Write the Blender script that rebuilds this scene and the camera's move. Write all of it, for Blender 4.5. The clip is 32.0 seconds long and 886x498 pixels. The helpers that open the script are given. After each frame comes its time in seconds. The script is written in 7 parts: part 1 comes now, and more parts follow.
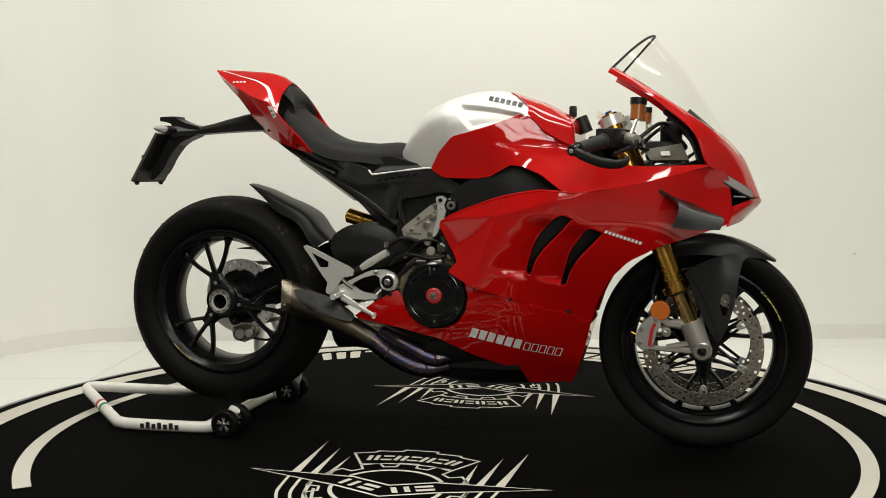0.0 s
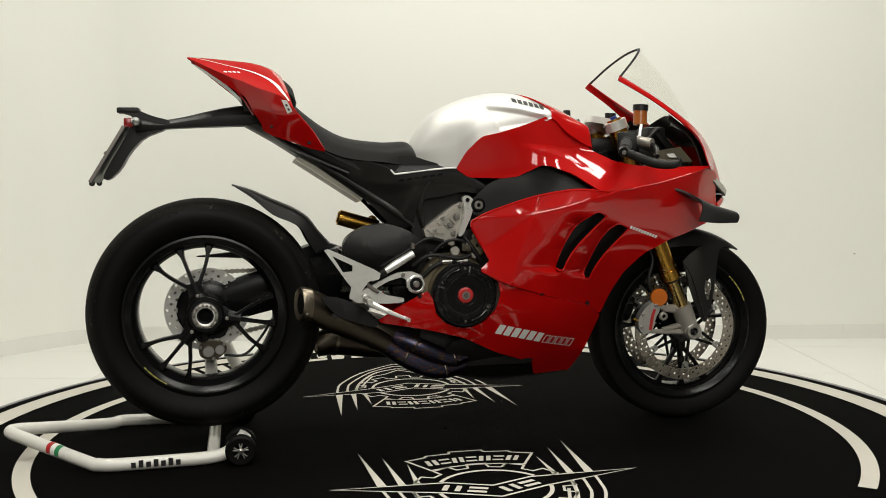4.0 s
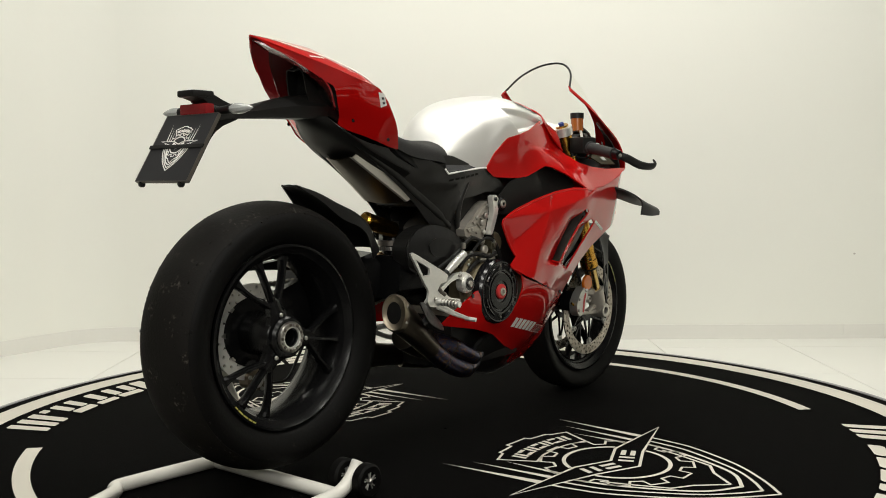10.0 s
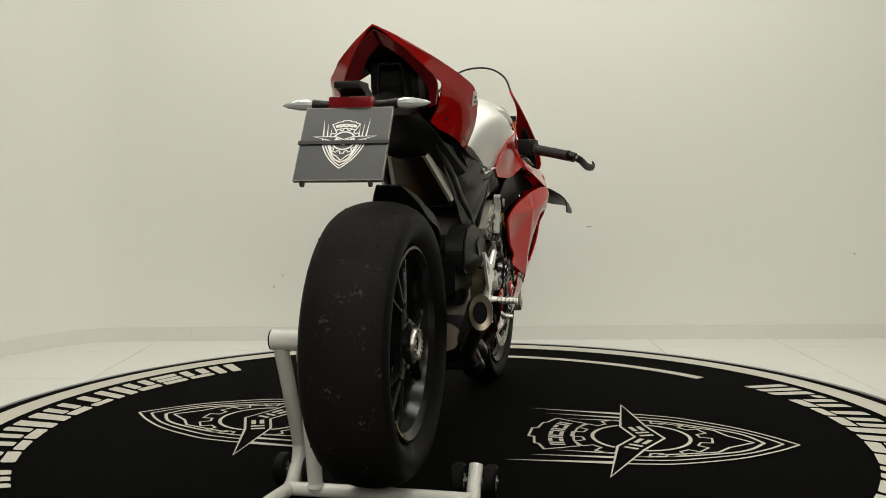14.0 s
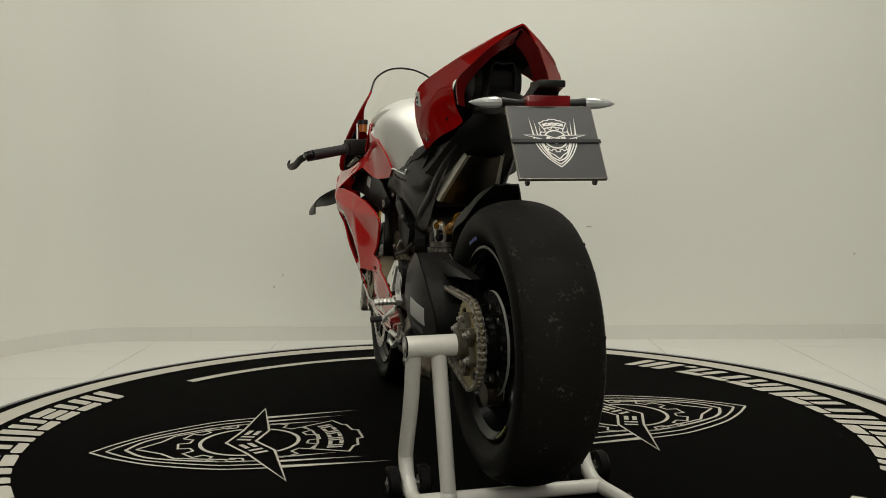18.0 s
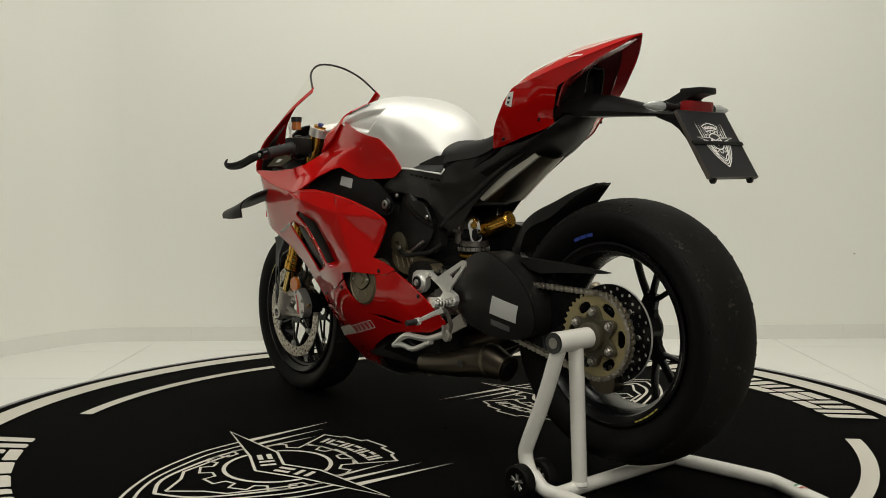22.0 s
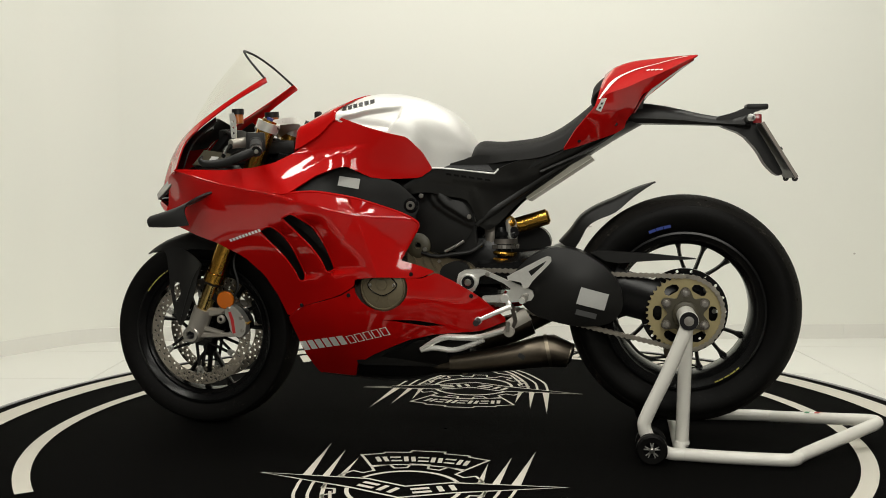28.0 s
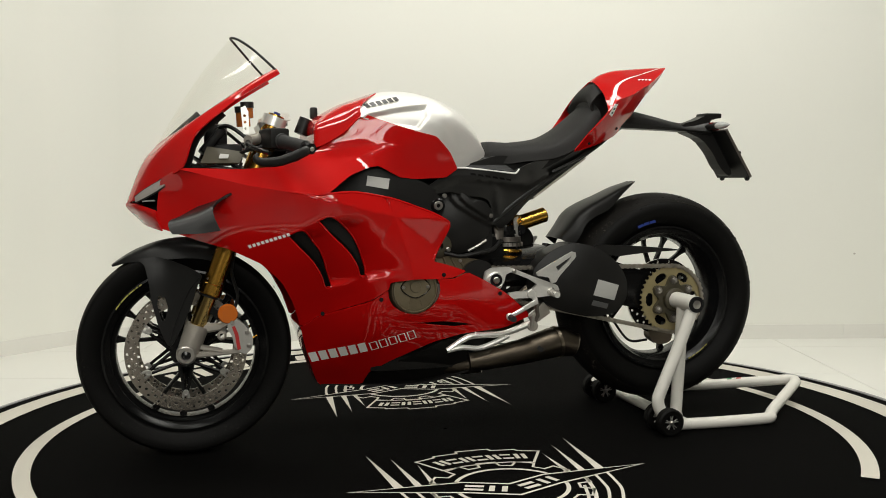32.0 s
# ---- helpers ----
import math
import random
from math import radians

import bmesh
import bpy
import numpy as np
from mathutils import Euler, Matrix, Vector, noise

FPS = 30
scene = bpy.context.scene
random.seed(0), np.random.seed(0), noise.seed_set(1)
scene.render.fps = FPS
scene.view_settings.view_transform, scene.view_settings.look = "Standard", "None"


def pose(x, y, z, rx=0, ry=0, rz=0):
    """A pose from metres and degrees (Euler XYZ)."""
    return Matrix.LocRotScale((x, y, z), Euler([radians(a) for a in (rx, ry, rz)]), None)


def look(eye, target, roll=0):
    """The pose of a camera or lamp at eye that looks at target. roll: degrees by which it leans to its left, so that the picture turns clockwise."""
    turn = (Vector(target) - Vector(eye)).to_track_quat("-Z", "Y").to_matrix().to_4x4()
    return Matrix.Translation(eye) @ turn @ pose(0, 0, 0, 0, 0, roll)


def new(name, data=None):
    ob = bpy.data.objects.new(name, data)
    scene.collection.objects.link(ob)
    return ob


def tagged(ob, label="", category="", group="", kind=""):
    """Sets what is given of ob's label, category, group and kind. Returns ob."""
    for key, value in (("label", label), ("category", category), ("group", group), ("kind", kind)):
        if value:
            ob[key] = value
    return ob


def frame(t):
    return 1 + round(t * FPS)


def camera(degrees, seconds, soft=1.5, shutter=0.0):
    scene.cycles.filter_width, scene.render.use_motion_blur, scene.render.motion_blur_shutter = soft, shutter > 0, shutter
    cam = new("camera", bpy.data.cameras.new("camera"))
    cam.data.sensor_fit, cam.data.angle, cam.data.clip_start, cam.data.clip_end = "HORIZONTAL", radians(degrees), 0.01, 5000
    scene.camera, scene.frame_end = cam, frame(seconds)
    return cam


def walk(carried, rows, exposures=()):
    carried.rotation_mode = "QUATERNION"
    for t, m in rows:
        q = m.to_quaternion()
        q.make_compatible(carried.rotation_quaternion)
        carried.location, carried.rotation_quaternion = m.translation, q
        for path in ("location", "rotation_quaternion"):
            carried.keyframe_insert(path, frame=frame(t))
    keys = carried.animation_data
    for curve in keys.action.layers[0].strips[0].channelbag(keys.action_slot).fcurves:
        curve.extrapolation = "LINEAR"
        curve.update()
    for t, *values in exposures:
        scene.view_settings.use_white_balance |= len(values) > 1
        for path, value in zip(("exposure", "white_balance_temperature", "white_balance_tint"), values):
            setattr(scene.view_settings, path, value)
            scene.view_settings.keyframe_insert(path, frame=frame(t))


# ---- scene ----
from mathutils.bvhtree import BVHTree

# ------------------------------------------------------------------ camera
SECONDS = 32.0
cam = camera(49.34, SECONDS, soft=0.95)
EYE = (0.0, -2.9265, 0.7747)
AIM = (-0.0010, -1.9293, 0.7000)
walk(cam, [(0.0, look(EYE, AIM, -0.393)), (SECONDS, look(EYE, AIM, -0.393))],
     exposures=[(0.0, 0.23, 6500, 10.0), (6.0, 0.22, 6500, 10.0), (9.0, 0.26, 6500, 10.0), (11.0, 0.22, 6500, 10.0), (12.0, 0.13, 6540, 9.5), (14.0, -0.11, 6620, 8.5), (16.5, -0.40, 6700, 7.7), (19.0, -0.37, 6700, 7.7), (21.0, -0.17, 6650, 8.3), (22.0, -0.14, 6625, 8.6), (23.0, -0.01, 6600, 8.9), (25.0, 0.02, 6600, 8.9), (28.0, 0.17, 6550, 9.4), (32.0, 0.18, 6500, 10.0)])

# ------------------------------------------------------------------ light
world = bpy.data.worlds.new("room_world")
world.use_nodes = True
world.node_tree.nodes["Background"].inputs[0].default_value = (1.0, 0.97, 0.9, 1)
world.node_tree.nodes["Background"].inputs[1].default_value = 0.05
scene.world = world


def area_lamp(name, x, y, z, sx, sy, power, aim):
    data = bpy.data.lights.new(name, "AREA")
    data.shape, data.size, data.size_y, data.energy = "RECTANGLE", sx, sy, power
    data.color = (1.0, 0.985, 0.905)
    ob = new(name, data)
    ob.matrix_world = look((x, y, z), aim)
    return ob


for lamp_x in (-1.0, 1.0):
    # The y -3.35 row is added fill for sides that face the camera.
    for lamp_y, power in ((-3.35, 26), (-1.55, 22), (0.15, 19)):
        area_lamp("ceiling_strip", lamp_x, lamp_y, 2.95, 1.3, 0.28, power, (lamp_x, lamp_y, 0))
# Added wash lamp, unseen, to brighten the back wall.
area_lamp("wall_strip", 0.45, 0.55, 2.95, 3.6, 0.22, 26, (0.45, 1.9, 0.2))
# daylight through the tall window behind the camera
area_lamp("window_light", 0.5, -5.15, 2.05, 1.9, 0.9, 46, (0.2, 0, 0.9))

# ------------------------------------------------------------------ materials


def material(name, color, rough=0.5, metal=0.0, coat=0.0, grain=60.0, vary=0.12, bump=0.0, stain=4.0, rough_vary=0.08, stretch=(1, 1, 1), spec=0.5):
    m = bpy.data.materials.new(name)
    m.use_nodes = True
    nt = m.node_tree
    bsdf = nt.nodes["Principled BSDF"]
    co = nt.nodes.new("ShaderNodeTexCoord")
    mp = nt.nodes.new("ShaderNodeMapping")
    mp.inputs["Scale"].default_value = stretch
    nt.links.new(co.outputs["Object"], mp.inputs["Vector"])
    fine = nt.nodes.new("ShaderNodeTexNoise")
    fine.inputs["Scale"].default_value, fine.inputs["Detail"].default_value = grain, 4
    big = nt.nodes.new("ShaderNodeTexNoise")
    big.inputs["Scale"].default_value, big.inputs["Detail"].default_value = stain, 3
    for n in (fine, big):
        nt.links.new(mp.outputs["Vector"], n.inputs["Vector"])
    mix = nt.nodes.new("ShaderNodeMath")
    mix.operation = "MULTIPLY_ADD"
    mix.inputs[1].default_value = 0.5
    nt.links.new(fine.outputs["Fac"], mix.inputs[0])
    half = nt.nodes.new("ShaderNodeMath")
    half.operation = "MULTIPLY"
    half.inputs[1].default_value = 0.5
    nt.links.new(big.outputs["Fac"], half.inputs[0])
    nt.links.new(half.outputs[0], mix.inputs[2])
    ramp = nt.nodes.new("ShaderNodeMixRGB")
    ramp.inputs[1].default_value = tuple(c * (1 - vary) for c in color) + (1,)
    ramp.inputs[2].default_value = tuple(min(1, c * (1 + vary)) for c in color) + (1,)
    nt.links.new(mix.outputs[0], ramp.inputs[0])
    nt.links.new(ramp.outputs[0], bsdf.inputs["Base Color"])
    rr = nt.nodes.new("ShaderNodeMapRange")
    rr.inputs["To Min"].default_value = max(0.0, rough - rough_vary)
    rr.inputs["To Max"].default_value = min(1.0, rough + rough_vary)
    nt.links.new(mix.outputs[0], rr.inputs["Value"])
    nt.links.new(rr.outputs[0], bsdf.inputs["Roughness"])
    bsdf.inputs["Metallic"].default_value = metal
    bsdf.inputs["Coat Weight"].default_value = coat
    bsdf.inputs["Coat Roughness"].default_value = 0.05
    bsdf.inputs["Specular IOR Level"].default_value = spec
    if bump:
        bp = nt.nodes.new("ShaderNodeBump")
        bp.inputs["Strength"].default_value, bp.inputs["Distance"].default_value = bump, 0.002
        nt.links.new(fine.outputs["Fac"], bp.inputs["Height"])
        nt.links.new(bp.outputs[0], bsdf.inputs["Normal"])
    return m


def clear_sheet(name, color):
    """A thin clear sheet: light passes, with a faint sharp gloss."""
    m = bpy.data.materials.new(name)
    m.use_nodes = True
    nt = m.node_tree
    nt.nodes.remove(nt.nodes["Principled BSDF"])
    clear = nt.nodes.new("ShaderNodeBsdfTransparent")
    clear.inputs["Color"].default_value = (*color, 1)
    gloss = nt.nodes.new("ShaderNodeBsdfGlossy")
    gloss.inputs["Roughness"].default_value = 0.02
    mix = nt.nodes.new("ShaderNodeMixShader")
    mix.inputs[0].default_value = 0.035
    nt.links.new(clear.outputs[0], mix.inputs[1])
    nt.links.new(gloss.outputs[0], mix.inputs[2])
    nt.links.new(mix.outputs[0], nt.nodes["Material Output"].inputs["Surface"])
    return m


RED = material("red_paint", (0.46, 0.0030, 0.0026), 0.5, coat=1.0, grain=900, vary=0.05, stain=3, rough_vary=0.03, spec=0.04)
RED.node_tree.nodes["Principled BSDF"].inputs["Coat Roughness"].default_value = 0.045
RED_DARK = material("red_inner_plastic", (0.07, 0.003, 0.003), 0.5, grain=300)
SILVER = material("brushed_aluminium_tank", (0.78, 0.77, 0.74), 0.52, metal=0.72, grain=220, vary=0.05, bump=0.03, stretch=(0.25, 1, 1), rough_vary=0.06)
ALU = material("clear_anodised_aluminium", (0.82, 0.81, 0.77), 0.30, metal=0.65, grain=160, vary=0.15, bump=0.05)
FOOT = material("grey_forged_aluminium", (0.50, 0.49, 0.46), 0.38, metal=0.75, grain=180, vary=0.18, bump=0.08)
CAST = material("cast_aluminium", (0.42, 0.39, 0.345), 0.44, metal=0.6, grain=350, vary=0.2, bump=0.25)
LIGHT_STEEL = material("worn_chain_steel", (0.38, 0.35, 0.30), 0.36, metal=0.95, grain=200, vary=0.3, bump=0.1)
TITAN_RIM = material("turned_titanium", (0.27, 0.23, 0.175), 0.34, metal=1.0, grain=140, vary=0.2)
CARRIER = material("dark_bronze_carrier", (0.050, 0.043, 0.025), 0.45, metal=0.0, grain=250, vary=0.15, bump=0.12)
BRONZE = material("bronze_magnesium", (0.185, 0.153, 0.096), 0.45, metal=0.55, grain=250, vary=0.15, bump=0.15)
STEEL = material("brushed_steel", (0.45, 0.43, 0.40), 0.32, metal=1.0, grain=120, vary=0.2, stretch=(1, 8, 1))
DARK_STEEL = material("oiled_chain_steel", (0.20, 0.18, 0.16), 0.42, metal=0.9, grain=200, vary=0.3, bump=0.1)
SLIDER = material("pale_gold_slider", (0.56, 0.40, 0.15), 0.16, metal=1.0, grain=300, vary=0.06)
GOLD = material("gold_anodised", (0.62, 0.34, 0.06), 0.25, metal=1.0, grain=300, vary=0.08)
TITAN = material("titanium", (0.125, 0.104, 0.080), 0.35, metal=1.0, grain=90, vary=0.25, stain=9)
BLUED = material("heat_tinted_titanium", (0.055, 0.058, 0.085), 0.32, metal=1.0, grain=14, vary=0.6, stain=9)
tint_nodes, tint_links = BLUED.node_tree.nodes, BLUED.node_tree.links
tint_noise = tint_nodes.new("ShaderNodeTexNoise")
tint_noise.inputs["Scale"].default_value, tint_noise.inputs["Detail"].default_value = 16, 2
tint_ramp = tint_nodes.new("ShaderNodeValToRGB")
for pos, col in ((0.30, (0.10, 0.085, 0.07, 1)), (0.44, (0.05, 0.065, 0.13, 1)), (0.54, (0.09, 0.055, 0.085, 1)), (0.66, (0.19, 0.125, 0.06, 1))):
    el = tint_ramp.color_ramp.elements.new(pos)
    el.color = col
for k in (0, -1):
    tint_ramp.color_ramp.elements[k].color = (0.12, 0.10, 0.08, 1)
tint_links.new(tint_noise.outputs["Fac"], tint_ramp.inputs["Fac"])
tint_links.new(tint_ramp.outputs["Color"], tint_nodes["Principled BSDF"].inputs["Base Color"])
BLACK = material("satin_black_plastic", (0.0092, 0.0089, 0.0084), 0.42, grain=420, vary=0.25, bump=0.08, spec=0.28)
FRAME_BLACK = material("semi_gloss_black_frame", (0.0095, 0.0092, 0.0087), 0.33, grain=380, vary=0.25, bump=0.07, spec=0.45)
BLACK_METAL = material("black_painted_metal", (0.0050, 0.0050, 0.0052), 0.24, grain=300, vary=0.2, bump=0.015, spec=0.26)
GLOSS_BLACK = material("gloss_black_metal", (0.006, 0.006, 0.007), 0.16, grain=300, vary=0.2)
CARBON = material("matt_grey_carbon", (0.0098, 0.0096, 0.0094), 0.40, grain=500, vary=0.2, bump=0.05, spec=0.3)
RUBBER = material("tyre_rubber", (0.0032, 0.0030, 0.0028), 0.56, grain=130, vary=0.35, bump=0.3, stain=14, spec=0.12)
def scuffed(m, color, scale, low, high):
    """Pale scuffs and dust specks over a material's colour."""
    nt = m.node_tree
    bsdf = nt.nodes["Principled BSDF"]
    base = bsdf.inputs["Base Color"].links[0].from_socket
    co = nt.nodes.new("ShaderNodeTexCoord")
    total = None
    for s, d in ((scale, 6), (scale * 6, 2)):
        n = nt.nodes.new("ShaderNodeTexNoise")
        n.inputs["Scale"].default_value, n.inputs["Detail"].default_value = s, d
        nt.links.new(co.outputs["Object"], n.inputs["Vector"])
        r = nt.nodes.new("ShaderNodeMapRange")
        r.inputs["From Min"].default_value, r.inputs["From Max"].default_value = low, high
        nt.links.new(n.outputs["Fac"], r.inputs["Value"])
        if total is None:
            total = r.outputs[0]
        else:
            mul = nt.nodes.new("ShaderNodeMath")
            mul.operation = "MULTIPLY"
            nt.links.new(total, mul.inputs[0])
            nt.links.new(r.outputs[0], mul.inputs[1])
            total = mul.outputs[0]
    mx = nt.nodes.new("ShaderNodeMixRGB")
    mx.inputs[2].default_value = (*color, 1)
    nt.links.new(total, mx.inputs[0])
    nt.links.new(base, mx.inputs[1])
    nt.links.new(mx.outputs[0], bsdf.inputs["Base Color"])


scuffed(RUBBER, (0.03, 0.027, 0.023), 22, 0.58, 0.74)
TREAD = material("worn_tread_rubber", (0.0062, 0.0053, 0.0043), 0.72, grain=170, vary=0.4, bump=0.5, stain=11, spec=0.16)
scuffed(TREAD, (0.09, 0.08, 0.066), 20, 0.54, 0.70)
SEAT_CLOTH = material("black_seat_cover", (0.0135, 0.013, 0.0125), 0.6, grain=600, vary=0.2, bump=0.2, spec=0.15)
PAD = material("dark_grey_grip_pad", (0.022, 0.022, 0.023), 0.62, grain=900, vary=0.25, bump=0.35, spec=0.25)
GRIP = material("black_grip_rubber", (0.012, 0.012, 0.012), 0.7, grain=400, bump=0.4)
WHITE = material("white_lacquer", (0.78, 0.76, 0.70), 0.3, coat=0.4, grain=40, vary=0.04, stain=10)
WHITE_STICKER = material("white_vinyl", (0.84, 0.83, 0.79), 0.4, grain=300, vary=0.03)
GREY_STICKER = material("silver_label", (0.50, 0.50, 0.48), 0.4, grain=200, vary=0.1)
SMOKE_STICKER = material("smoke_grey_label", (0.10, 0.10, 0.10), 0.4, grain=200, vary=0.1)
DARK_STICKER = material("dark_vinyl", (0.02, 0.02, 0.022), 0.4, grain=200)
BLUE = material("blue_marking", (0.012, 0.035, 0.22), 0.5, grain=200)
YELLOW = material("yellow_marking", (0.42, 0.37, 0.08), 0.5, grain=200)
GREEN = material("green_vinyl", (0.02, 0.22, 0.08), 0.4, grain=200)
RED_VINYL = material("red_vinyl", (0.45, 0.02, 0.02), 0.4, grain=200)
ORANGE = material("orange_reflector", (0.56, 0.13, 0.006), 0.18, coat=0.6, grain=800, vary=0.25, bump=0.2)
AMBER = material("amber_fluid_cup", (0.34, 0.10, 0.02), 0.25, grain=80)
RED_LENS = material("red_lens", (0.22, 0.008, 0.01), 0.2, coat=0.7, grain=500, vary=0.3, bump=0.15)
CLEAR_LENS = material("clear_indicator_lens", (0.42, 0.43, 0.42), 0.10, coat=0.8, grain=260, vary=0.3, bump=0.35)
GLASS = clear_sheet("clear_screen", (0.985, 0.985, 0.97))
LAMP_GLASS = material("smoked_lamp_lens", (0.34, 0.31, 0.29), 0.10, coat=1.0, grain=120, vary=0.3)
CARPET = material("black_carpet", (0.0021, 0.0020, 0.00185), 0.95, grain=900, vary=0.45, bump=0.6, stain=3, spec=0.03)
CARPET_WHITE = material("printed_white_carpet", (0.60, 0.57, 0.50), 0.9, grain=700, vary=0.10, bump=0.5, stain=5, spec=0.15)
RIM_TRIM = material("grey_turntable_trim", (0.34, 0.335, 0.34), 0.5, metal=0.15, grain=70, vary=0.6, stain=16)
WALL = material("white_wall_paint", (0.785, 0.785, 0.728), 0.75, grain=120, vary=0.012, bump=0.02, stain=1.2)
TILE = material("white_floor_tile", (0.76, 0.755, 0.71), 0.36, grain=30, vary=0.015, stain=1.5)
HIDDEN_TILE = material("dark_hidden_tile", (0.11, 0.105, 0.095), 0.4, grain=30, vary=0.06, stain=1.5)
SKIRT = material("white_skirting_tile", (0.725, 0.715, 0.672), 0.42, grain=30, vary=0.03, stain=2)
GROUT = material("pale_grout", (0.60, 0.59, 0.55), 0.8, grain=90)
DISC_STEEL = material("worn_disc_steel", (0.36, 0.325, 0.28), 0.28, metal=0.95, grain=90, vary=0.2, stain=12)
BRIGHT_DISC = material("bright_disc_steel", (0.66, 0.65, 0.61), 0.34, metal=0.5, grain=90, vary=0.15, stain=12)
SHIELD = material("satin_titanium_sheet", (0.60, 0.58, 0.52), 0.36, metal=0.7, grain=70, vary=0.15, stain=7)
CEILING = material("grey_ceiling_paint", (0.20, 0.195, 0.18), 0.8, grain=60, vary=0.05)
DARK_WALL = material("dark_hidden_wall", (0.10, 0.095, 0.085), 0.8, grain=60, vary=0.1)
MARK = material("grey_scuff", (0.42, 0.40, 0.36), 0.8, grain=200)

# ------------------------------------------------------------------ mesh helpers


def mesh_object(name, verts, faces, mat, parent=None, label="", sharp=35):
    me = bpy.data.meshes.new(name)
    me.from_pydata([tuple(v) for v in verts], [], [tuple(f) for f in faces])
    bm = bmesh.new()
    bm.from_mesh(me)
    bmesh.ops.recalc_face_normals(bm, faces=bm.faces)
    bm.to_mesh(me)
    bm.free()
    for p in me.polygons:
        p.use_smooth = True
    me.set_sharp_from_angle(angle=radians(sharp))
    if mat is not None:
        me.materials.append(mat)
    ob = new(name, me)
    if parent is not None:
        ob.parent = parent
    if label:
        ob["label"] = label
    return ob


def part(name, geo, mat, parent, label="", sharp=35):
    return mesh_object(name, geo[0], geo[1], mat, parent, label, sharp)


def joined(*geos):
    verts, faces = [], []
    for v, f in geos:
        k = len(verts)
        verts += [tuple(p) for p in v]
        faces += [tuple(i + k for i in q) for q in f]
    return verts, faces


def moved(geo, m):
    return [tuple(m @ Vector(v)) for v in geo[0]], geo[1]


def mirrored(geo):
    return [(v[0], -v[1], v[2]) for v in geo[0]], [tuple(reversed(f)) for f in geo[1]]


def sided(geo, side):
    return geo if side > 0 else mirrored(geo)


def spline(pts, n, closed=False):
    """Catmull-Rom through the points, n steps a span."""
    P = [Vector(p) for p in pts]
    out, k = [], len(P)
    spans = k if closed else k - 1
    for i in range(spans):
        if closed:
            a, b, c, d = P[i - 1], P[i], P[(i + 1) % k], P[(i + 2) % k]
        else:
            b, c = P[i], P[i + 1]
            a = P[i - 1] if i else b * 2 - c
            d = P[i + 2] if i + 2 < k else c * 2 - b
        for s in range(n):
            t = s / n
            out.append(0.5 * ((2 * b) + (c - a) * t + (2 * a - 5 * b + 4 * c - d) * t * t + (3 * b - a - 3 * c + d) * t ** 3))
    if not closed:
        out.append(P[-1])
    return out


def rounded(pts, rounds=2, q=0.22):
    """A closed outline with its corners cut round."""
    P = [Vector(p) for p in pts]
    for r in range(rounds):
        out = []
        for i, a in enumerate(P):
            b = P[(i + 1) % len(P)]
            out += [a.lerp(b, q), a.lerp(b, 1 - q)]
        P = out
        q = 0.25
    return P


def circle2(cx, cz, r, n=24, start=0.0):
    return [Vector((cx + r * math.cos(start + 2 * math.pi * i / n), cz + r * math.sin(start + 2 * math.pi * i / n))) for i in range(n)]


def ridge(line, rise, w_in, w_out=None):
    """A tent along a line in the side view: its height at (x, z); a crisp crease on the line itself."""
    S = [(Vector(line[i]), Vector(line[i + 1])) for i in range(len(line) - 1)]
    w_out = w_out or w_in

    def height(x, z):
        best, sgn = 9.0, 1
        q = Vector((x, z))
        for a, b in S:
            d = b - a
            t = min(1.0, max(0.0, (q - a).dot(d) / d.length_squared))
            r = (q - a - d * t)
            if r.length < best:
                best, sgn = r.length, 1 if d.x * r.y - d.y * r.x > 0 else -1
        w = w_in if sgn > 0 else w_out
        s = best / w
        return rise * (1 - s if s < .7 else max(0.0, 1.3 - s) ** 2 / 1.2)
    return height


def plateau(outline, rise, soft):
    """Raised ground inside an outline, with an edge that slopes over the width soft."""
    P = [Vector(p) for p in outline]
    k = len(P)

    def height(x, z):
        q, inside, best = Vector((x, z)), False, 9.0
        for i in range(k):
            a, b = P[i], P[(i + 1) % k]
            if (a.y > z) != (b.y > z) and x < (b.x - a.x) * (z - a.y) / (b.y - a.y) + a.x:
                inside = not inside
            d = b - a
            t = min(1.0, max(0.0, (q - a).dot(d) / d.length_squared))
            best = min(best, (q - a - d * t).length)
        if not inside:
            return 0.0
        s = min(1.0, best / soft)
        return rise * s * s * (3 - 2 * s)
    return height


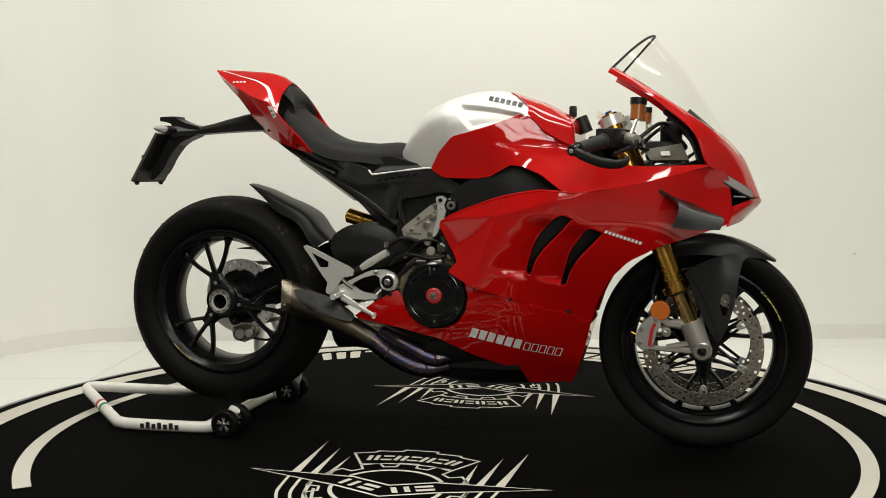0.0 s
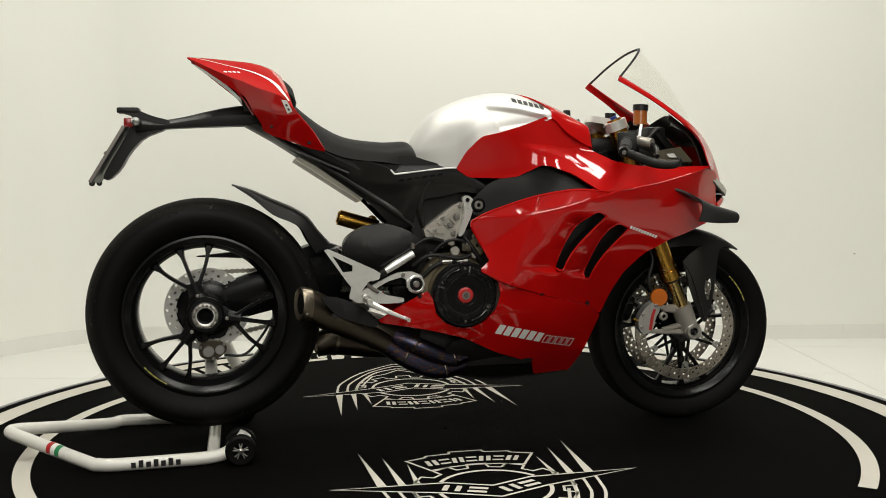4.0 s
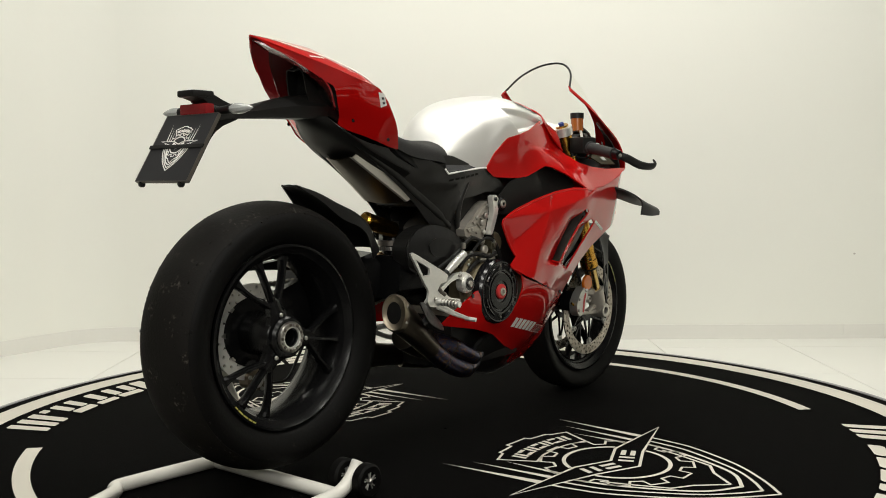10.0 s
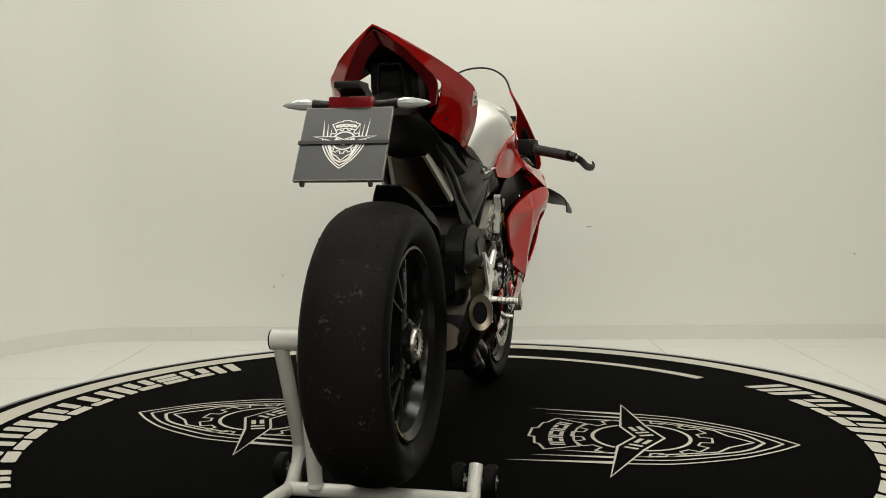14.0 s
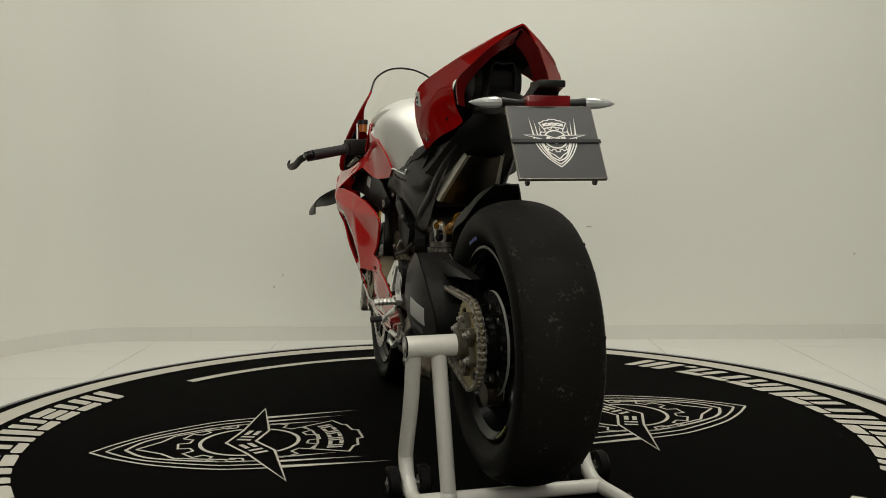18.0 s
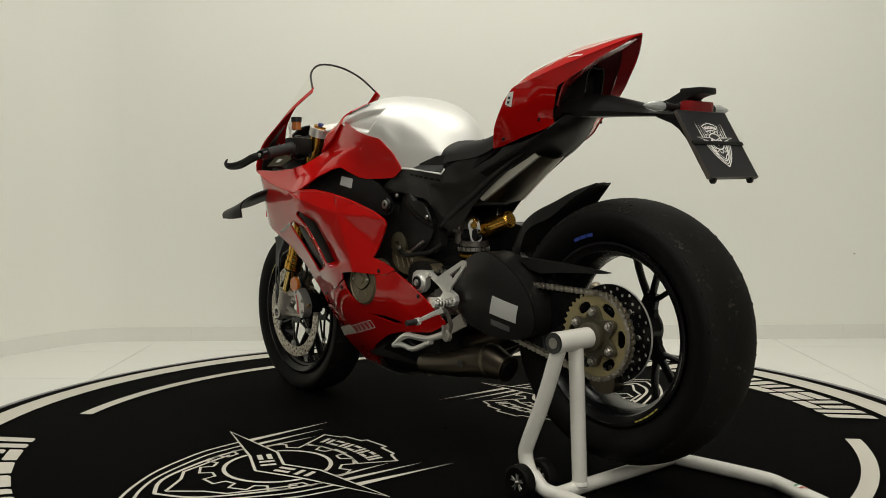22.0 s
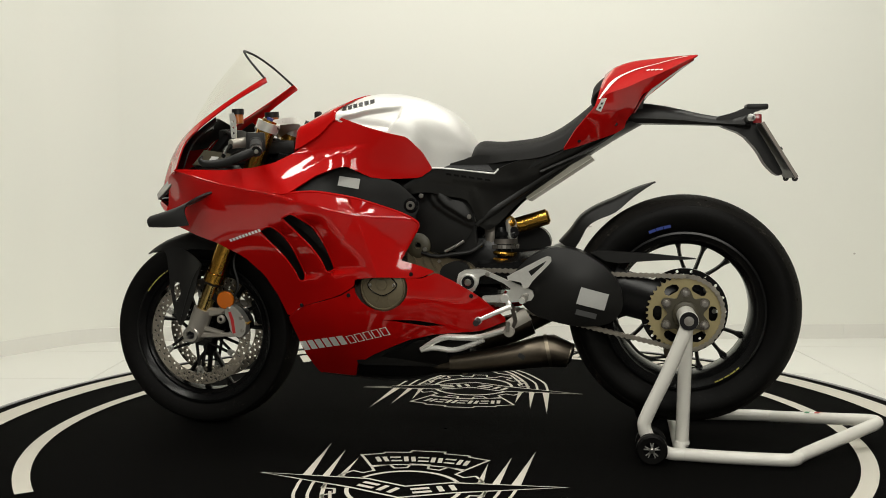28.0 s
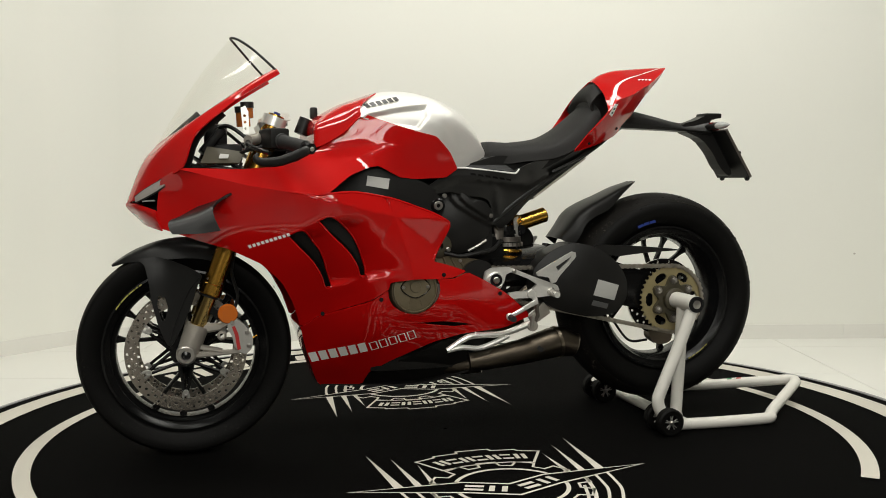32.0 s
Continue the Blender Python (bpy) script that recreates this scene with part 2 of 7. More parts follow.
def flat_fill(loops, step=0.0, cuts=()):
    """Faces that fill the outer loop less the holes, as 2D points, cut into cells and along crease lines."""
    bm = bmesh.new()
    edges = []
    for loop in loops:
        vs = [bm.verts.new((p[0], 0, p[1])) for p in loop]
        edges += [bm.edges.new((vs[i], vs[(i + 1) % len(vs)])) for i in range(len(vs))]
    bmesh.ops.triangle_fill(bm, use_beauty=True, use_dissolve=False, edges=edges, normal=(0, -1, 0))
    if step:
        for axis in (0, 2):
            lo, hi = min(v.co[axis] for v in bm.verts), max(v.co[axis] for v in bm.verts)
            n = max(1, int((hi - lo) / step))
            for i in range(1, n):
                co = [0, 0, 0]
                no = [0, 0, 0]
                co[axis], no[axis] = lo + (hi - lo) * i / n, 1
                bmesh.ops.bisect_plane(bm, geom=bm.verts[:] + bm.edges[:] + bm.faces[:], plane_co=co, plane_no=no, dist=1e-5)
        for line in cuts:
            for i in range(len(line) - 1):
                (xa, za), (xb, zb) = line[i], line[i + 1]
                bmesh.ops.bisect_plane(bm, geom=bm.verts[:] + bm.edges[:] + bm.faces[:], plane_co=(xa, 0, za), plane_no=(zb - za, 0, xa - xb), dist=1e-5)
        bmesh.ops.remove_doubles(bm, verts=bm.verts, dist=2e-4)
    bm.verts.index_update()
    verts = [(v.co.x, v.co.z) for v in bm.verts]
    faces = [[v.index for v in f.verts] for f in bm.faces]
    bm.free()
    return verts, faces


def thicken(verts, faces, t):
    """A closed shell: the sheet, its copy t further in, and a crisp rim."""
    V = np.array(verts, float)
    N = np.zeros_like(V)
    count = {}
    for f in faces:
        a = V[f[0]]
        n = np.zeros(3)
        for i in range(1, len(f) - 1):
            n += np.cross(V[f[i]] - a, V[f[i + 1]] - a)
        for i in f:
            N[i] += n
        for i in range(len(f)):
            e = (f[i], f[(i + 1) % len(f)])
            count[e] = count.get(e, 0) + 1
    N /= np.maximum(np.linalg.norm(N, axis=1, keepdims=True), 1e-9)
    B = V - N * t
    k = len(V)
    out = [tuple(v) for v in V] + [tuple(v) for v in B]
    fs = [tuple(f) for f in faces] + [tuple(i + k for i in reversed(f)) for f in faces]
    for (i, j) in count:
        if (j, i) not in count:
            b = len(out)
            out += [tuple(V[i]), tuple(V[j]), tuple(B[j]), tuple(B[i])]
            fs.append((b, b + 3, b + 2, b + 1))
    return out, fs


def surface_through(ctrl):
    """A smooth height over (x, z) through control points (x, z, y)."""
    C = np.array(ctrl, float)
    n = len(C)
    d = np.linalg.norm(C[:, None, :2] - C[None, :, :2], axis=2)
    K = d ** 2 * np.log(d + 1e-9)
    A = np.zeros((n + 3, n + 3))
    A[:n, :n] = K + np.eye(n) * 1.5e-3
    A[:n, n], A[:n, n + 1:n + 3] = 1, C[:, :2]
    A[n:, :n] = A[:n, n:].T
    w = np.linalg.solve(A, np.concatenate([C[:, 2], np.zeros(3)]))

    def height(x, z):
        r = np.hypot(C[:, 0] - x, C[:, 1] - z)
        return float((r ** 2 * np.log(r + 1e-9)) @ w[:n] + w[n] + w[n + 1] * x + w[n + 2] * z)
    return height


def panel(outline, ctrl, side, holes=(), t=0.004, step=0.03, rounds=2, q=0.2, cuts=()):
    """A curved body panel: an outline in the side view on a surface of given half widths."""
    flat, faces = flat_fill([rounded(outline, rounds, q)] + [list(h) for h in holes], step, cuts)
    h = surface_through(ctrl) if not callable(ctrl) else ctrl
    verts = [(x, h(x, z), z) for x, z in flat]
    # turn the sheet so that it looks outwards
    f = faces[0]
    a, b, c = (Vector(verts[i]) for i in f[:3])
    if (b - a).cross(c - a).y < 0:
        faces = [list(reversed(g)) for g in faces]
    return sided(thicken(verts, faces, t), side)


def skin(name, outline, h, side, mat, parent, label="", holes=(), t=0.004, step=0.03, rounds=2, q=0.2, cuts=(), reach=0.003):
    """A painted panel that shades by the slope of its surface, so that its reflections run clean."""
    ob = part(name, panel(outline, h, side, holes, t, step, rounds, q, cuts), mat, parent, label, 60)
    me = ob.data
    me.calc_loop_triangles()
    slope = {}
    for v in me.vertices:
        x, z = v.co.x, v.co.z
        n = Vector((h(x - reach, z) - h(x + reach, z), 2 * reach, h(x, z - reach) - h(x, z + reach))).normalized()
        slope[v.index] = Vector((n.x, n.y * side, n.z))
    normals = [Vector((0, 0, 0))] * len(me.loops)
    for p in me.polygons:
        for i in p.loop_indices:
            n = slope[me.loops[i].vertex_index]
            if p.normal.dot(n) > 0.75:
                normals[i] = n
    me.normals_split_custom_set(normals)
    return ob


def skirt_wall(outline, h, y_in, rounds=3, q=0.2):
    """A band round an outline, from a domed edge in to a flat one."""
    P = rounded(outline, rounds, q)
    verts = [(p[0], h(p[0], p[1]), p[1]) for p in P] + [(p[0], y_in, p[1]) for p in P]
    return verts, grid_faces(2, len(P), False, True)


def prism(outline, y0, y1, holes=(), rounds=0, q=0.2):
    """A flat plate between y0 and y1 with an outline in the side view."""
    o = rounded(outline, rounds, q) if rounds else outline
    flat, faces = flat_fill([o] + [list(h) for h in holes])
    lo, hi = min(y0, y1), max(y0, y1)
    verts = [(x, hi, z) for x, z in flat]
    a, b, c = (Vector(verts[i]) for i in faces[0][:3])
    if (b - a).cross(c - a).y < 0:
        faces = [list(reversed(g)) for g in faces]
    return thicken(verts, faces, hi - lo)


def bevelled(geo, w, angle=50):
    """The same solid with its sharp edges broken."""
    bm = bmesh.new()
    vs = [bm.verts.new(v) for v in geo[0]]
    for f in geo[1]:
        try:
            bm.faces.new([vs[i] for i in f])
        except ValueError:
            pass
    bm.normal_update()
    edges = [e for e in bm.edges if len(e.link_faces) == 2 and e.calc_face_angle(0) > radians(angle)]
    bmesh.ops.bevel(bm, geom=edges, offset=w, segments=1, affect="EDGES", clamp_overlap=True)
    bm.verts.index_update()
    out = [tuple(v.co) for v in bm.verts], [tuple(v.index for v in f.verts) for f in bm.faces]
    bm.free()
    return out


def grid_faces(n, m, wrap_u=False, wrap_v=False):
    out = []
    for i in range(n if wrap_u else n - 1):
        for j in range(m if wrap_v else m - 1):
            i2, j2 = (i + 1) % n, (j + 1) % m
            out.append((i * m + j, i2 * m + j, i2 * m + j2, i * m + j2))
    return out


def patch(rows, nu=5, nv=5, t=0.0):
    """A smooth sheet through rows of points; with t, a shell."""
    fine = [spline(r, nv) for r in rows]
    cols = list(zip(*fine))
    up = [spline(c, nu) for c in cols]
    n, m = len(up[0]), len(up)
    verts = [tuple(up[j][i]) for i in range(n) for j in range(m)]
    faces = grid_faces(n, m)
    return thicken(verts, faces, t) if t else (verts, faces)


def both_sides(half):
    """Rows from the middle (y = 0) outwards, carried over to the other side."""
    return [[(p[0], -p[1], p[2]) for p in reversed(r)] + list(r[1:]) for r in half]


def lathe(profile, centre=(0, 0, 0), axis="Y", n=48, closed=True):
    """Turns (radius, along) points round an axis."""
    verts, m = [], len(profile)
    for i in range(n):
        a = 2 * math.pi * i / n
        for r, h in profile:
            p = {"Y": (r * math.cos(a), h, r * math.sin(a)), "X": (h, r * math.cos(a), r * math.sin(a)), "Z": (r * math.cos(a), r * math.sin(a), h)}[axis]
            verts.append((p[0] + centre[0], p[1] + centre[1], p[2] + centre[2]))
    return verts, grid_faces(n, m, True, closed)


def tube(pts, r, n=10, smooth=0, flat=1.0, cap=True):
    """A round bar along points; r is one radius or one for each point; flat squeezes it across."""
    P = [Vector(p) for p in pts]
    R = list(r) if isinstance(r, (list, tuple)) else [r] * len(P)
    if smooth:
        P2 = spline(P, smooth)
        R = [R[min(int(i / smooth), len(R) - 1)] * (1 - (i % smooth) / smooth) + R[min(int(i / smooth) + 1, len(R) - 1)] * ((i % smooth) / smooth) for i in range(len(P2))]
        P = P2
    verts, up = [], None
    for i, p in enumerate(P):
        d = (P[min(i + 1, len(P) - 1)] - P[max(i - 1, 0)]).normalized()
        if up is None:
            up = Vector((0, 0, 1)) if abs(d.z) < 0.9 else Vector((1, 0, 0))
        s = d.cross(up).normalized()
        up = s.cross(d).normalized()
        for k in range(n):
            a = 2 * math.pi * k / n
            verts.append(tuple(p + s * math.cos(a) * R[i] * flat + up * math.sin(a) * R[i]))
    faces = grid_faces(len(P), n, False, True)
    if cap:
        faces += [tuple(range(n)), tuple(len(verts) - 1 - k for k in range(n))]
    return verts, faces


def beam(a, b, wa, ha, wb, hb, wide=(0, 1, 0)):
    """A tapered bar from a to b with a chamfered section: w along wide, h across."""
    a, b = Vector(a), Vector(b)
    d = (b - a).normalized()
    u = (Vector(wide) - d * Vector(wide).dot(d)).normalized()
    v = d.cross(u)
    verts = []
    for p, w, h in ((a, wa, ha), (b, wb, hb)):
        for s, q in ((1, .55), (.55, 1), (-.55, 1), (-1, .55), (-1, -.55), (-.55, -1), (.55, -1), (1, -.55)):
            verts.append(tuple(p + u * s * w / 2 + v * q * h / 2))
    return verts, grid_faces(2, 8, False, True) + [tuple(range(8)), tuple(range(15, 7, -1))]


def block(x0, x1, y0, y1, z0, z1, c=0.004):
    """A box with chamfered edges."""
    bm = bmesh.new()
    bmesh.ops.create_cube(bm, size=1)
    for v in bm.verts:
        v.co = ((x0 + x1) / 2 + v.co.x * (x1 - x0), (y0 + y1) / 2 + v.co.y * (y1 - y0), (z0 + z1) / 2 + v.co.z * (z1 - z0))
    if c:
        bmesh.ops.bevel(bm, geom=bm.edges[:], offset=c, segments=2, profile=0.6, affect="EDGES")
    bm.verts.index_update()
    out = [tuple(v.co) for v in bm.verts], [[v.index for v in f.verts] for f in bm.faces]
    bm.free()
    return out


def knob(centre, r, h, axis=(0, 1, 0), n=20, bevel=0.15, hole=0.0):
    """A short round body, chamfered, from its centre outwards along an axis."""
    b = bevel * min(r, h)
    prof = [(hole * r, 0), (r, 0), (r, h - b), (r - b, h), (hole * r, h)]
    if hole:
        prof = [(hole * r, h * 0.3), (r, 0), (r, h - b), (r - b, h), (hole * r, h)]
    g = lathe(prof, n=n, closed=True)
    q = Vector((0, 1, 0)).rotation_difference(Vector(axis).normalized()).to_matrix().to_4x4()
    return moved(g, Matrix.Translation(centre) @ q)


def bolt(centre, r, axis=(0, 1, 0)):
    return joined(knob(centre, r, r * 0.8, axis, 12, 0.3), knob(Vector(centre) + Vector(axis).normalized() * r * 0.8, r * 0.5, 0.0008, axis, 6))


def stroke(pts, w, z=0.0, closed=False, taper=None):
    """A flat ribbon of width w along 2D points, on the ground."""
    P = [Vector(p) for p in pts]
    k = len(P)
    verts = []
    for i, p in enumerate(P):
        a = P[i - 1] if (i or closed) else p
        b = P[(i + 1) % k] if (i + 1 < k or closed) else p
        d1 = (p - a).normalized() if (p - a).length > 1e-9 else (b - p).normalized()
        d2 = (b - p).normalized() if (b - p).length > 1e-9 else d1
        n1, n2 = Vector((-d1.y, d1.x)), Vector((-d2.y, d2.x))
        n = (n1 + n2)
        n = n.normalized() if n.length > 1e-6 else n1
        n = n / max(0.45, n.dot(n1))
        ww = w if taper is None else w * taper[i]
        verts += [(*(p + n * ww / 2), z), (*(p - n * ww / 2), z)]
    return verts, grid_faces(k, 2, closed, False)


def thing(name, label, category, group="", kind=""):
    return tagged(new(name), label, category, group, kind)

# ------------------------------------------------------------------ the room
FLOOR_Z = -0.02
# back wall, a quarter-round corner, then the left-hand wall
CORNER = [(-1.55 + 0.35 * math.cos(radians(a)), 1.415 + 0.35 * math.sin(radians(a))) for a in range(91, 149, 4)]
PLAN = [(3.2, 1.69)] + CORNER + [(-2.45, 0.66)]
FAR = [(-2.45, 0.66), (-3.0, -0.24), (-3.0, -5.4), (3.2, -5.4), (3.2, 0.5)]
ROOM_H = 3.0


def wall_strip(path, z0, z1, inset, thick):
    """Upright slabs along a plan line, the room to the line's left-hand side when seen from above."""
    verts, k = [], len(path)
    P = [Vector(p) for p in path]
    for i, p in enumerate(P):
        a, b = P[max(i - 1, 0)], P[min(i + 1, k - 1)]
        d = (b - a).normalized()
        n = Vector((-d.y, d.x))
        for off in (inset, inset - thick):
            q = p + n * off
            verts += [(q.x, q.y, z0), (q.x, q.y, z1)]
    faces = []
    for i in range(k - 1):
        a, b = i * 4, i * 4 + 4
        faces += [(a, b, b + 1, a + 1), (a + 2, a + 3, b + 3, b + 2), (a + 1, b + 1, b + 3, a + 3), (a, a + 2, b + 2, b)]
    faces += [(0, 1, 3, 2), tuple(4 * (k - 1) + j for j in (0, 2, 3, 1))]
    return verts, faces


curve_back = [Vector(p) for p in PLAN]
WHITE_H = 2.15
# Out of view: dark band added so the paint reflects less white wall.
tagged(part("wall_upper", wall_strip(curve_back, WHITE_H, ROOM_H, 0.0, 0.15), DARK_WALL, None, "", 60), "unseen dark upper wall, added to keep white wall out of reflections", "wall", kind="structure")
tagged(part("wall_upper_east", wall_strip([FAR[-1], PLAN[0]], WHITE_H, ROOM_H, 0.0, 0.15), DARK_WALL, None), "unseen dark upper wall, added to keep white wall out of reflections", "wall", kind="structure")
tagged(part("wall_back", wall_strip(curve_back, FLOOR_Z, WHITE_H, 0.0, 0.15), WALL, None, "", 60), "off-white painted studio wall with a rounded corner", "wall", kind="structure")
# Closes the room out of view; its dark tone keeps reflections deep.
tagged(part("wall_front", wall_strip(FAR, FLOOR_Z, ROOM_H, 0.0, 0.15), DARK_WALL, None), "unseen dark grey wall round the camera side, dark to calm reflections", "wall", kind="structure")
tagged(part("wall_east", wall_strip([FAR[-1], PLAN[0]], FLOOR_Z, WHITE_H, 0.0, 0.15), WALL, None), "off-white painted studio wall", "wall", kind="structure")
window = tagged(new("window_1"), "wide window with dark mullions in the wall behind the camera", "window", kind="structure")
for k in range(4):
    part("mullion", block(-0.46 + k * 0.64 - 0.02, -0.46 + k * 0.64 + 0.02, -5.14, -5.10, 1.585, 2.515, 0.004), DARK_WALL, window)
for z in (1.585, 2.05, 2.515):
    part("transom", block(-0.48, 1.48, -5.145, -5.095, z - 0.02, z + 0.02, 0.004), DARK_WALL, window)
# Closes the room above; grey instead of white to cut its reflection.
tagged(part("ceiling", block(-3.4, 3.6, -5.6, 2.4, ROOM_H, ROOM_H + 0.15, 0), CEILING, None), "unseen mid-grey ceiling, toned down for deeper reflections", "ceiling", kind="structure")
floor = tagged(part("floor", block(-3.4, 3.6, -5.6, 2.4, FLOOR_Z - 0.1, FLOOR_Z - 0.004, 0), GROUT, None), "large glossy white floor tiles with thin pale joints", "floor", kind="structure")

# skirting tiles along the wall, each a piece of its own
skirting = tagged(new("baseboard"), "low white tiled skirting along the wall", "baseboard", kind="structure")
fine_plan = [Vector(PLAN[0]).lerp(Vector(PLAN[1]), i / 60) for i in range(60)] + [Vector(p) for p in PLAN[1:]]
run, start = 0.0, 0
for i in range(1, len(fine_plan)):
    run += (fine_plan[i] - fine_plan[i - 1]).length
    if run >= 0.58 or i == len(fine_plan) - 1:
        seg = [tuple(p) for p in fine_plan[start:i + 1]]
        d = (fine_plan[i] - fine_plan[start]).normalized()
        seg[0] = tuple(Vector(seg[0]) + d * 0.0003)
        seg[-1] = tuple(Vector(seg[-1]) - d * 0.0003)
        part("skirting_tile", wall_strip(seg, FLOOR_Z, 0.050, 0.008, 0.010), SKIRT, skirting)
        run, start = 0.0, i

# floor tiles, 0.6 m, joints a few millimetres wide
tile_mesh, hidden_mesh = None, None
for ix in range(-7, 5):
    for iy in range(-11, 3):
        x0, y0 = 0.99 + 0.6 * ix, 0.885 + 0.6 * iy
        if x0 < -3.3 or x0 > 3.3:
            continue
        # Rows out of view are darkened so the paint reflects less floor.
        hidden = y0 < -1.6
        if (hidden_mesh if hidden else tile_mesh) is None:
            ob = part("floor_tile", block(-0.2985, 0.2985, -0.2985, 0.2985, -0.006, 0.0, 0.0008), HIDDEN_TILE if hidden else TILE, floor, "dark grey tile out of view, kept dark for reflections" if hidden else "", 5)
            if hidden:
                hidden_mesh = ob.data
            else:
                tile_mesh = ob.data
        else:
            ob = new("floor_tile", hidden_mesh if hidden else tile_mesh)
            ob.parent = floor
        ob.location = (x0 + 0.3, y0 + 0.3, FLOOR_Z)

# scuffs on the wall
def wall_mark(name, x, y, z, w, h, label):
    ob = part(name, ([(x + w * .5 * math.cos(a), y, z + h * .5 * math.sin(a)) for a in [i * math.pi / 5 for i in range(10)]], [tuple(range(10))]), MARK, None)
    return tagged(ob, label, "wall mark", kind="structure")


wall_mark("wall_mark", 1.975, 1.701, 0.392, 0.011, 0.009, "small dark spot on the off-white wall")
wall_mark("wall_mark", 0.70, 1.718, 0.53, 0.028, 0.006, "faint grey scuff on the off-white wall")
wall_mark("wall_mark", -0.785, 1.747, 0.303, 0.004, 0.020, "faint grey scuff on the off-white wall")
wall_mark("wall_mark", -0.83, 1.748, 0.245, 0.006, 0.016, "faint grey scuff on the off-white wall")

# ------------------------------------------------------------------ turntable and its carpet
turntable = thing("turntable", "round rotating display platform with a thin grey metal edge", "turntable")
part("platform", lathe([(0.01, -0.019), (1.545, -0.019), (1.545, -0.005), (0.01, -0.005)], axis="Z", n=128), BLACK_METAL, turntable)
part("edge_trim", lathe([(1.546, -0.0195), (1.566, -0.0195), (1.566, -0.003), (1.560, 0.0005), (1.546, 0.0005)], axis="Z", n=160), RIM_TRIM, turntable, "scratched grey metal edge strip")

carpet = thing("carpet", "round black carpet printed with white rings, gear and shield emblems", "carpet")
part("carpet_field", lathe([(0.005, -0.004), (1.538, -0.004), (1.541, -0.002), (1.538, 0.0), (0.005, 0.0)], axis="Z", n=160), CARPET, carpet)


def ring_sector(r0, r1, a0, a1, z, n):
    verts = []
    for i in range(n + 1):
        a = radians(a0 + (a1 - a0) * i / n)
        verts += [(r0 * math.cos(a), r0 * math.sin(a), z), (r1 * math.cos(a), r1 * math.sin(a), z)]
    return verts, grid_faces(n + 1, 2)


PRINT = 0.0035
part("outer_band", ring_sector(1.405, 1.490, 0, 360, PRINT, 180), CARPET_WHITE, carpet, "broad white ring")
part("inner_arc", ring_sector(1.178, 1.222, -42, 40, PRINT, 60), CARPET_WHITE, carpet, "narrow white arc")
part("inner_arc", ring_sector(1.178, 1.222, 138, 222, PRINT, 60), CARPET_WHITE, carpet, "narrow white arc")


def rim_letters(a_mid, step):
    """Slanted blocks, one for each letter of the rim writing, read from inside or outside."""
    legs = [(0, 1, .103, .145), (0, .36, 0, .095), (.64, 1, 0, .095)]
    pair = [(0, .40, 0, .145), (.62, 1, 0, .145)]
    stack = [(0, 1, .103, .145), (0, 1, .052, .094), (0, 1, 0, .043)]
    stem = [(0, 1, .110, .145), (.20, .62, 0, .102)]
    dot, bar = [(0, 1, 0, .034)], [(0, 1, 0, .145)]
    kinds = [(pair, .108), (legs, .112), (stack, .112), (legs, .108), (pair, .116), (stem, .106), (legs, .114), (pair, .150), (legs, .114), (stem, .104), (legs, .112), (dot, .038), (bar, .044), (pair, .104)]
    gap = 0.020
    pos = -(sum(w for _, w in kinds) + gap * (len(kinds) - 1)) / 2
    for bars, w in kinds:
        geo = []

        def spot(u, h):
            a = radians(a_mid) + step * (pos + u + 0.035 * h / 0.145) / 1.30
            r = 1.370 - h
            return (r * math.cos(a), r * math.sin(a), PRINT)
        for f0, f1, h0, h1 in bars:
            u0, u1 = f0 * w, f1 * w
            c = min(0.009, (u1 - u0) * .3, (h1 - h0) * .3)
            corner = [(u0, h0), (u1 - c, h0), (u1, h0 + c), (u1, h1), (u0 + c, h1), (u0, h1 - c)]
            geo.append(([spot(u, h) for u, h in corner], [(0, 1, 2, 3, 4, 5)]))
        part("rim_print_block", joined(*geo), CARPET_WHITE, carpet)
        pos += w + gap


rim_letters(90, 1)
rim_letters(-90, 1)


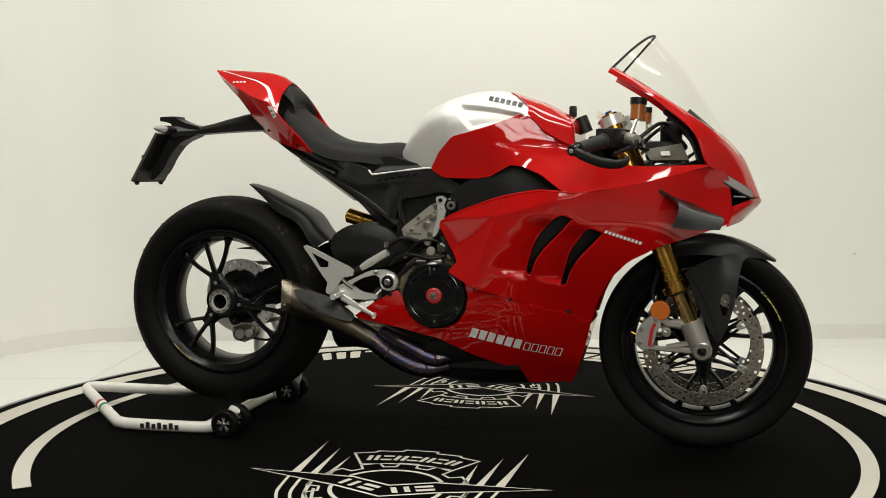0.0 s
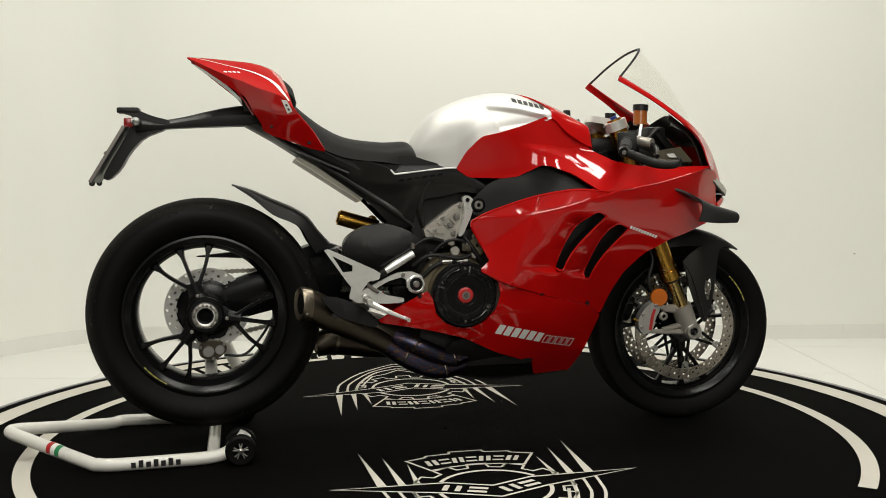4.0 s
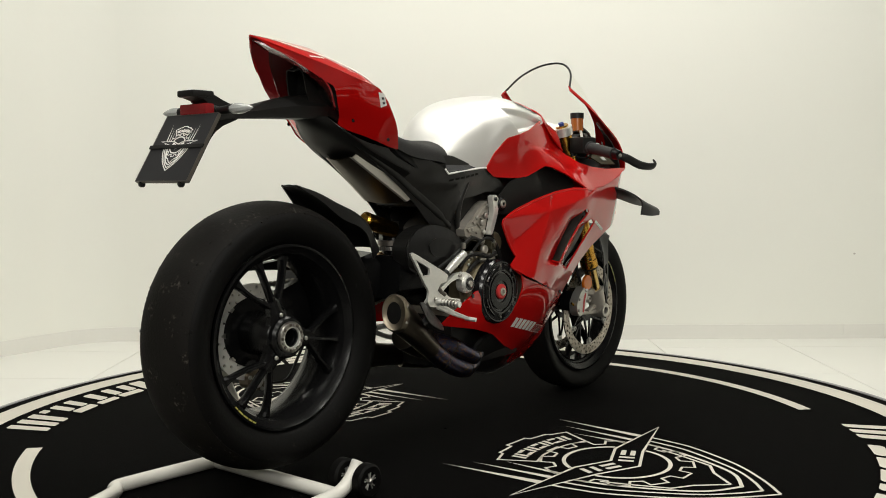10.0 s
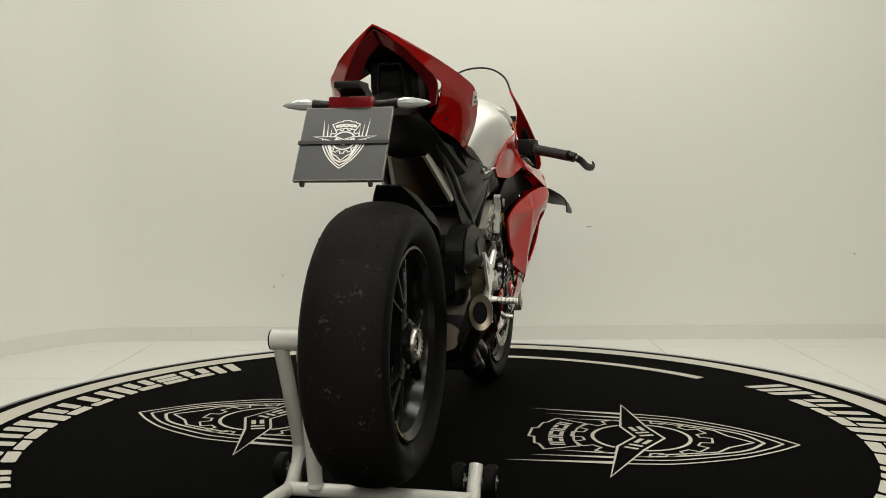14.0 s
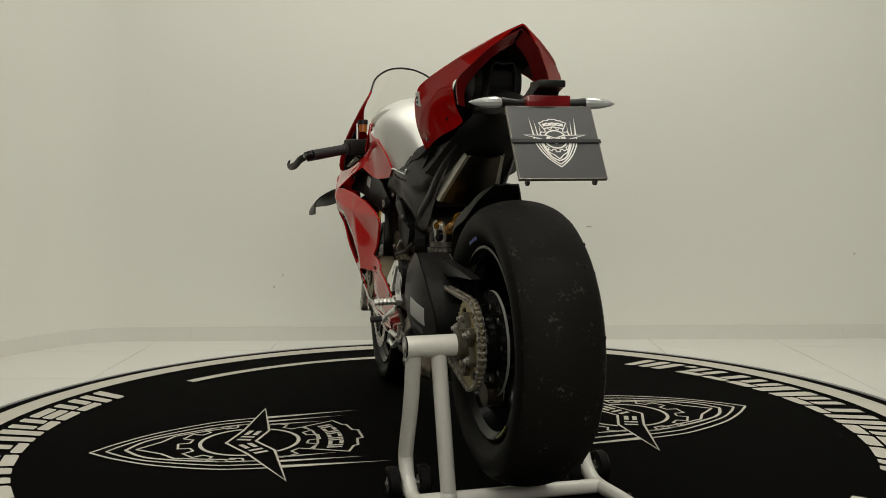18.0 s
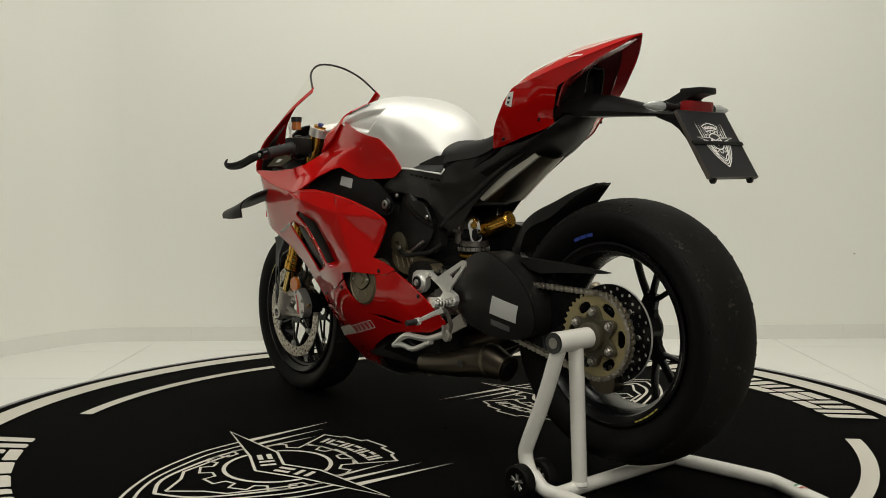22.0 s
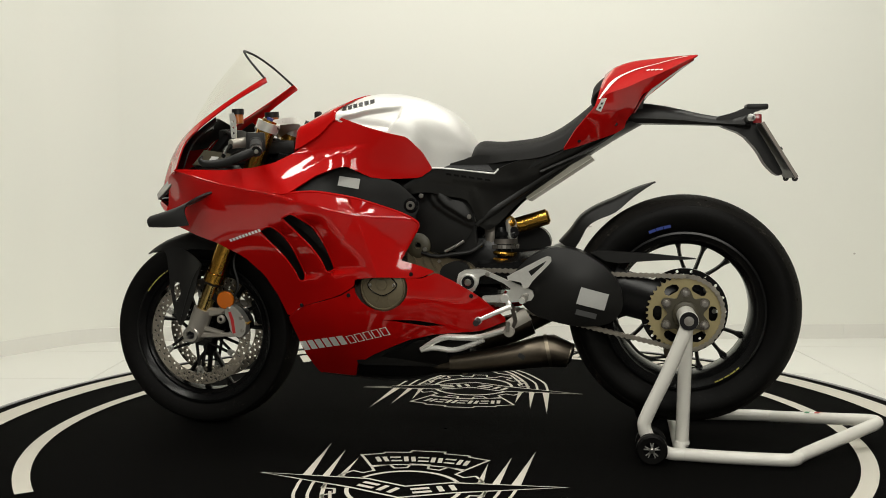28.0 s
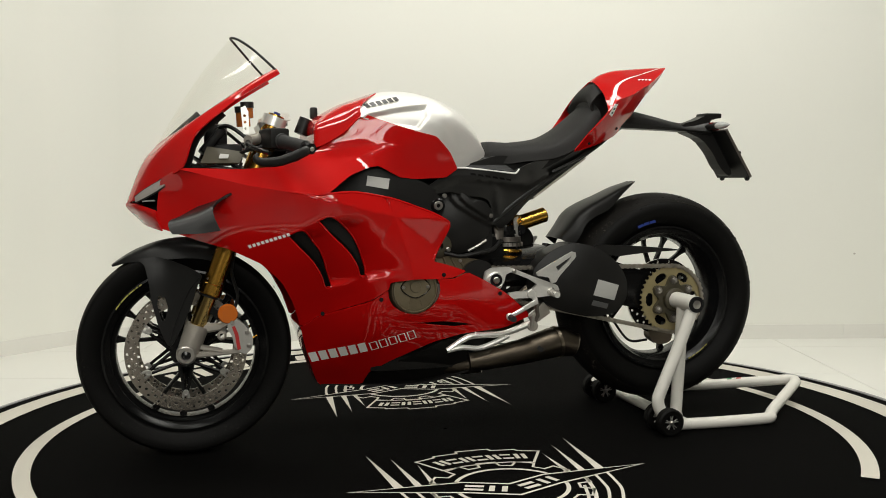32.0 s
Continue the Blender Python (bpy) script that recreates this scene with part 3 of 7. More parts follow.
def emblem(to_world, parent, z, w=0.011, mat=None):
    """Gear, bent star, banner, shield and spikes; (u, v) with v away from the bike."""
    def put(geo):
        return [(*to_world(p[0], p[1]), z) if len(to_world(p[0], p[1])) == 2 else to_world(p[0], p[1]) for p in geo[0]], geo[1]
    C = (0.0, 0.592)

    def star_edge(u):
        u = abs(u)
        lo = .574 - .42 * u if u < .11 else .528 - .02 * (u - .11)
        hi = .660 - .43 * u if u < .13 else .604 - .31 * (u - .13)
        return lo, hi
    gear, teeth = [], 12
    for k in range(teeth):
        a = 2 * math.pi * k / teeth
        for da, r in ((-.165, .172), (-.125, .205), (.125, .205), (.165, .172)):
            gear.append((C[0] + r * math.sin(a + da), C[1] - r * math.cos(a + da)))

    def clear_of_star(pts, closed=True):
        """Cuts a line into the runs that lie off the star."""
        dense = []
        for i in range(len(pts) - (0 if closed else 1)):
            a, b = Vector(pts[i]), Vector(pts[(i + 1) % len(pts)])
            n = max(1, int((b - a).length / 0.008))
            dense += [a.lerp(b, j / n) for j in range(n)]
        dense.append(Vector(pts[0] if closed else pts[-1]))
        runs, cur = [], []
        for p in dense:
            lo, hi = star_edge(p.x)
            if abs(p.x) < 0.39 and lo < p.y < hi:
                if len(cur) > 1:
                    runs.append(cur)
                cur = []
            else:
                cur.append(p)
        if len(cur) > 1:
            runs.append(cur)
        return runs
    part("gear_print", put(joined(*[stroke(r, w * .62) for r in clear_of_star(gear)])), mat, parent)
    ringpts = [(C[0] + .142 * math.cos(a), C[1] + .142 * math.sin(a)) for a in [2 * math.pi * i / 60 for i in range(60)]]
    part("ring_print", put(joined(*[stroke(r, w) for r in clear_of_star(ringpts)])), mat, parent)
    star = [(-.398, .521), (-.11, .528), (0, .574), (.11, .528), (.398, .521), (.13, .604), (0, .660), (-.13, .604)]
    part("star_print", put(stroke(star, w * .72, closed=True)), mat, parent)
    # banner with its notched edge
    half = [(.046, .264), (.050, .281), (.118, .290), (.123, .303), (.178, .325), (.128, .420), (.066, .400)]
    banner = [(-u, v) for u, v in reversed(half)] + half + [(0, .393)]
    part("banner_print", put(stroke(banner, w * .68, closed=True)), mat, parent)
    for k in range(7):
        u = (k - 3) * .0375
        fan = Matrix.Rotation((k - 3) * .085, 2)
        v = .342 + 1.1 * u * u
        bars = [[fan @ Vector((x - y * .17, y)) + Vector((u, v)) for x in (-.015, .015)] for y in (-.016, .016)] if k % 2 else [[fan @ Vector((x - y * .17, y)) + Vector((u, v)) for y in (-.022, .022)] for x in (-.010, .010)]
        part("banner_block", put(joined(*[stroke(b, w * 1.1) for b in bars])), mat, parent)
    for u, k in ((-.105, 0), (-.045, 1), (.038, 0), (.094, 1)):
        lean = Matrix.Rotation(-.40 if u > 0 else .40, 2)
        mid = Vector((u, .617 - .42 * abs(u)))
        bars = [[lean @ Vector((x, y)) + mid for x in (-.024, .024)] for y in (-.013, .013)] if k else [[lean @ Vector((x, y)) + mid for y in (-.021, .021)] for x in (-.016, .016)]
        part("star_block", put(joined(*[stroke(b, w * 1.3) for b in bars])), mat, parent)
    # shield lines and spikes
    for sgn in (-1, 1):
        for pts, ww in (([(.276, .560), (.268, .620), (.248, .705), (.172, .855), (.08, .965), (0, 1.036)], w * .75),
                        ([(.238, .572), (.232, .620), (.212, .705), (.130, .865), (.06, .945), (0, .992)], w * .75),
                        ([(.204, .583), (.198, .620), (.178, .700), (.122, .830), (.074, .895), (0, .940)], w * .95)):
            part("shield_line", put(stroke([(sgn * u, v) for u, v in spline(pts, 5)], ww)), mat, parent)
        part("shield_line", put(stroke([(sgn * u, v) for u, v in ((.176, .640), (.156, .705), (.118, .806), (.064, .840), (0, .911))], w * .75)), mat, parent)
        for u0, v0, u1, ww in ((.297, .222, .273, .024), (.237, .283, .222, .019), (.180, .352, .182, .016)):
            part("spike_print", put(([(sgn * u0, v0, 0), (sgn * (u1 + ww / 2), .522, 0), (sgn * (u1 - ww / 2), .522, 0)], [(0, 1, 2)])), mat, parent)


emblem(lambda u, v: (u, -v), carpet, PRINT, mat=CARPET_WHITE)
emblem(lambda u, v: (u, v), carpet, PRINT, mat=CARPET_WHITE)

# ------------------------------------------------------------------ the motorcycle
bike = thing("motorcycle", "red sports motorcycle with silver tank, black wheels and gold fork", "motorcycle")
REAR = (-0.707, 0.0, 0.388)
FRONT = (0.764, 0.0, 0.294)


def tyre_profile(radius, half, bead, n=14):
    """A closed section (radius, along) of a road tyre with a round crown."""
    out = [(bead, -half * .62), (bead + .012, -half * .78), (bead + .035, -half * .94)]
    h0 = bead + .055
    for i in range(n + 1):
        a = math.pi * i / n
        out.append((h0 + (radius - h0) * math.sin(a) ** .97, -half * math.cos(a)))
    out += [(bead + .035, half * .94), (bead + .012, half * .78), (bead, half * .62), (bead - .002, half * .5), (bead - .002, -half * .5)]
    return out


def drilled_ring(r0, r1, y, t, rows, n=56, cut=0):
    """A brake disc: a ring with rows of round holes (radius, count, hole radius, offset)."""
    holes = [circle2(0, 0, r0, 48)]
    for rad, count, hr, off in rows:
        for k in range(count):
            a = 2 * math.pi * (k + off) / count
            holes.append(circle2(rad * math.cos(a), rad * math.sin(a), hr, 8))
    return prism(circle2(0, 0, r1, n * 2), y - t / 2, y + t / 2, holes)


def at(geo, c):
    return [(v[0] + c[0], v[1] + c[1], v[2] + c[2]) for v in geo[0]], geo[1]


def spin(geo, deg):
    c, s = math.cos(radians(deg)), math.sin(radians(deg))
    return [(v[0] * c - v[2] * s, v[1], v[0] * s + v[2] * c) for v in geo[0]], geo[1]


def wheel(name, c, radius, half, rim_half, hub_r, hub_y, spoke_y, phase, stem):
    rim_geo = lathe([(.227, -rim_half), (.227, -rim_half + .006), (.208, -rim_half + .014), (.196, -rim_half * .5), (.194, rim_half * .5), (.208, rim_half - .014), (.227, rim_half - .006),
                     (.227, rim_half), (.221, rim_half + .001), (.216, rim_half - .004), (.204, rim_half - .012), (.199, rim_half - .026), (.190, rim_half * .5), (.188, 0), (.190, -rim_half * .5), (.199, -rim_half + .026), (.204, -rim_half + .012), (.216, -rim_half + .004), (.221, -rim_half - .001)], n=128)
    w = part(name, at(rim_geo, c), BLACK_METAL, bike, "black forged wheel rim")
    part("tyre", at(lathe(tyre_profile(radius, half, .223), n=144), c), RUBBER, w, "worn black slick tyre")
    crown = [(r + .0005, y * 1.002) for r, y in tyre_profile(radius, half, .223, 40)[3:-5] if abs(y) < half * .90]
    part("tread", at(lathe(crown + [(r - .0035, y) for r, y in reversed(crown)], n=144), c), TREAD, w, "worn brownish slick tread with small scuffs")
    part("hub", at(lathe([(.018, hub_y - .008), (hub_r * .8, hub_y - .008), (hub_r, hub_y + .004), (hub_r * .92, hub_y + .03), (hub_r, rim_half * .5), (hub_r * .8, rim_half * .75), (.018, rim_half * .75)], n=40), c), BLACK_METAL, w)
    for k in range(3):
        a = phase + 120 * k
        mid_y = (hub_y + spoke_y) / 2
        lobe = joined(beam((hub_r * .5, hub_y + .010, 0), (hub_r * 1.12, hub_y + .010, 0), .034, .074, .028, .050), beam((hub_r * 1.08, hub_y + .010, 0), (stem, mid_y, 0), .028, .046, .026, .036))
        part("spoke_arm", at(spin(lobe, a), c), BLACK_METAL, w)
        for sg in (-1, 0, 1):
            b = radians(sg * 24.0)
            root = Vector((stem - .010 - .004 * abs(sg), mid_y, sg * .011))
            tip = Vector((.196 * math.cos(b), spoke_y, .196 * math.sin(b)))
            bow = root.lerp(tip, .5) + Vector((.002, 0, sg * .007))
            line = spline([root, bow, tip], 5)
            geo = []
            for m in range(len(line) - 1):
                u0, u1 = m / (len(line) - 1), (m + 1) / (len(line) - 1)
                wd = [.013 - .010 * u * (1 - u) + .012 * max(0, u - .78) / .22 for u in (u0, u1)]
                geo.append(beam(line[m] * .999, line[m + 1], .024, wd[0], .024, wd[1]))
            part("spoke", at(spin(joined(*geo), a), c), BLACK_METAL, w)
    return w


# rear wheel
rw = wheel("rear_wheel", REAR, 0.331, 0.099, 0.079, 0.056, -0.066, -0.046, 110, 0.098)
part("hub_flange", at(lathe([(.03, -.082), (.046, -.082), (.052, -.076), (.054, -.06), (.03, -.06)], n=56), REAR), BLACK_METAL, rw)
nut = part("axle_nut", at(lathe([(.0245, -.088), (.029, -.0915), (.036, -.0905), (.039, -.086), (.039, -.074), (.0245, -.074)], n=48), REAR), STEEL, rw, "bright castellated axle nut")
part("axle_tube", at(lathe([(.0205, -.086), (.0245, -.086), (.0245, .14), (.0205, .14)], n=28), REAR), GLOSS_BLACK, rw)
part("axle_bore", at(lathe([(.001, -.045), (.0215, -.045), (.0215, -.041), (.001, -.041)], n=24), REAR), RUBBER, rw)
part("axle_ring", at(lathe([(.0235, -.0905), (.0268, -.0915), (.0268, -.086), (.0235, -.086)], n=36), REAR), ALU, rw)
for k in range(18):
    part("nut_tooth", at(spin(block(.0285, .0345, -.0945, -.089, -.0032, .0032, .001), 20 * k), REAR), DARK_STEEL if k % 2 else STEEL, rw)
for k in range(3):
    part("hub_bolt", at(spin(at(bolt((0, 0, 0), .0055, (0, -1, 0)), (.060, -.074, 0)), 110 + 120 * k), REAR), STEEL, rw)
part("brake_disc", at(drilled_ring(.082, .1225, .062, .006, [(.091, 18, .0040, 0), (.103, 18, .0044, .5), (.114, 18, .0044, .0)]), REAR), BRIGHT_DISC, rw, "drilled steel brake disc")
# Separate thin black plate with the disc's own hole pattern.
part("disc_back", at(drilled_ring(.080, .1222, .0665, .002, [(.091, 18, .0040, 0), (.103, 18, .0044, .5), (.114, 18, .0044, .0)]), REAR), BLACK_METAL, rw, "thin black drilled plate on the left face of the brake disc")
part("disc_carrier", at(joined(lathe([(.03, .052), (.075, .052), (.088, .058), (.088, .067), (.03, .072)], n=40)), REAR), BLACK_METAL, rw)
for k in range(8):
    part("disc_bobbin", at(spin(at(knob((0, 0, 0), .007, .013, (0, 1, 0), 10), (.084, .056, 0)), 45 * k), REAR), STEEL, rw)
rc = part("rear_caliper", prism([(-.735, .284), (-.700, .296), (-.655, .290), (-.650, .262), (-.685, .236), (-.730, .244)], .045, .082, rounds=2), TITAN, bike, "dark cast rear brake caliper")
for bx, bz in ((-.728, .276), (-.660, .284), (-.690, .242)):
    part("caliper_bolt", bolt((bx, .045, bz), .0055, (0, -1, 0)), STEEL, rc)
part("caliper_plate", prism([(-.745, .318), (-.715, .322), (-.700, .300), (-.730, .290)], .040, .047, [circle2(-.728, .307, .005, 10)], rounds=1), BLACK_METAL, rc)
part("caliper_piston", knob((-.705, .044, .264), .017, .006, (0, -1, 0), 20, .3), FOOT, rc)
part("caliper_piston", knob((-.672, .044, .268), .014, .006, (0, -1, 0), 20, .3), FOOT, rc)
part("caliper_bracket", prism([(-.72, .30), (-.66, .30), (-.64, .34), (-.66, .37), (-.70, .345)], .055, .063, rounds=1), BLACK_METAL, rc)
part("brake_hose", tube([(-.66, .05, .25), (-.60, .05, .25), (-.55, .06, .30), (-.50, .06, .38)], .004, 8, 5), BLACK, rc)
# crumbs of rubber rolled up along the shoulders of the slick
random.seed(7)
shoulder = [(r, y) for r, y in tyre_profile(.331, .099, .223, 60) if .055 < abs(y) < .094 and r > .285]
crumbs = []
for k in range(150):
    r, y = random.choice(shoulder)
    big = random.uniform(.5, 1.0)
    lump = block(r - .002, r + .0022 * big, y - .0018 * big, y + .0018 * big, -.0036 * big, .0036 * big, .0006)
    crumbs.append(spin(lump, random.uniform(0, 360)))
tagged(part("rubber_debris", at(joined(*crumbs), REAR), TREAD, rw), "small rubber crumbs on the tyre shoulders", kind="stuff")
# yellow and blue tyre writing as bars
def arc_bar(c, r, y, a0, a1, w, n=10):
    verts = []
    for i in range(n + 1):
        a = radians(a0 + (a1 - a0) * i / n)
        verts += [(c[0] + (r - w / 2) * math.cos(a), y, c[2] + (r - w / 2) * math.sin(a)), (c[0] + (r + w / 2) * math.cos(a), y, c[2] + (r + w / 2) * math.sin(a))]
    return verts, grid_faces(n + 1, 2)


for a0, a1 in ((0, 2.5), (3.5, 8), (8.7, 13), (14.1, 17), (17.7, 20.5)):
    for flank, first in ((-.0805, 219.5), (.0805, 226)):
        part("rim_marking", arc_bar(REAR, .2195, flank, first + a0, first + a1, .0036, 4), YELLOW, rw, "dull yellow bar of lettering")
for k in range(3):
    part("tyre_marking", arc_bar(REAR, .246, .0885, 66 + k * 5, 70.6 + k * 5, .0085), BLUE, rw, "small blue printed bar")

# front wheel
fw = wheel("front_wheel", FRONT, 0.294, 0.060, 0.050, 0.034, -0.016, -0.012, 34, 0.085)
for side in (-1, 1):
    rows = [(.1375, 30, .0042, 0), (.1470, 30, .0042, .5), (.1565, 30, .0042, 0)]
    d = part("brake_disc", at(drilled_ring(.131, .165, side * .062, .005, rows), FRONT), DISC_STEEL, fw, "large drilled steel brake disc")
    carrier = part("disc_carrier", at(lathe([(.026, side * .05), (.045, side * .05), (.045, side * .058), (.026, side * .058)], n=32), FRONT), BLACK_METAL, d)
    for k in range(6):
        for s in (-1, 1):
            part("carrier_arm", at(spin(beam((.040 * math.cos(s * .45), side * .055, .040 * math.sin(s * .45)), (.114, side * .060, s * .004), .006, .010, .006, .008), 60 * k + 32), FRONT), BLACK_METAL, d)
        part("disc_bobbin", at(spin(joined(at(knob((0, 0, 0), .0090, .010, (0, side, 0), 14, .2, .45), (.116, side * .060, 0)), beam((.119, side * .062, .007), (.135, side * .062, .008), .005, .007, .005, .007), beam((.119, side * .062, -.007), (.135, side * .062, -.008), .005, .007, .005, .007), beam((.110, side * .062, 0), (.122, side * .062, 0), .005, .014, .005, .020)), 60 * k + 32), FRONT), FOOT, d)
    first = 21 if side < 0 else 34
    for a0, a1 in ((0, 5), (6, 13), (13.8, 19), (20, 22), (23, 25)):
        part("rim_marking", arc_bar(FRONT, .2215, side * .0516, first + a0, first + a1, .0034, 4), YELLOW, fw, "dull yellow bar of lettering")

# ---- fork: gold tubes, cast feet, calipers
FORK_TOP, FORK_AX = Vector((0.5165, 0, 0.9195)), Vector((0.742, 0, 0.345))
axis_f = (FORK_TOP - FORK_AX).normalized()
for side in (-1, 1):
    y = side * 0.105
    leg = part("fork_leg", tube([FORK_AX + axis_f * .128 + Vector((0, y, 0)), FORK_TOP + Vector((0, y, 0))], .0275, 24), GOLD, bike, "gold anodised fork tube")
    low = FORK_AX + Vector((0, y, 0))
    part("dust_cap", tube([low + axis_f * .118, low + axis_f * .121, low + axis_f * .148, low + axis_f * .151], [.029, .0315, .0315, .029], 28), GOLD, leg)
    part("seal_ring", tube([low + axis_f * .112, low + axis_f * .119], .0275, 28), BLACK, leg)
    part("collar_step", tube([low + axis_f * .151, low + axis_f * .172], .0290, 28), GOLD, leg)
    for k in range(4):
        a = radians(45 + 90 * k)
        around = axis_f.cross(Vector((0, 1, 0))) * math.cos(a) + Vector((0, 1, 0)) * math.sin(a)
        part("collar_pin", knob(tuple(low + axis_f * .160 + around * .0285), .0035, .0022, tuple(around), 10), DARK_STEEL, leg)
    part("slider", tube([low + axis_f * .012, low + axis_f * .125], .0220, 28), SLIDER, leg, "pale gold slider tube")
    ax = Vector((FRONT[0] + .002, y, FRONT[2]))
    foot = part("fork_foot", joined(tube([low - axis_f * .045, low - axis_f * .01, low + axis_f * .030], [.029, .031, .031], 20), tube([Vector((FRONT[0], y * .78, FRONT[2])), Vector((FRONT[0], y * 1.22, FRONT[2]))], .027, 24),
                                    beam(low - axis_f * .03, ax, .040, .050, .036, .048), beam(low + Vector((-.02, 0, .018)), Vector((.668, y * 1.05, .366)), .030, .030, .020, .018), beam(Vector((.672, y * 1.05, .368)), Vector((.640, y * 1.1, .382)), .020, .018, .018, .014), beam(low - axis_f * .03, Vector((.668, y * 1.08, .300)), .022, .016, .018, .012), beam(ax + Vector((-.01, 0, -.004)), Vector((.600, y * 1.14, .298)), .018, .020, .012, .010)), CAST, bike, "cast aluminium fork foot with caliper arms")
    part("foot_boss", sided(knob((.668, abs(y) * 1.1, .343), .013, .012, (0, 1, 0), 16, .3, .5), side), CAST, foot)
    part("axle_end", lathe([(.012, y * 1.2), (.0255, y * 1.2), (.0255, y * 1.265), (.022, y * 1.29), (.0135, y * 1.29)], FRONT, n=32), STEEL, foot, "bright axle end")
    part("axle_bore", lathe([(.0005, y * 1.22), (.0145, y * 1.22), (.0145, y * 1.23), (.0005, y * 1.26)], FRONT, n=20), GLOSS_BLACK, foot)
    cal = part("brake_caliper", prism([(.650, .385), (.634, .392), (.606, .372), (.584, .338), (.586, .306), (.604, .288), (.622, .296), (.636, .312), (.640, .340), (.654, .362)], side * .096, side * .128, rounds=2), FOOT, bike, "machined silver radial brake caliper")
    part("caliper_inner", prism([(.645, .385), (.610, .368), (.590, .335), (.592, .308), (.62, .302), (.634, .335)], side * .05, side * .094, rounds=1), BLACK_METAL, cal)
    part("marking", prism([(.618, .304), (.627, .301), (.634, .345), (.641, .366), (.633, .369), (.624, .346)], side * .1283, side * .1289), RED_VINYL, cal, "red bar of lettering")
    for bx, bz in ((.596, .312), (.600, .350), (.640, .378)):
        part("caliper_bolt", sided(bolt((bx, .128, bz), .006, (0, 1, 0)), side), STEEL, cal)
    part("bleed_screw", sided(tube([(.586, .112, .33), (.572, .112, .338)], .004, 8), side), GOLD, cal)
    refl = part("reflector", knob((.651, side * .120, .403), .027, .010, (0, side, 0), 28, .25), ORANGE, bike, "round orange side reflector")
    part("mounting_tab", prism([(.66, .40), (.70, .43), (.71, .42), (.68, .385)], side * .112, side * .118), BLACK_METAL, refl)
    # brake hose
    part("brake_hose", tube([(.640, side * .10, .405), (.625, side * .095, .45), (.64, side * .09, .52), (.62, side * .07, .60)], .005, 8, 5), BLACK, bike)

# front mudguard
guard_rows = []
for k, (a, lift, hw, drop) in enumerate(((116, .300, .050, .045), (106, .312, .060, .050), (96, .316, .066, .055), (86, .316, .068, .055), (76, .315, .066, .05), (66, .314, .058, .035), (58, .313, .046, .018), (51.5, .313, .028, .006))):
    ca, sa = math.cos(radians(a)), math.sin(radians(a))
    spot = lambda r, y: (FRONT[0] + r * ca, y, FRONT[2] + r * sa)
    guard_rows.append([spot(lift, 0), spot(lift - .002, hw * .5), spot(lift - drop * .3, hw * .88), spot(lift - drop, hw * 1.06)])
mud = part("front_mudguard", patch(both_sides(guard_rows), 2, 3, .003), CARBON, bike, "matt dark grey carbon mudguard")
for side in (-1, 1):
    blade_y = surface_through([(.716, .512, .147), (.760, .540, .112), (.812, .545, .076), (.868, .545, .080), (.733, .483, .141), (.742, .446, .136), (.767, .383, .126), (.800, .322, .116), (.820, .345, .110), (.836, .376, .100), (.851, .436, .091), (.858, .491, .086), (.800, .45, .103), (.79, .50, .102)])
    skin("mudguard_blade", [(.716, .512), (.745, .530), (.790, .548), (.835, .562), (.890, .556), (.868, .540), (.858, .491), (.851, .436), (.837, .378), (.824, .345), (.811, .319), (.799, .322), (.767, .383), (.742, .446), (.731, .483)], blade_y, side, CARBON, mud, "", holes=[[Vector(p) for p in ((.816, .450), (.834, .455), (.838, .430), (.827, .388), (.818, .388), (.808, .424))]], t=.003, step=.02, rounds=2, q=.16)
    part("blade_rib", tube([(x, side * (blade_y(x, z) + .0005), z) for x, z in ((.724, .506), (.752, .470), (.775, .42), (.795, .365), (.805, .33))], .0022, 6, 4), CARBON, mud)

# ---- bodywork: tank
tank_half = [
    (-.114, [(0, .856), (.028, .853), (.049, .846), (.060, .840), (.066, .836)]),
    (-.101, [(0, .882), (.043, .875), (.074, .858), (.087, .846), (.090, .833)]),
    (-.078, [(0, .920), (.054, .912), (.093, .886), (.107, .856), (.108, .820)]),
    (-.042, [(0, .959), (.069, .951), (.116, .914), (.128, .866), (.128, .803)]),
    (.005, [(0, .987), (.082, .979), (.141, .940), (.152, .874), (.148, .797)]),
    (.062, [(0, 1.009), (.092, 1.001), (.157, .964), (.179, .924), (.181, .878)]),
    (.140, [(0, 1.024), (.092, 1.016), (.158, .985), (.186, .945), (.192, .900)]),
    (.220, [(0, 1.019), (.080, 1.012), (.142, .990), (.176, .958), (.186, .930)]),
    (.292, [(0, .990), (.058, .987), (.112, .979), (.156, .966), (.172, .942)]),
]
tank_sheet = patch(both_sides([[(x, y, z) for y, z in r] for x, r in tank_half]), 20, 18)
dent = plateau([(.285, .940), (.262, .952), (.200, .967), (.083, .984), (.092, .942), (.125, .905), (.200, .918)], .014, .010)
first_tree = BVHTree.FromPolygons([Vector(v) for v in tank_sheet[0]], tank_sheet[1])
tank_verts = []
for v in tank_sheet[0]:
    d = dent(v[0], v[2]) * min(1, max(0, (abs(v[1]) - .085) / .03))
    n = first_tree.find_nearest(Vector(v))[1]
    n = n if n.z > 0 else -n
    tank_verts.append(tuple(Vector(v) - n * d))
tank_tree = BVHTree.FromPolygons([Vector(v) for v in tank_verts], tank_sheet[1])


def tank_side(x, z):
    """The tank's half width at (x, z)."""
    hit = tank_tree.ray_cast(Vector((x, .4, z)), Vector((0, -1, 0)))
    return hit[0].y if hit[0] else .14



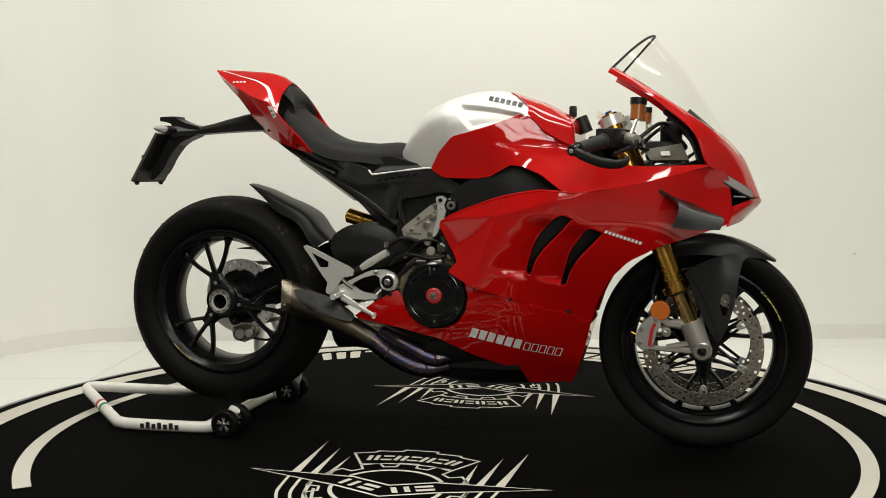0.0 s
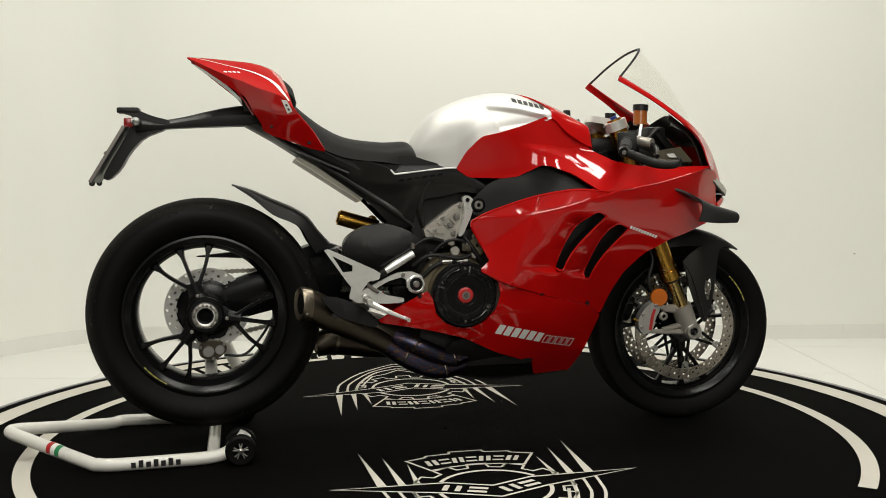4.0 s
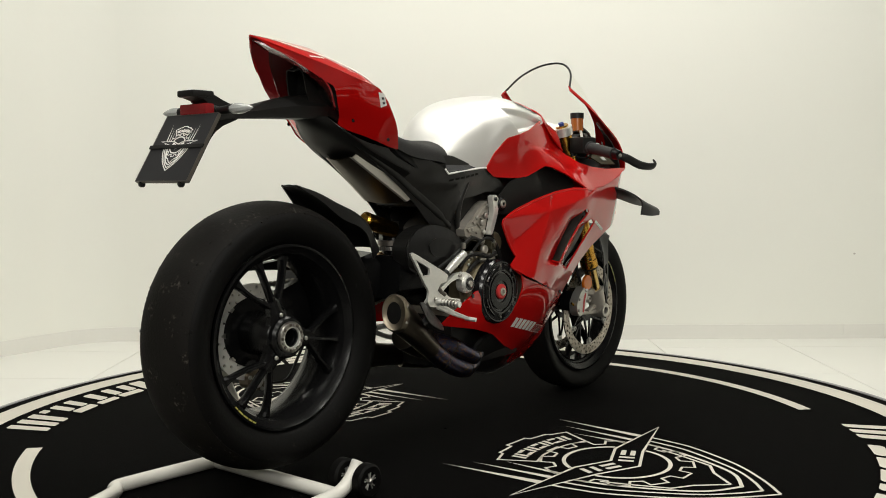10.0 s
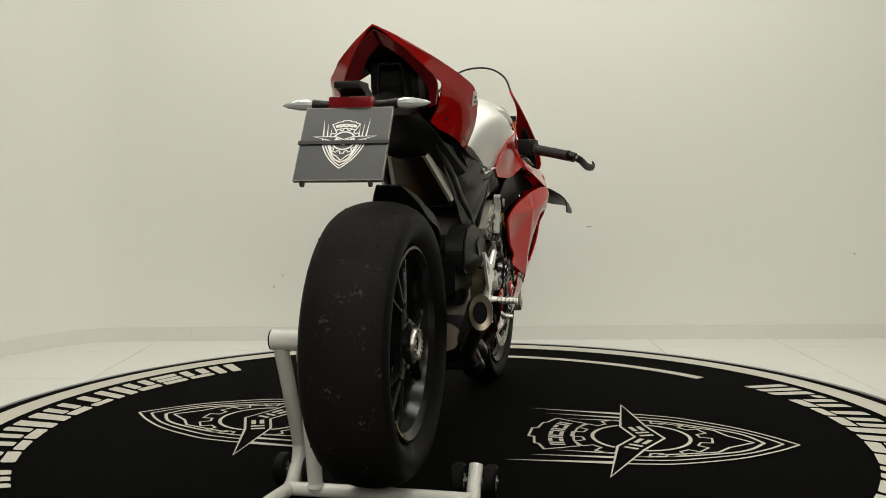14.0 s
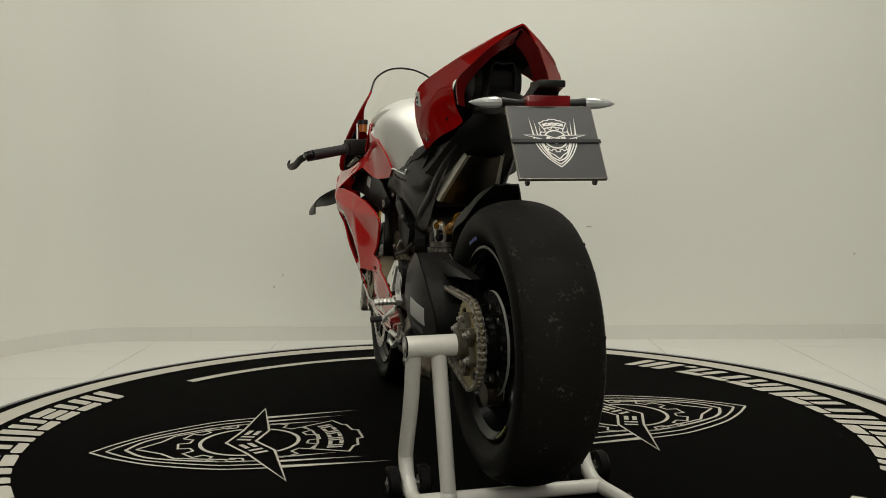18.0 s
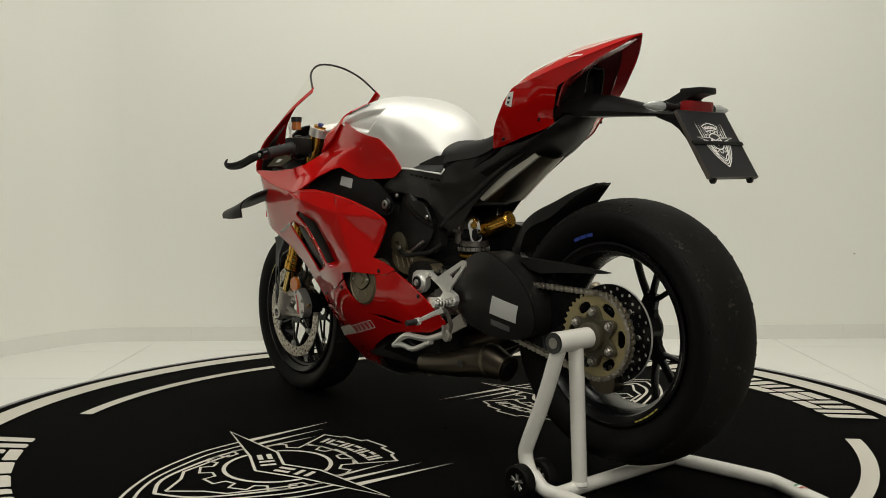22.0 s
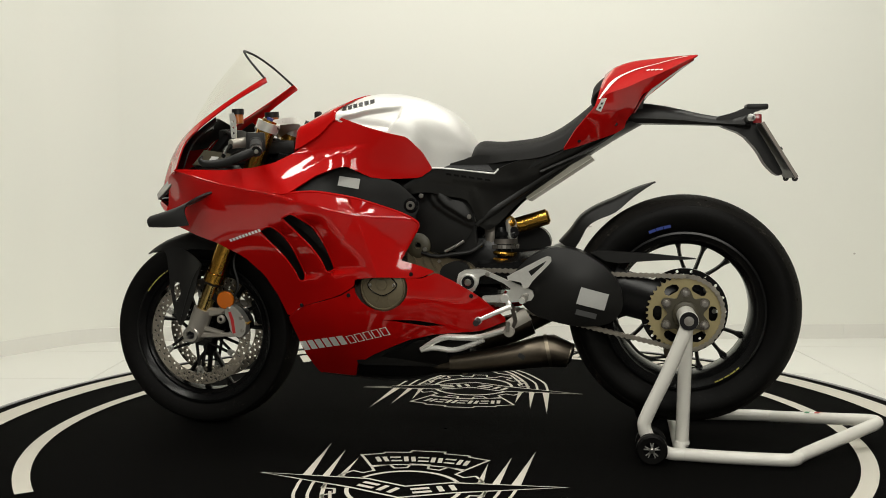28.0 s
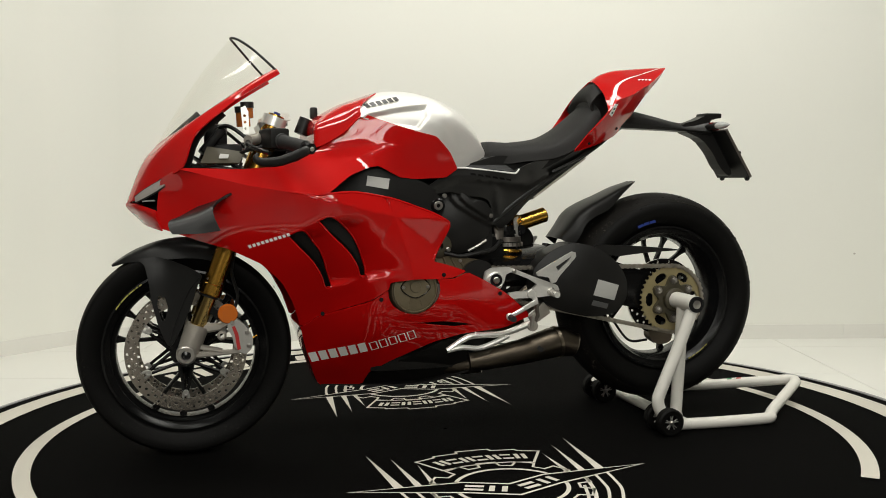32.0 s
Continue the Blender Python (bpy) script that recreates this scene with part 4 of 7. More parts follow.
tank = part("fuel_tank", thicken(tank_verts, tank_sheet[1], .004), SILVER, bike, "brushed bare aluminium fuel tank", sharp=60)
part("tank_end", patch(both_sides([[(-.1135, y, z) for y, z in tank_half[0][1]], [(-.110, y * .8, .80) for y, z in tank_half[0][1]]]), 2, 3), SILVER, tank)

cover_half = [
    (None, [(.215, 0, 1.022), (.222, .070, 1.016), (.252, .112, 1.000), (.284, .158, .971), (.286, .176, .942)]),
    (.300, [(0, .993), (.062, .990), (.115, .982), (.158, .965), (.176, .932)]),
    (.332, [(0, .980), (.062, .977), (.118, .966), (.158, .942), (.177, .900)]),
    (.388, [(0, .948), (.060, .946), (.115, .937), (.152, .922), (.174, .866)]),
    (.410, [(0, .925), (.060, .923), (.110, .918), (.146, .910), (.168, .858)]),
    (.414, [(0, .870), (.060, .869), (.110, .866), (.140, .862), (.162, .852)]),
]
part("tank_nose_cover", patch(both_sides([[q if x is None else (x, *q) for q in r] for x, r in cover_half]), 6, 5, .004), RED, bike, "glossy red airbox cover", sharp=50)

# windscreen, its black edge and the front cowl
screen_half = [
    [(.622, 0, 1.167), (.604, .055, 1.156), (.566, .103, 1.122), (.512, .132, 1.068)],
    [(.700, 0, 1.073), (.690, .060, 1.067), (.655, .112, 1.050), (.600, .142, 1.018)],
    [(.769, 0, .970), (.760, .050, .972), (.730, .098, .975), (.680, .130, .965)],
    [(.830, 0, .868), (.820, .035, .876), (.792, .068, .893), (.757, .094, .912)],
]
screen = part("windscreen", patch(both_sides(screen_half), 6, 5), GLASS, bike, "clear curved windscreen")
part("screen_edge", tube([p for p in both_sides(screen_half)[0]], .0035, 8, 5), BLACK, screen, "black rubber edge trim")

cowl = [  # from the screen's foot outwards: inner, middle, outer
    [(.512, .128, 1.074), (.508, .136, 1.068), (.502, .140, 1.058)],
    [(.600, .140, 1.021), (.602, .158, 1.012), (.600, .165, .998)],
    [(.680, .127, .968), (.677, .160, .965), (.665, .182, .950)],
    [(.730, .107, .932), (.735, .155, .925), (.735, .200, .885)],
    [(.765, .087, .908), (.778, .140, .890), (.768, .205, .802)],
    [(.798, .060, .890), (.822, .105, .850), (.826, .125, .772)],
    [(.820, .030, .875), (.858, .060, .815), (.880, .078, .722)],
    [(.830, .000, .868), (.872, .000, .815), (.914, .000, .712)],
]
full = cowl + [[(p[0], -p[1], p[2]) for p in r] for r in reversed(cowl[:-1])]
part("cowl_liner", patch([[(x - .014, y * .93, z - .008) for x, y, z in r[1:]] for r in full[2:-2]], 4, 4, .003), BLACK, bike, "black inner liner of the cowl")
nose = part("front_cowl", patch(full, 4, 5, .004), RED, bike, "glossy red front cowl")
for side in (-1, 1):
    # pale stripe on the cowl, lamp recess, lamp and chin
    part("cowl_stripe", sided(patch([[(.745, .112, .9265), (.790, .100, .880), (.835, .088, .818), (.866, .078, .760)], [(.748, .117, .9245), (.793, .104, .877), (.838, .091, .815), (.867, .080, .758)]], 1, 5), side), WHITE_STICKER, nose, "thin white pinstripe")
    lamp = part("headlamp", sided(patch([[(.812, .140, .775), (.840, .116, .759), (.866, .096, .743), (.888, .078, .726)], [(.808, .146, .757), (.832, .126, .741), (.858, .104, .726), (.886, .077, .712)]], 4, 4, .004), side), LAMP_GLASS, bike, "tall smoked headlamp lens")
    part("intake_duct", sided(patch([[(.806, .144, .757), (.832, .124, .741), (.858, .102, .726), (.887, .074, .712)], [(.790, .095, .722), (.810, .082, .712), (.830, .068, .706), (.850, .055, .702)], [(.824, .126, .688), (.845, .108, .688), (.866, .085, .690), (.888, .06, .694)]], 4, 4, .003), side), GLOSS_BLACK, lamp, "black intake below the lamp")
    part("lamp_bezel", sided(tube([(.812, .141, .776), (.840, .117, .760), (.866, .097, .744), (.889, .078, .727), (.887, .077, .711), (.858, .105, .725), (.832, .127, .740), (.807, .147, .756), (.812, .141, .776)], .0024, 6), side), BLACK, lamp, "black lamp edge")
    part("running_light", sided(tube([(.838, .112, .716), (.852, .103, .716), (.870, .088, .714)], .0022, 6), side), CLEAR_LENS, lamp, "thin white running light")
    part("chin", sided(patch([[(.912, 0, .712), (.882, .070, .706), (.835, .125, .690)], [(.914, 0, .696), (.884, .072, .692), (.836, .130, .672)], [(.872, 0, .650), (.858, .060, .645), (.822, .138, .635)]], 4, 4, .004), side), RED, nose, "glossy red chin")

shoulder_ctrl = [(.244, .806, .200), (.30, .835, .186), (.372, .863, .158), (.414, .842, .174), (.468, .815, .196), (.532, .804, .207), (.617, .798, .212), (.755, .802, .206), (.775, .80, .198),
                 (.732, .788, .213), (.607, .756, .241), (.503, .738, .258), (.419, .728, .268), (.391, .736, .266), (.33, .784, .220)]
side_ctrl = [(.040, .649, .178), (.082, .670, .190), (.219, .717, .228), (.324, .735, .255), (.419, .728, .268), (.503, .738, .258), (.607, .756, .240), (.732, .788, .212), (.80, .79, .17), (.826, .740, .126), (.835, .69, .122), (.829, .645, .128),
             (.690, .690, .213), (.760, .680, .175), (.705, .602, .186), (.651, .586, .195), (.564, .542, .190), (.510, .488, .172), (.478, .427, .150), (.456, .370, .125),
             (.404, .661, .258), (.42, .55, .225), (.300, .580, .252), (.200, .600, .230), (.271, .423, .205), (.131, .467, .212), (.061, .506, .200), (-.011, .505, .199), (.092, .560, .196), (.34, .45, .195)]
VENT1 = [(.424, .660), (.389, .672), (.345, .640), (.318, .605), (.298, .560), (.285, .510), (.304, .505), (.318, .540), (.345, .578), (.385, .618)]
VENT2 = [(.503, .622), (.462, .636), (.432, .606), (.408, .572), (.391, .525), (.378, .480), (.395, .473), (.410, .510), (.436, .550), (.472, .588)]
lower_ctrl = [(.061, .506, .201), (.131, .467, .212), (.271, .423, .205), (.406, .39, .158), (.456, .355, .122), (.434, .277, .082), (.421, .249, .085), (.402, .188, .030), (.385, .166, .018), (.33, .17, .03), (.269, .166, .045), (.253, .211, .085),
              (.126, .256, .130), (.026, .307, .160), (-.082, .337, .176), (-.234, .367, .172), (-.169, .409, .186), (-.07, .463, .196), (.122, .343, .176), (.019, .436, .206), (.28, .30, .150)]
tank_side_ctrl = [(.003, .797, .158), (.03, .845, .172), (.073, .888, .188), (.127, .900, .196), (.192, .919, .193), (.283, .960, .166), (.335, .93, .166), (.385, .88, .168), (.372, .863, .160), (.30, .835, .184), (.244, .806, .198), (.18, .774, .180), (.137, .769, .178), (.04, .772, .160)]
CLUTCH, COVER = (.020, .437), (.144, .457)
base_side, h_low, top_skin = (surface_through(c) for c in (side_ctrl, lower_ctrl, tank_side_ctrl + shoulder_ctrl))
FOLD = [(.150, .873), (.215, .868), (.296, .859), (.372, .850), (.430, .842)]
WING = [(.150, .868), (.199, .859), (.264, .845), (.312, .828), (.361, .800), (.430, .770)]


def at_x(line, x):
    """z on a line that runs towards greater x."""
    if x <= line[0][0]:
        return line[0][1]
    for (xa, za), (xb, zb) in zip(line, line[1:]):
        if xa <= x <= xb:
            return za + (zb - za) * (x - xa) / (xb - xa)
    return line[-1][1]


def fold_up(x, z):
    """The wing's upper face: out from the valley line to the ridge line, then level."""
    zv, zr = at_x(FOLD, x), at_x(WING, x)
    return .013 * max(0.0, min(1.0, (zv - z) / max(.004, zv - zr)))


def fold_in(x):
    """The fold rises out of the smooth rear of the skin."""
    t = min(1, max(0, (x - .150) / .16))
    return t * t * (3 - 2 * t)


h_sh = lambda x, z: top_skin(x, z) + fold_up(x, z) * fold_in(x) * max(0, min(1, (.45 - x) / .12))
CREASE = [(.030, .652), (.120, .660), (.211, .668), (.290, .686), (.370, .708)]
UPRIGHT = [(.211, .668), (.188, .610), (.166, .545), (.148, .470)]
crease_up = ridge(CREASE, .017, .055, .090)
upright_up = ridge(UPRIGHT, .017, .07, .095)


def along(line, z):
    """x on a line that runs from high z to low z."""
    if z >= line[0][1]:
        return line[0][0]
    for (xa, za), (xb, zb) in zip(line, line[1:]):
        if za >= z >= zb:
            return xa + (xb - xa) * (za - z) / (za - zb)
    return line[-1][0]


GILL_BACK = [(.305, .690), (.264, .655), (.218, .577), (.160, .512)]
SLOT_1 = [(.392, .672), (.348, .640), (.300, .565), (.287, .506)]
SLOT_2 = [(.466, .636), (.435, .606), (.393, .528), (.380, .476)]


def gill_depth(x, z):
    """The scooped hollows that run into the two slots."""
    xb, x1, x2 = along(GILL_BACK, z), along(SLOT_1, z), along(SLOT_2, z)
    if x <= xb or x >= x2:
        return 0.0
    s = (x - xb) / max(.01, x1 - xb) if x < x1 else (x - x1) / max(.01, x2 - x1)
    top = .690 - max(0, x - .30) * .30
    low = .510 - max(0, x - .16) * .165
    a, b = min(1.0, max(0.0, (top - z) / .045)), min(1.0, max(0.0, (z - low) / .022))
    return .027 * max(0.0, s) ** 1.8 * a * a * (3 - 2 * a) * b * b * (3 - 2 * b)


def h_side(x, z):
    return base_side(x, z) + max(crease_up(x, z), upright_up(x, z)) - gill_depth(x, z)


def port(a0, a1, step=15):
    """The round opening over the generator cover, as a run of its edge."""
    n = max(2, int((a1 - a0) / step))
    return [(.147 + .077 * math.cos(radians(a0 + (a1 - a0) * i / n)), .457 + .067 * math.sin(radians(a0 + (a1 - a0) * i / n))) for i in range(n + 1)]


for side in (-1, 1):
    sh = skin("upper_fairing", [(.003, .797), (.03, .845), (.073, .888), (.127, .900), (.192, .919), (.283, .952), (.330, .927), (.388, .880), (.400, .856), (.414, .846), (.468, .818), (.532, .804), (.617, .798), (.755, .802), (.780, .800), (.732, .788), (.607, .756), (.503, .738), (.419, .728), (.391, .736), (.33, .780), (.275, .802), (.244, .806), (.180, .774), (.137, .769), (.04, .772)],
              h_sh, side, RED, bike, "glossy red upper fairing along the tank", step=.012, rounds=1, q=.1, cuts=[FOLD, WING])
    sf = skin("side_fairing", [(.391, .736), (.419, .728), (.503, .738), (.607, .756), (.732, .788), (.778, .800), (.822, .775), (.832, .71), (.835, .645), (.770, .624), (.705, .602), (.651, .586), (.564, .542), (.510, .488), (.478, .427), (.456, .357), (.406, .392), *((((.271, .435), (.2237, .4628), (.219, .484), (.150, .491), (.076, .487), (.030, .489), (-.011, .506), (.045, .525)) if side > 0 else ((.271, .425), (.131, .469), (.061, .508)))), (.092, .538), (.045, .623), (.036, .649), (.082, .670), (.219, .717), (.324, .735)],
              h_side, side, RED, bike, "glossy red side fairing with two gills", holes=[VENT1, VENT2], step=.0095, rounds=1, q=.12, cuts=[CREASE, UPRIGHT])
    roll = [(.500, .7375), (.430, .7295), (.358, .7335), (.310, .7325), (.215, .7150), (.135, .6890), (.082, .6690), (.048, .6500), (.0400, .6370), (.0480, .6180), (.075, .570), (.090, .541)]
    part("rolled_edge", sided(tube([(x, h_side(x, z) - .0030, z) for x, z in spline([Vector(p) for p in roll], 6)], .0042, 8), side), RED, sf, "rounded upper edge of the fairing")
    for v in (VENT1, VENT2):
        ring = [Vector(p) for p in v]
        part("rolled_edge", sided(tube([(x, h_side(x, z) - .0022, z) for x, z in spline(ring + [ring[0]], 4)], .0032, 8, cap=False), side), RED, sf, "rounded edge of the gill")
    part("duct_wall", panel([(.25, .50), (.27, .66), (.37, .70), (.52, .66), (.55, .60), (.50, .50), (.43, .43), (.34, .45)], lambda x, z: base_side(x, z) - .050, side, step=.05), BLACK, sf, "black wall behind the gills")
    for v in (VENT1, VENT2):
        part("gill_duct", panel([(x - .022, z - .006) if i > 5 else (x + .008, z + .008) for i, (x, z) in enumerate(v)], lambda x, z: base_side(x, z) - .034, side, step=.04, rounds=0), BLACK, sf, "black duct behind the gill")
    low = skin("lower_fairing", [(-.012, .503), (.030, .486), (.068, .487), *port(152, 363), (.271, .431), (.406, .390), (.456, .355), (.434, .277), (.402, .188), (.385, .166), (.269, .166), (.253, .211), (.19, .25), (.08, .300), (-.007, .322), (-.138, .334), (-.215, .366), (-.134, .436), (-.060, .480)] if side > 0 else
                                      [(.061, .506), (.131, .467), (.271, .423), (.406, .390), (.456, .355), (.434, .277), (.402, .188), (.385, .166), (.269, .166), (.253, .211), (.126, .256), (.026, .307), (-.082, .337), (-.234, .365), (-.169, .409), (-.09, .452), (-.075, .43), (-.064, .385), (-.034, .354), (.022, .338), (.078, .354), (.110, .39), (.122, .436), (.112, .48), (.085, .508)],
              h_low, side, RED, bike, "glossy red lower fairing", holes=[[Vector(v) for v in ((.150, .362), (.055, .363), (.0, .356), (-.036, .348), (.023, .344), (.08, .352))]] if side > 0 else [], step=.022, rounds=1, q=.1)
    for bx, bz in ((.060, .498), (.243, .436), (.40, .398), (-.112, .437)):
        part("fairing_screw", sided(knob((bx, h_low(bx, bz) - .001, bz), .006, .003, (0, 1, 0), 10), side), GLOSS_BLACK, low)
    part("belly_pan", panel([(.040, .306), (.126, .258), (.255, .209), (.272, .160), (.10, .165), (.014, .180), (-.04, .215), (-.02, .29)], lambda x, z: h_low(x, z) - .006 - max(0, (.26 - z)) * .25, side, step=.03, rounds=1, t=.01), BLACK, bike, "black belly pan")
part("belly_floor", patch([[(.385, -.02, .166), (.385, .02, .166)], [(.269, -.05, .163), (.269, .05, .163)], [(.10, -.09, .165), (.10, .09, .165)], [(-.04, -.12, .20), (-.04, .12, .20)]], 3, 3, .004), BLACK, bike)
part("keel", patch([[(.456, -.12, .357), (.462, 0, .36), (.456, .12, .357)], [(.434, -.082, .277), (.440, 0, .28), (.434, .082, .277)], [(.402, -.03, .188), (.406, 0, .189), (.402, .03, .188)], [(.385, -.018, .166), (.387, 0, .166), (.385, .018, .166)]], 3, 3, .004), RED, bike, "glossy red front keel of the fairing")

# brand lettering drawn as plain slanted bars
def letter_bars(name, p0, p1, h, count, height_fn, side, mat, parent, weight, lift=.0015, slant=.2, gap=.25, label=""):
    (x0, z0), (x1, z1) = p0, p1
    d = Vector((x1 - x0, z1 - z0))
    L = d.length
    d.normalize()
    n = Vector((-d.y, d.x))
    if n.y < 0:
        n = -n
    step = L / count
    for k in range(count):
        a = Vector(p0) + d * step * k
        wbar = step * (1 - gap)

        def pt(u, v):
            q = a + d * (u * wbar) + n * (v * h) + d * (slant * v * h * (1 if d.x > 0 else -1) * (1 if side < 0 else -1) * -1 * (-1 if d.x > 0 else 1))
            y = height_fn(q.x, q.y) + lift
            return (q.x, side * y, q.y)
        geo = []
        rects = [(0, 1, 0, 1)] if weight >= 1 else [(0, weight, 0, 1), (1 - weight, 1, 0, 1), (weight, 1 - weight, 1 - weight * .5, 1), (weight, 1 - weight, 0, weight * .5)]
        for u0, u1, v0, v1 in rects:
            geo.append(([pt(u0, v0), pt(u1, v0), pt(u1, v1), pt(u0, v1)], [(0, 1, 2, 3)]))
        part(name, joined(*geo), mat, parent, label)


for side in (-1, 1):
    low = [o for o in bike.children if o.name.startswith("lower_fairing")][0 if side < 0 else 1]
    sf = [o for o in bike.children if o.name.startswith("side_fairing")][0 if side < 0 else 1]
    if side < 0:
        letter_bars("lettering_bar", (.115, .318), (.262, .282), .030, 6, h_low, side, WHITE_STICKER, low, 1.0, gap=.22, label="bold white lettering drawn as bars")
        letter_bars("lettering_bar", (.265, .281), (.372, .258), .026, 5, h_low, side, WHITE_STICKER, low, .14, gap=.2, label="thin white lettering drawn as bars")
        letter_bars("lettering_bar", (.502, .622), (.600, .588), .0085, 10, h_side, side, WHITE_STICKER, sf, 1.0, gap=.32, label="small white lettering drawn as bars")
    else:
        letter_bars("lettering_bar", (.420, .248), (.262, .282), .030, 6, h_low, side, WHITE_STICKER, low, 1.0, gap=.22, label="bold white lettering drawn as bars")
        letter_bars("lettering_bar", (.258, .283), (.125, .318), .026, 5, h_low, side, WHITE_STICKER, low, .14, gap=.2, label="thin white lettering drawn as bars")
        letter_bars("lettering_bar", (.600, .588), (.490, .622), .0085, 10, h_side, side, WHITE_STICKER, sf, 1.0, gap=.32, label="small white lettering drawn as bars")
    letter_bars("lettering_bar", (.268, .967), (.168, .990), .0125, 6, tank_side, side, DARK_STICKER, tank, 1.0, lift=.0035, gap=.25, label="black lettering drawn as bars")

# winglets
for side in (-1, 1):
    wing = part("winglet", sided(patch([[(.625, .214, .738), (.660, .205, .722), (.720, .185, .700)],
                                        [(.660, .250, .725), (.705, .250, .700), (.775, .240, .672)],
                                        [(.690, .285, .702), (.735, .290, .682), (.800, .290, .664)],
                                        [(.695, .305, .680), (.740, .312, .666), (.805, .312, .652)],
                                        [(.680, .310, .642), (.735, .318, .636), (.797, .316, .636)]], 4, 4, .006), side), CARBON, bike, "matt dark grey winglet")

# black frame cover with the pivot bolt
cover_ctrl = [(.045, .695, .160), (.083, .727, .170), (.148, .769, .176), (.245, .806, .178), (.330, .784, .185), (.395, .735, .225), (.298, .734, .190), (.148, .699, .176), (.083, .673, .168), (.056, .673, .162), (.22, .76, .188)]
h_cov = surface_through(cover_ctrl)
for side in (-1, 1):
    fc = skin("frame_cover", [(.040, .700), (.083, .742), (.103, .758), (.167, .782), (.200, .803), (.245, .815), (.263, .813), (.340, .795), (.41, .735), (.298, .720), (.148, .680), (.083, .660), (.050, .665)], h_cov, side, BLACK, bike, "satin black frame cover", step=.03)
    part("pivot_bolt", sided(joined(knob((.066, .160, .693), .021, .012, (0, 1, 0), 24, .3), ), side), BLACK_METAL, fc)
    part("pivot_bolt_head", sided(knob((.066, .172, .693), .013, .004, (0, 1, 0), 20, .3, .45), side), STEEL, fc, "bright hollow pivot bolt")
    if side > 0:
        part("label_sticker", panel([(.215, .741), (.277, .752), (.272, .779), (.210, .770)], lambda x, z: h_cov(x, z) + .0025, side, step=0, rounds=0, t=.001), GREY_STICKER, fc, "pale printed warning label")

# seat, seat back and tail
seat_half = [
    (-.100, [(0, .846), (.05, .843), (.082, .832), (.094, .810)]),
    (-.122, [(0, .872), (.055, .868), (.096, .848), (.110, .813)]),
    (-.165, [(0, .872), (.062, .868), (.114, .848), (.130, .810)]),
    (-.205, [(0, .872), (.065, .868), (.120, .850), (.140, .815)]),
    (-.300, [(0, .885), (.065, .880), (.118, .862), (.138, .825)]),
    (-.370, [(0, .918), (.062, .912), (.108, .892), (.130, .850)]),
    (-.440, [(0, .972), (.058, .965), (.100, .945), (.122, .890)]),
    (-.470, [(0, 1.000), (.055, .992), (.095, .965), (.115, .910)]),
]
seat = part("seat", patch(both_sides([[(x, y, z) for y, z in r] for x, r in seat_half]), 4, 4, .006), SEAT_CLOTH, bike, "black padded rider seat")
part("seat_base", prism([(-.010, .803), (-.090, .826), (-.128, .836), (-.200, .832), (-.300, .846), (-.380, .868), (-.360, .838), (-.260, .790), (-.180, .772), (-.020, .790)], -.128, .128, rounds=1), BLACK, seat, "black seat base")
for side in (-1, 1):
    skin("seat_nose", [(-.020, .7995), (-.060, .8165), (-.094, .8315), (-.124, .8315), (-.150, .812), (-.176, .7855), (-.100, .7925)], lambda x, z: .1570 - max(0, z - .787) * 1.35, side, PAD, seat, "dark grey soft pad behind the tank", step=.02, rounds=1, q=.1)
part("seat_back_pad", patch(both_sides([[(-0.484, 0, .985), (-0.479, .05, .980), (-0.464, .088, .962)], [(-0.454, 0, 1.020), (-0.452, .05, 1.012), (-0.448, .085, .985)], [(-0.479, 0, 1.052), (-0.476, .045, 1.044), (-0.474, .078, 1.018)], [(-0.524, 0, 1.070), (-0.522, .045, 1.062), (-0.514, .080, 1.040)], [(-0.554, 0, 1.075), (-0.549, .045, 1.068), (-0.544, .085, 1.05)]]), 4, 4, .006), SEAT_CLOTH, bike, "black padded seat back")

part("seat_hump", prism([(-0.462, .955), (-0.454, 1.000), (-0.462, 1.030), (-0.484, 1.050), (-0.522, 1.066), (-0.552, 1.068), (-0.562, .985), (-0.502, .940)], -.060, .060, rounds=2), SEAT_CLOTH, bike, "black seat hump")
tail_ctrl = [(-.742, 1.117, .004), (-.690, 1.087, .062), (-.625, 1.053, .120), (-.589, 1.038, .140), (-.546, 1.017, .168), (-.487, .997, .180), (-.455, .962, .188), (-.66, 1.065, .080), (-.610, 1.022, .112), (-.583, .996, .125), (-.556, .949, .114), (-.536, .922, .088), (-.514, .900, .104), (-.440, .870, .136), (-.370, .847, .138), (-.405, .898, .166), (-.51, .96, .166), (-.50, .93, .146)]
h_tail = surface_through(tail_ctrl)
crown = [(-.742, 1.1185), (-.682, 1.116), (-.620, 1.111), (-.560, 1.105), (-.515, 1.092), (-.495, 1.080), (-.482, 1.070)]
edge = [(-.742, .004, 1.117), (-.690, .062, 1.087), (-.625, .120, 1.053), (-.589, .140, 1.038), (-.546, .168, 1.017), (-.487, .180, .997), (-.455, .188, .962)]
swell = [0, .004, .006, .008, .010, .014, .018]
roof = []
for (cx, cz), (ex, ey, ez), b in zip(crown, edge, swell):
    row = []
    for u in (0, .25, .5, .75, 1):
        k = 4 * u * (1 - u) * b
        row.append((cx + (ex - cx) * u - k * .2, ey * u + k * .7, cz + (ez - cz) * u + k * .7))
    roof.append(row)
roof = both_sides(roof)
roof_sheet = patch(roof, 5, 3)
roof_tree = BVHTree.FromPolygons([Vector(v) for v in roof_sheet[0]], roof_sheet[1])


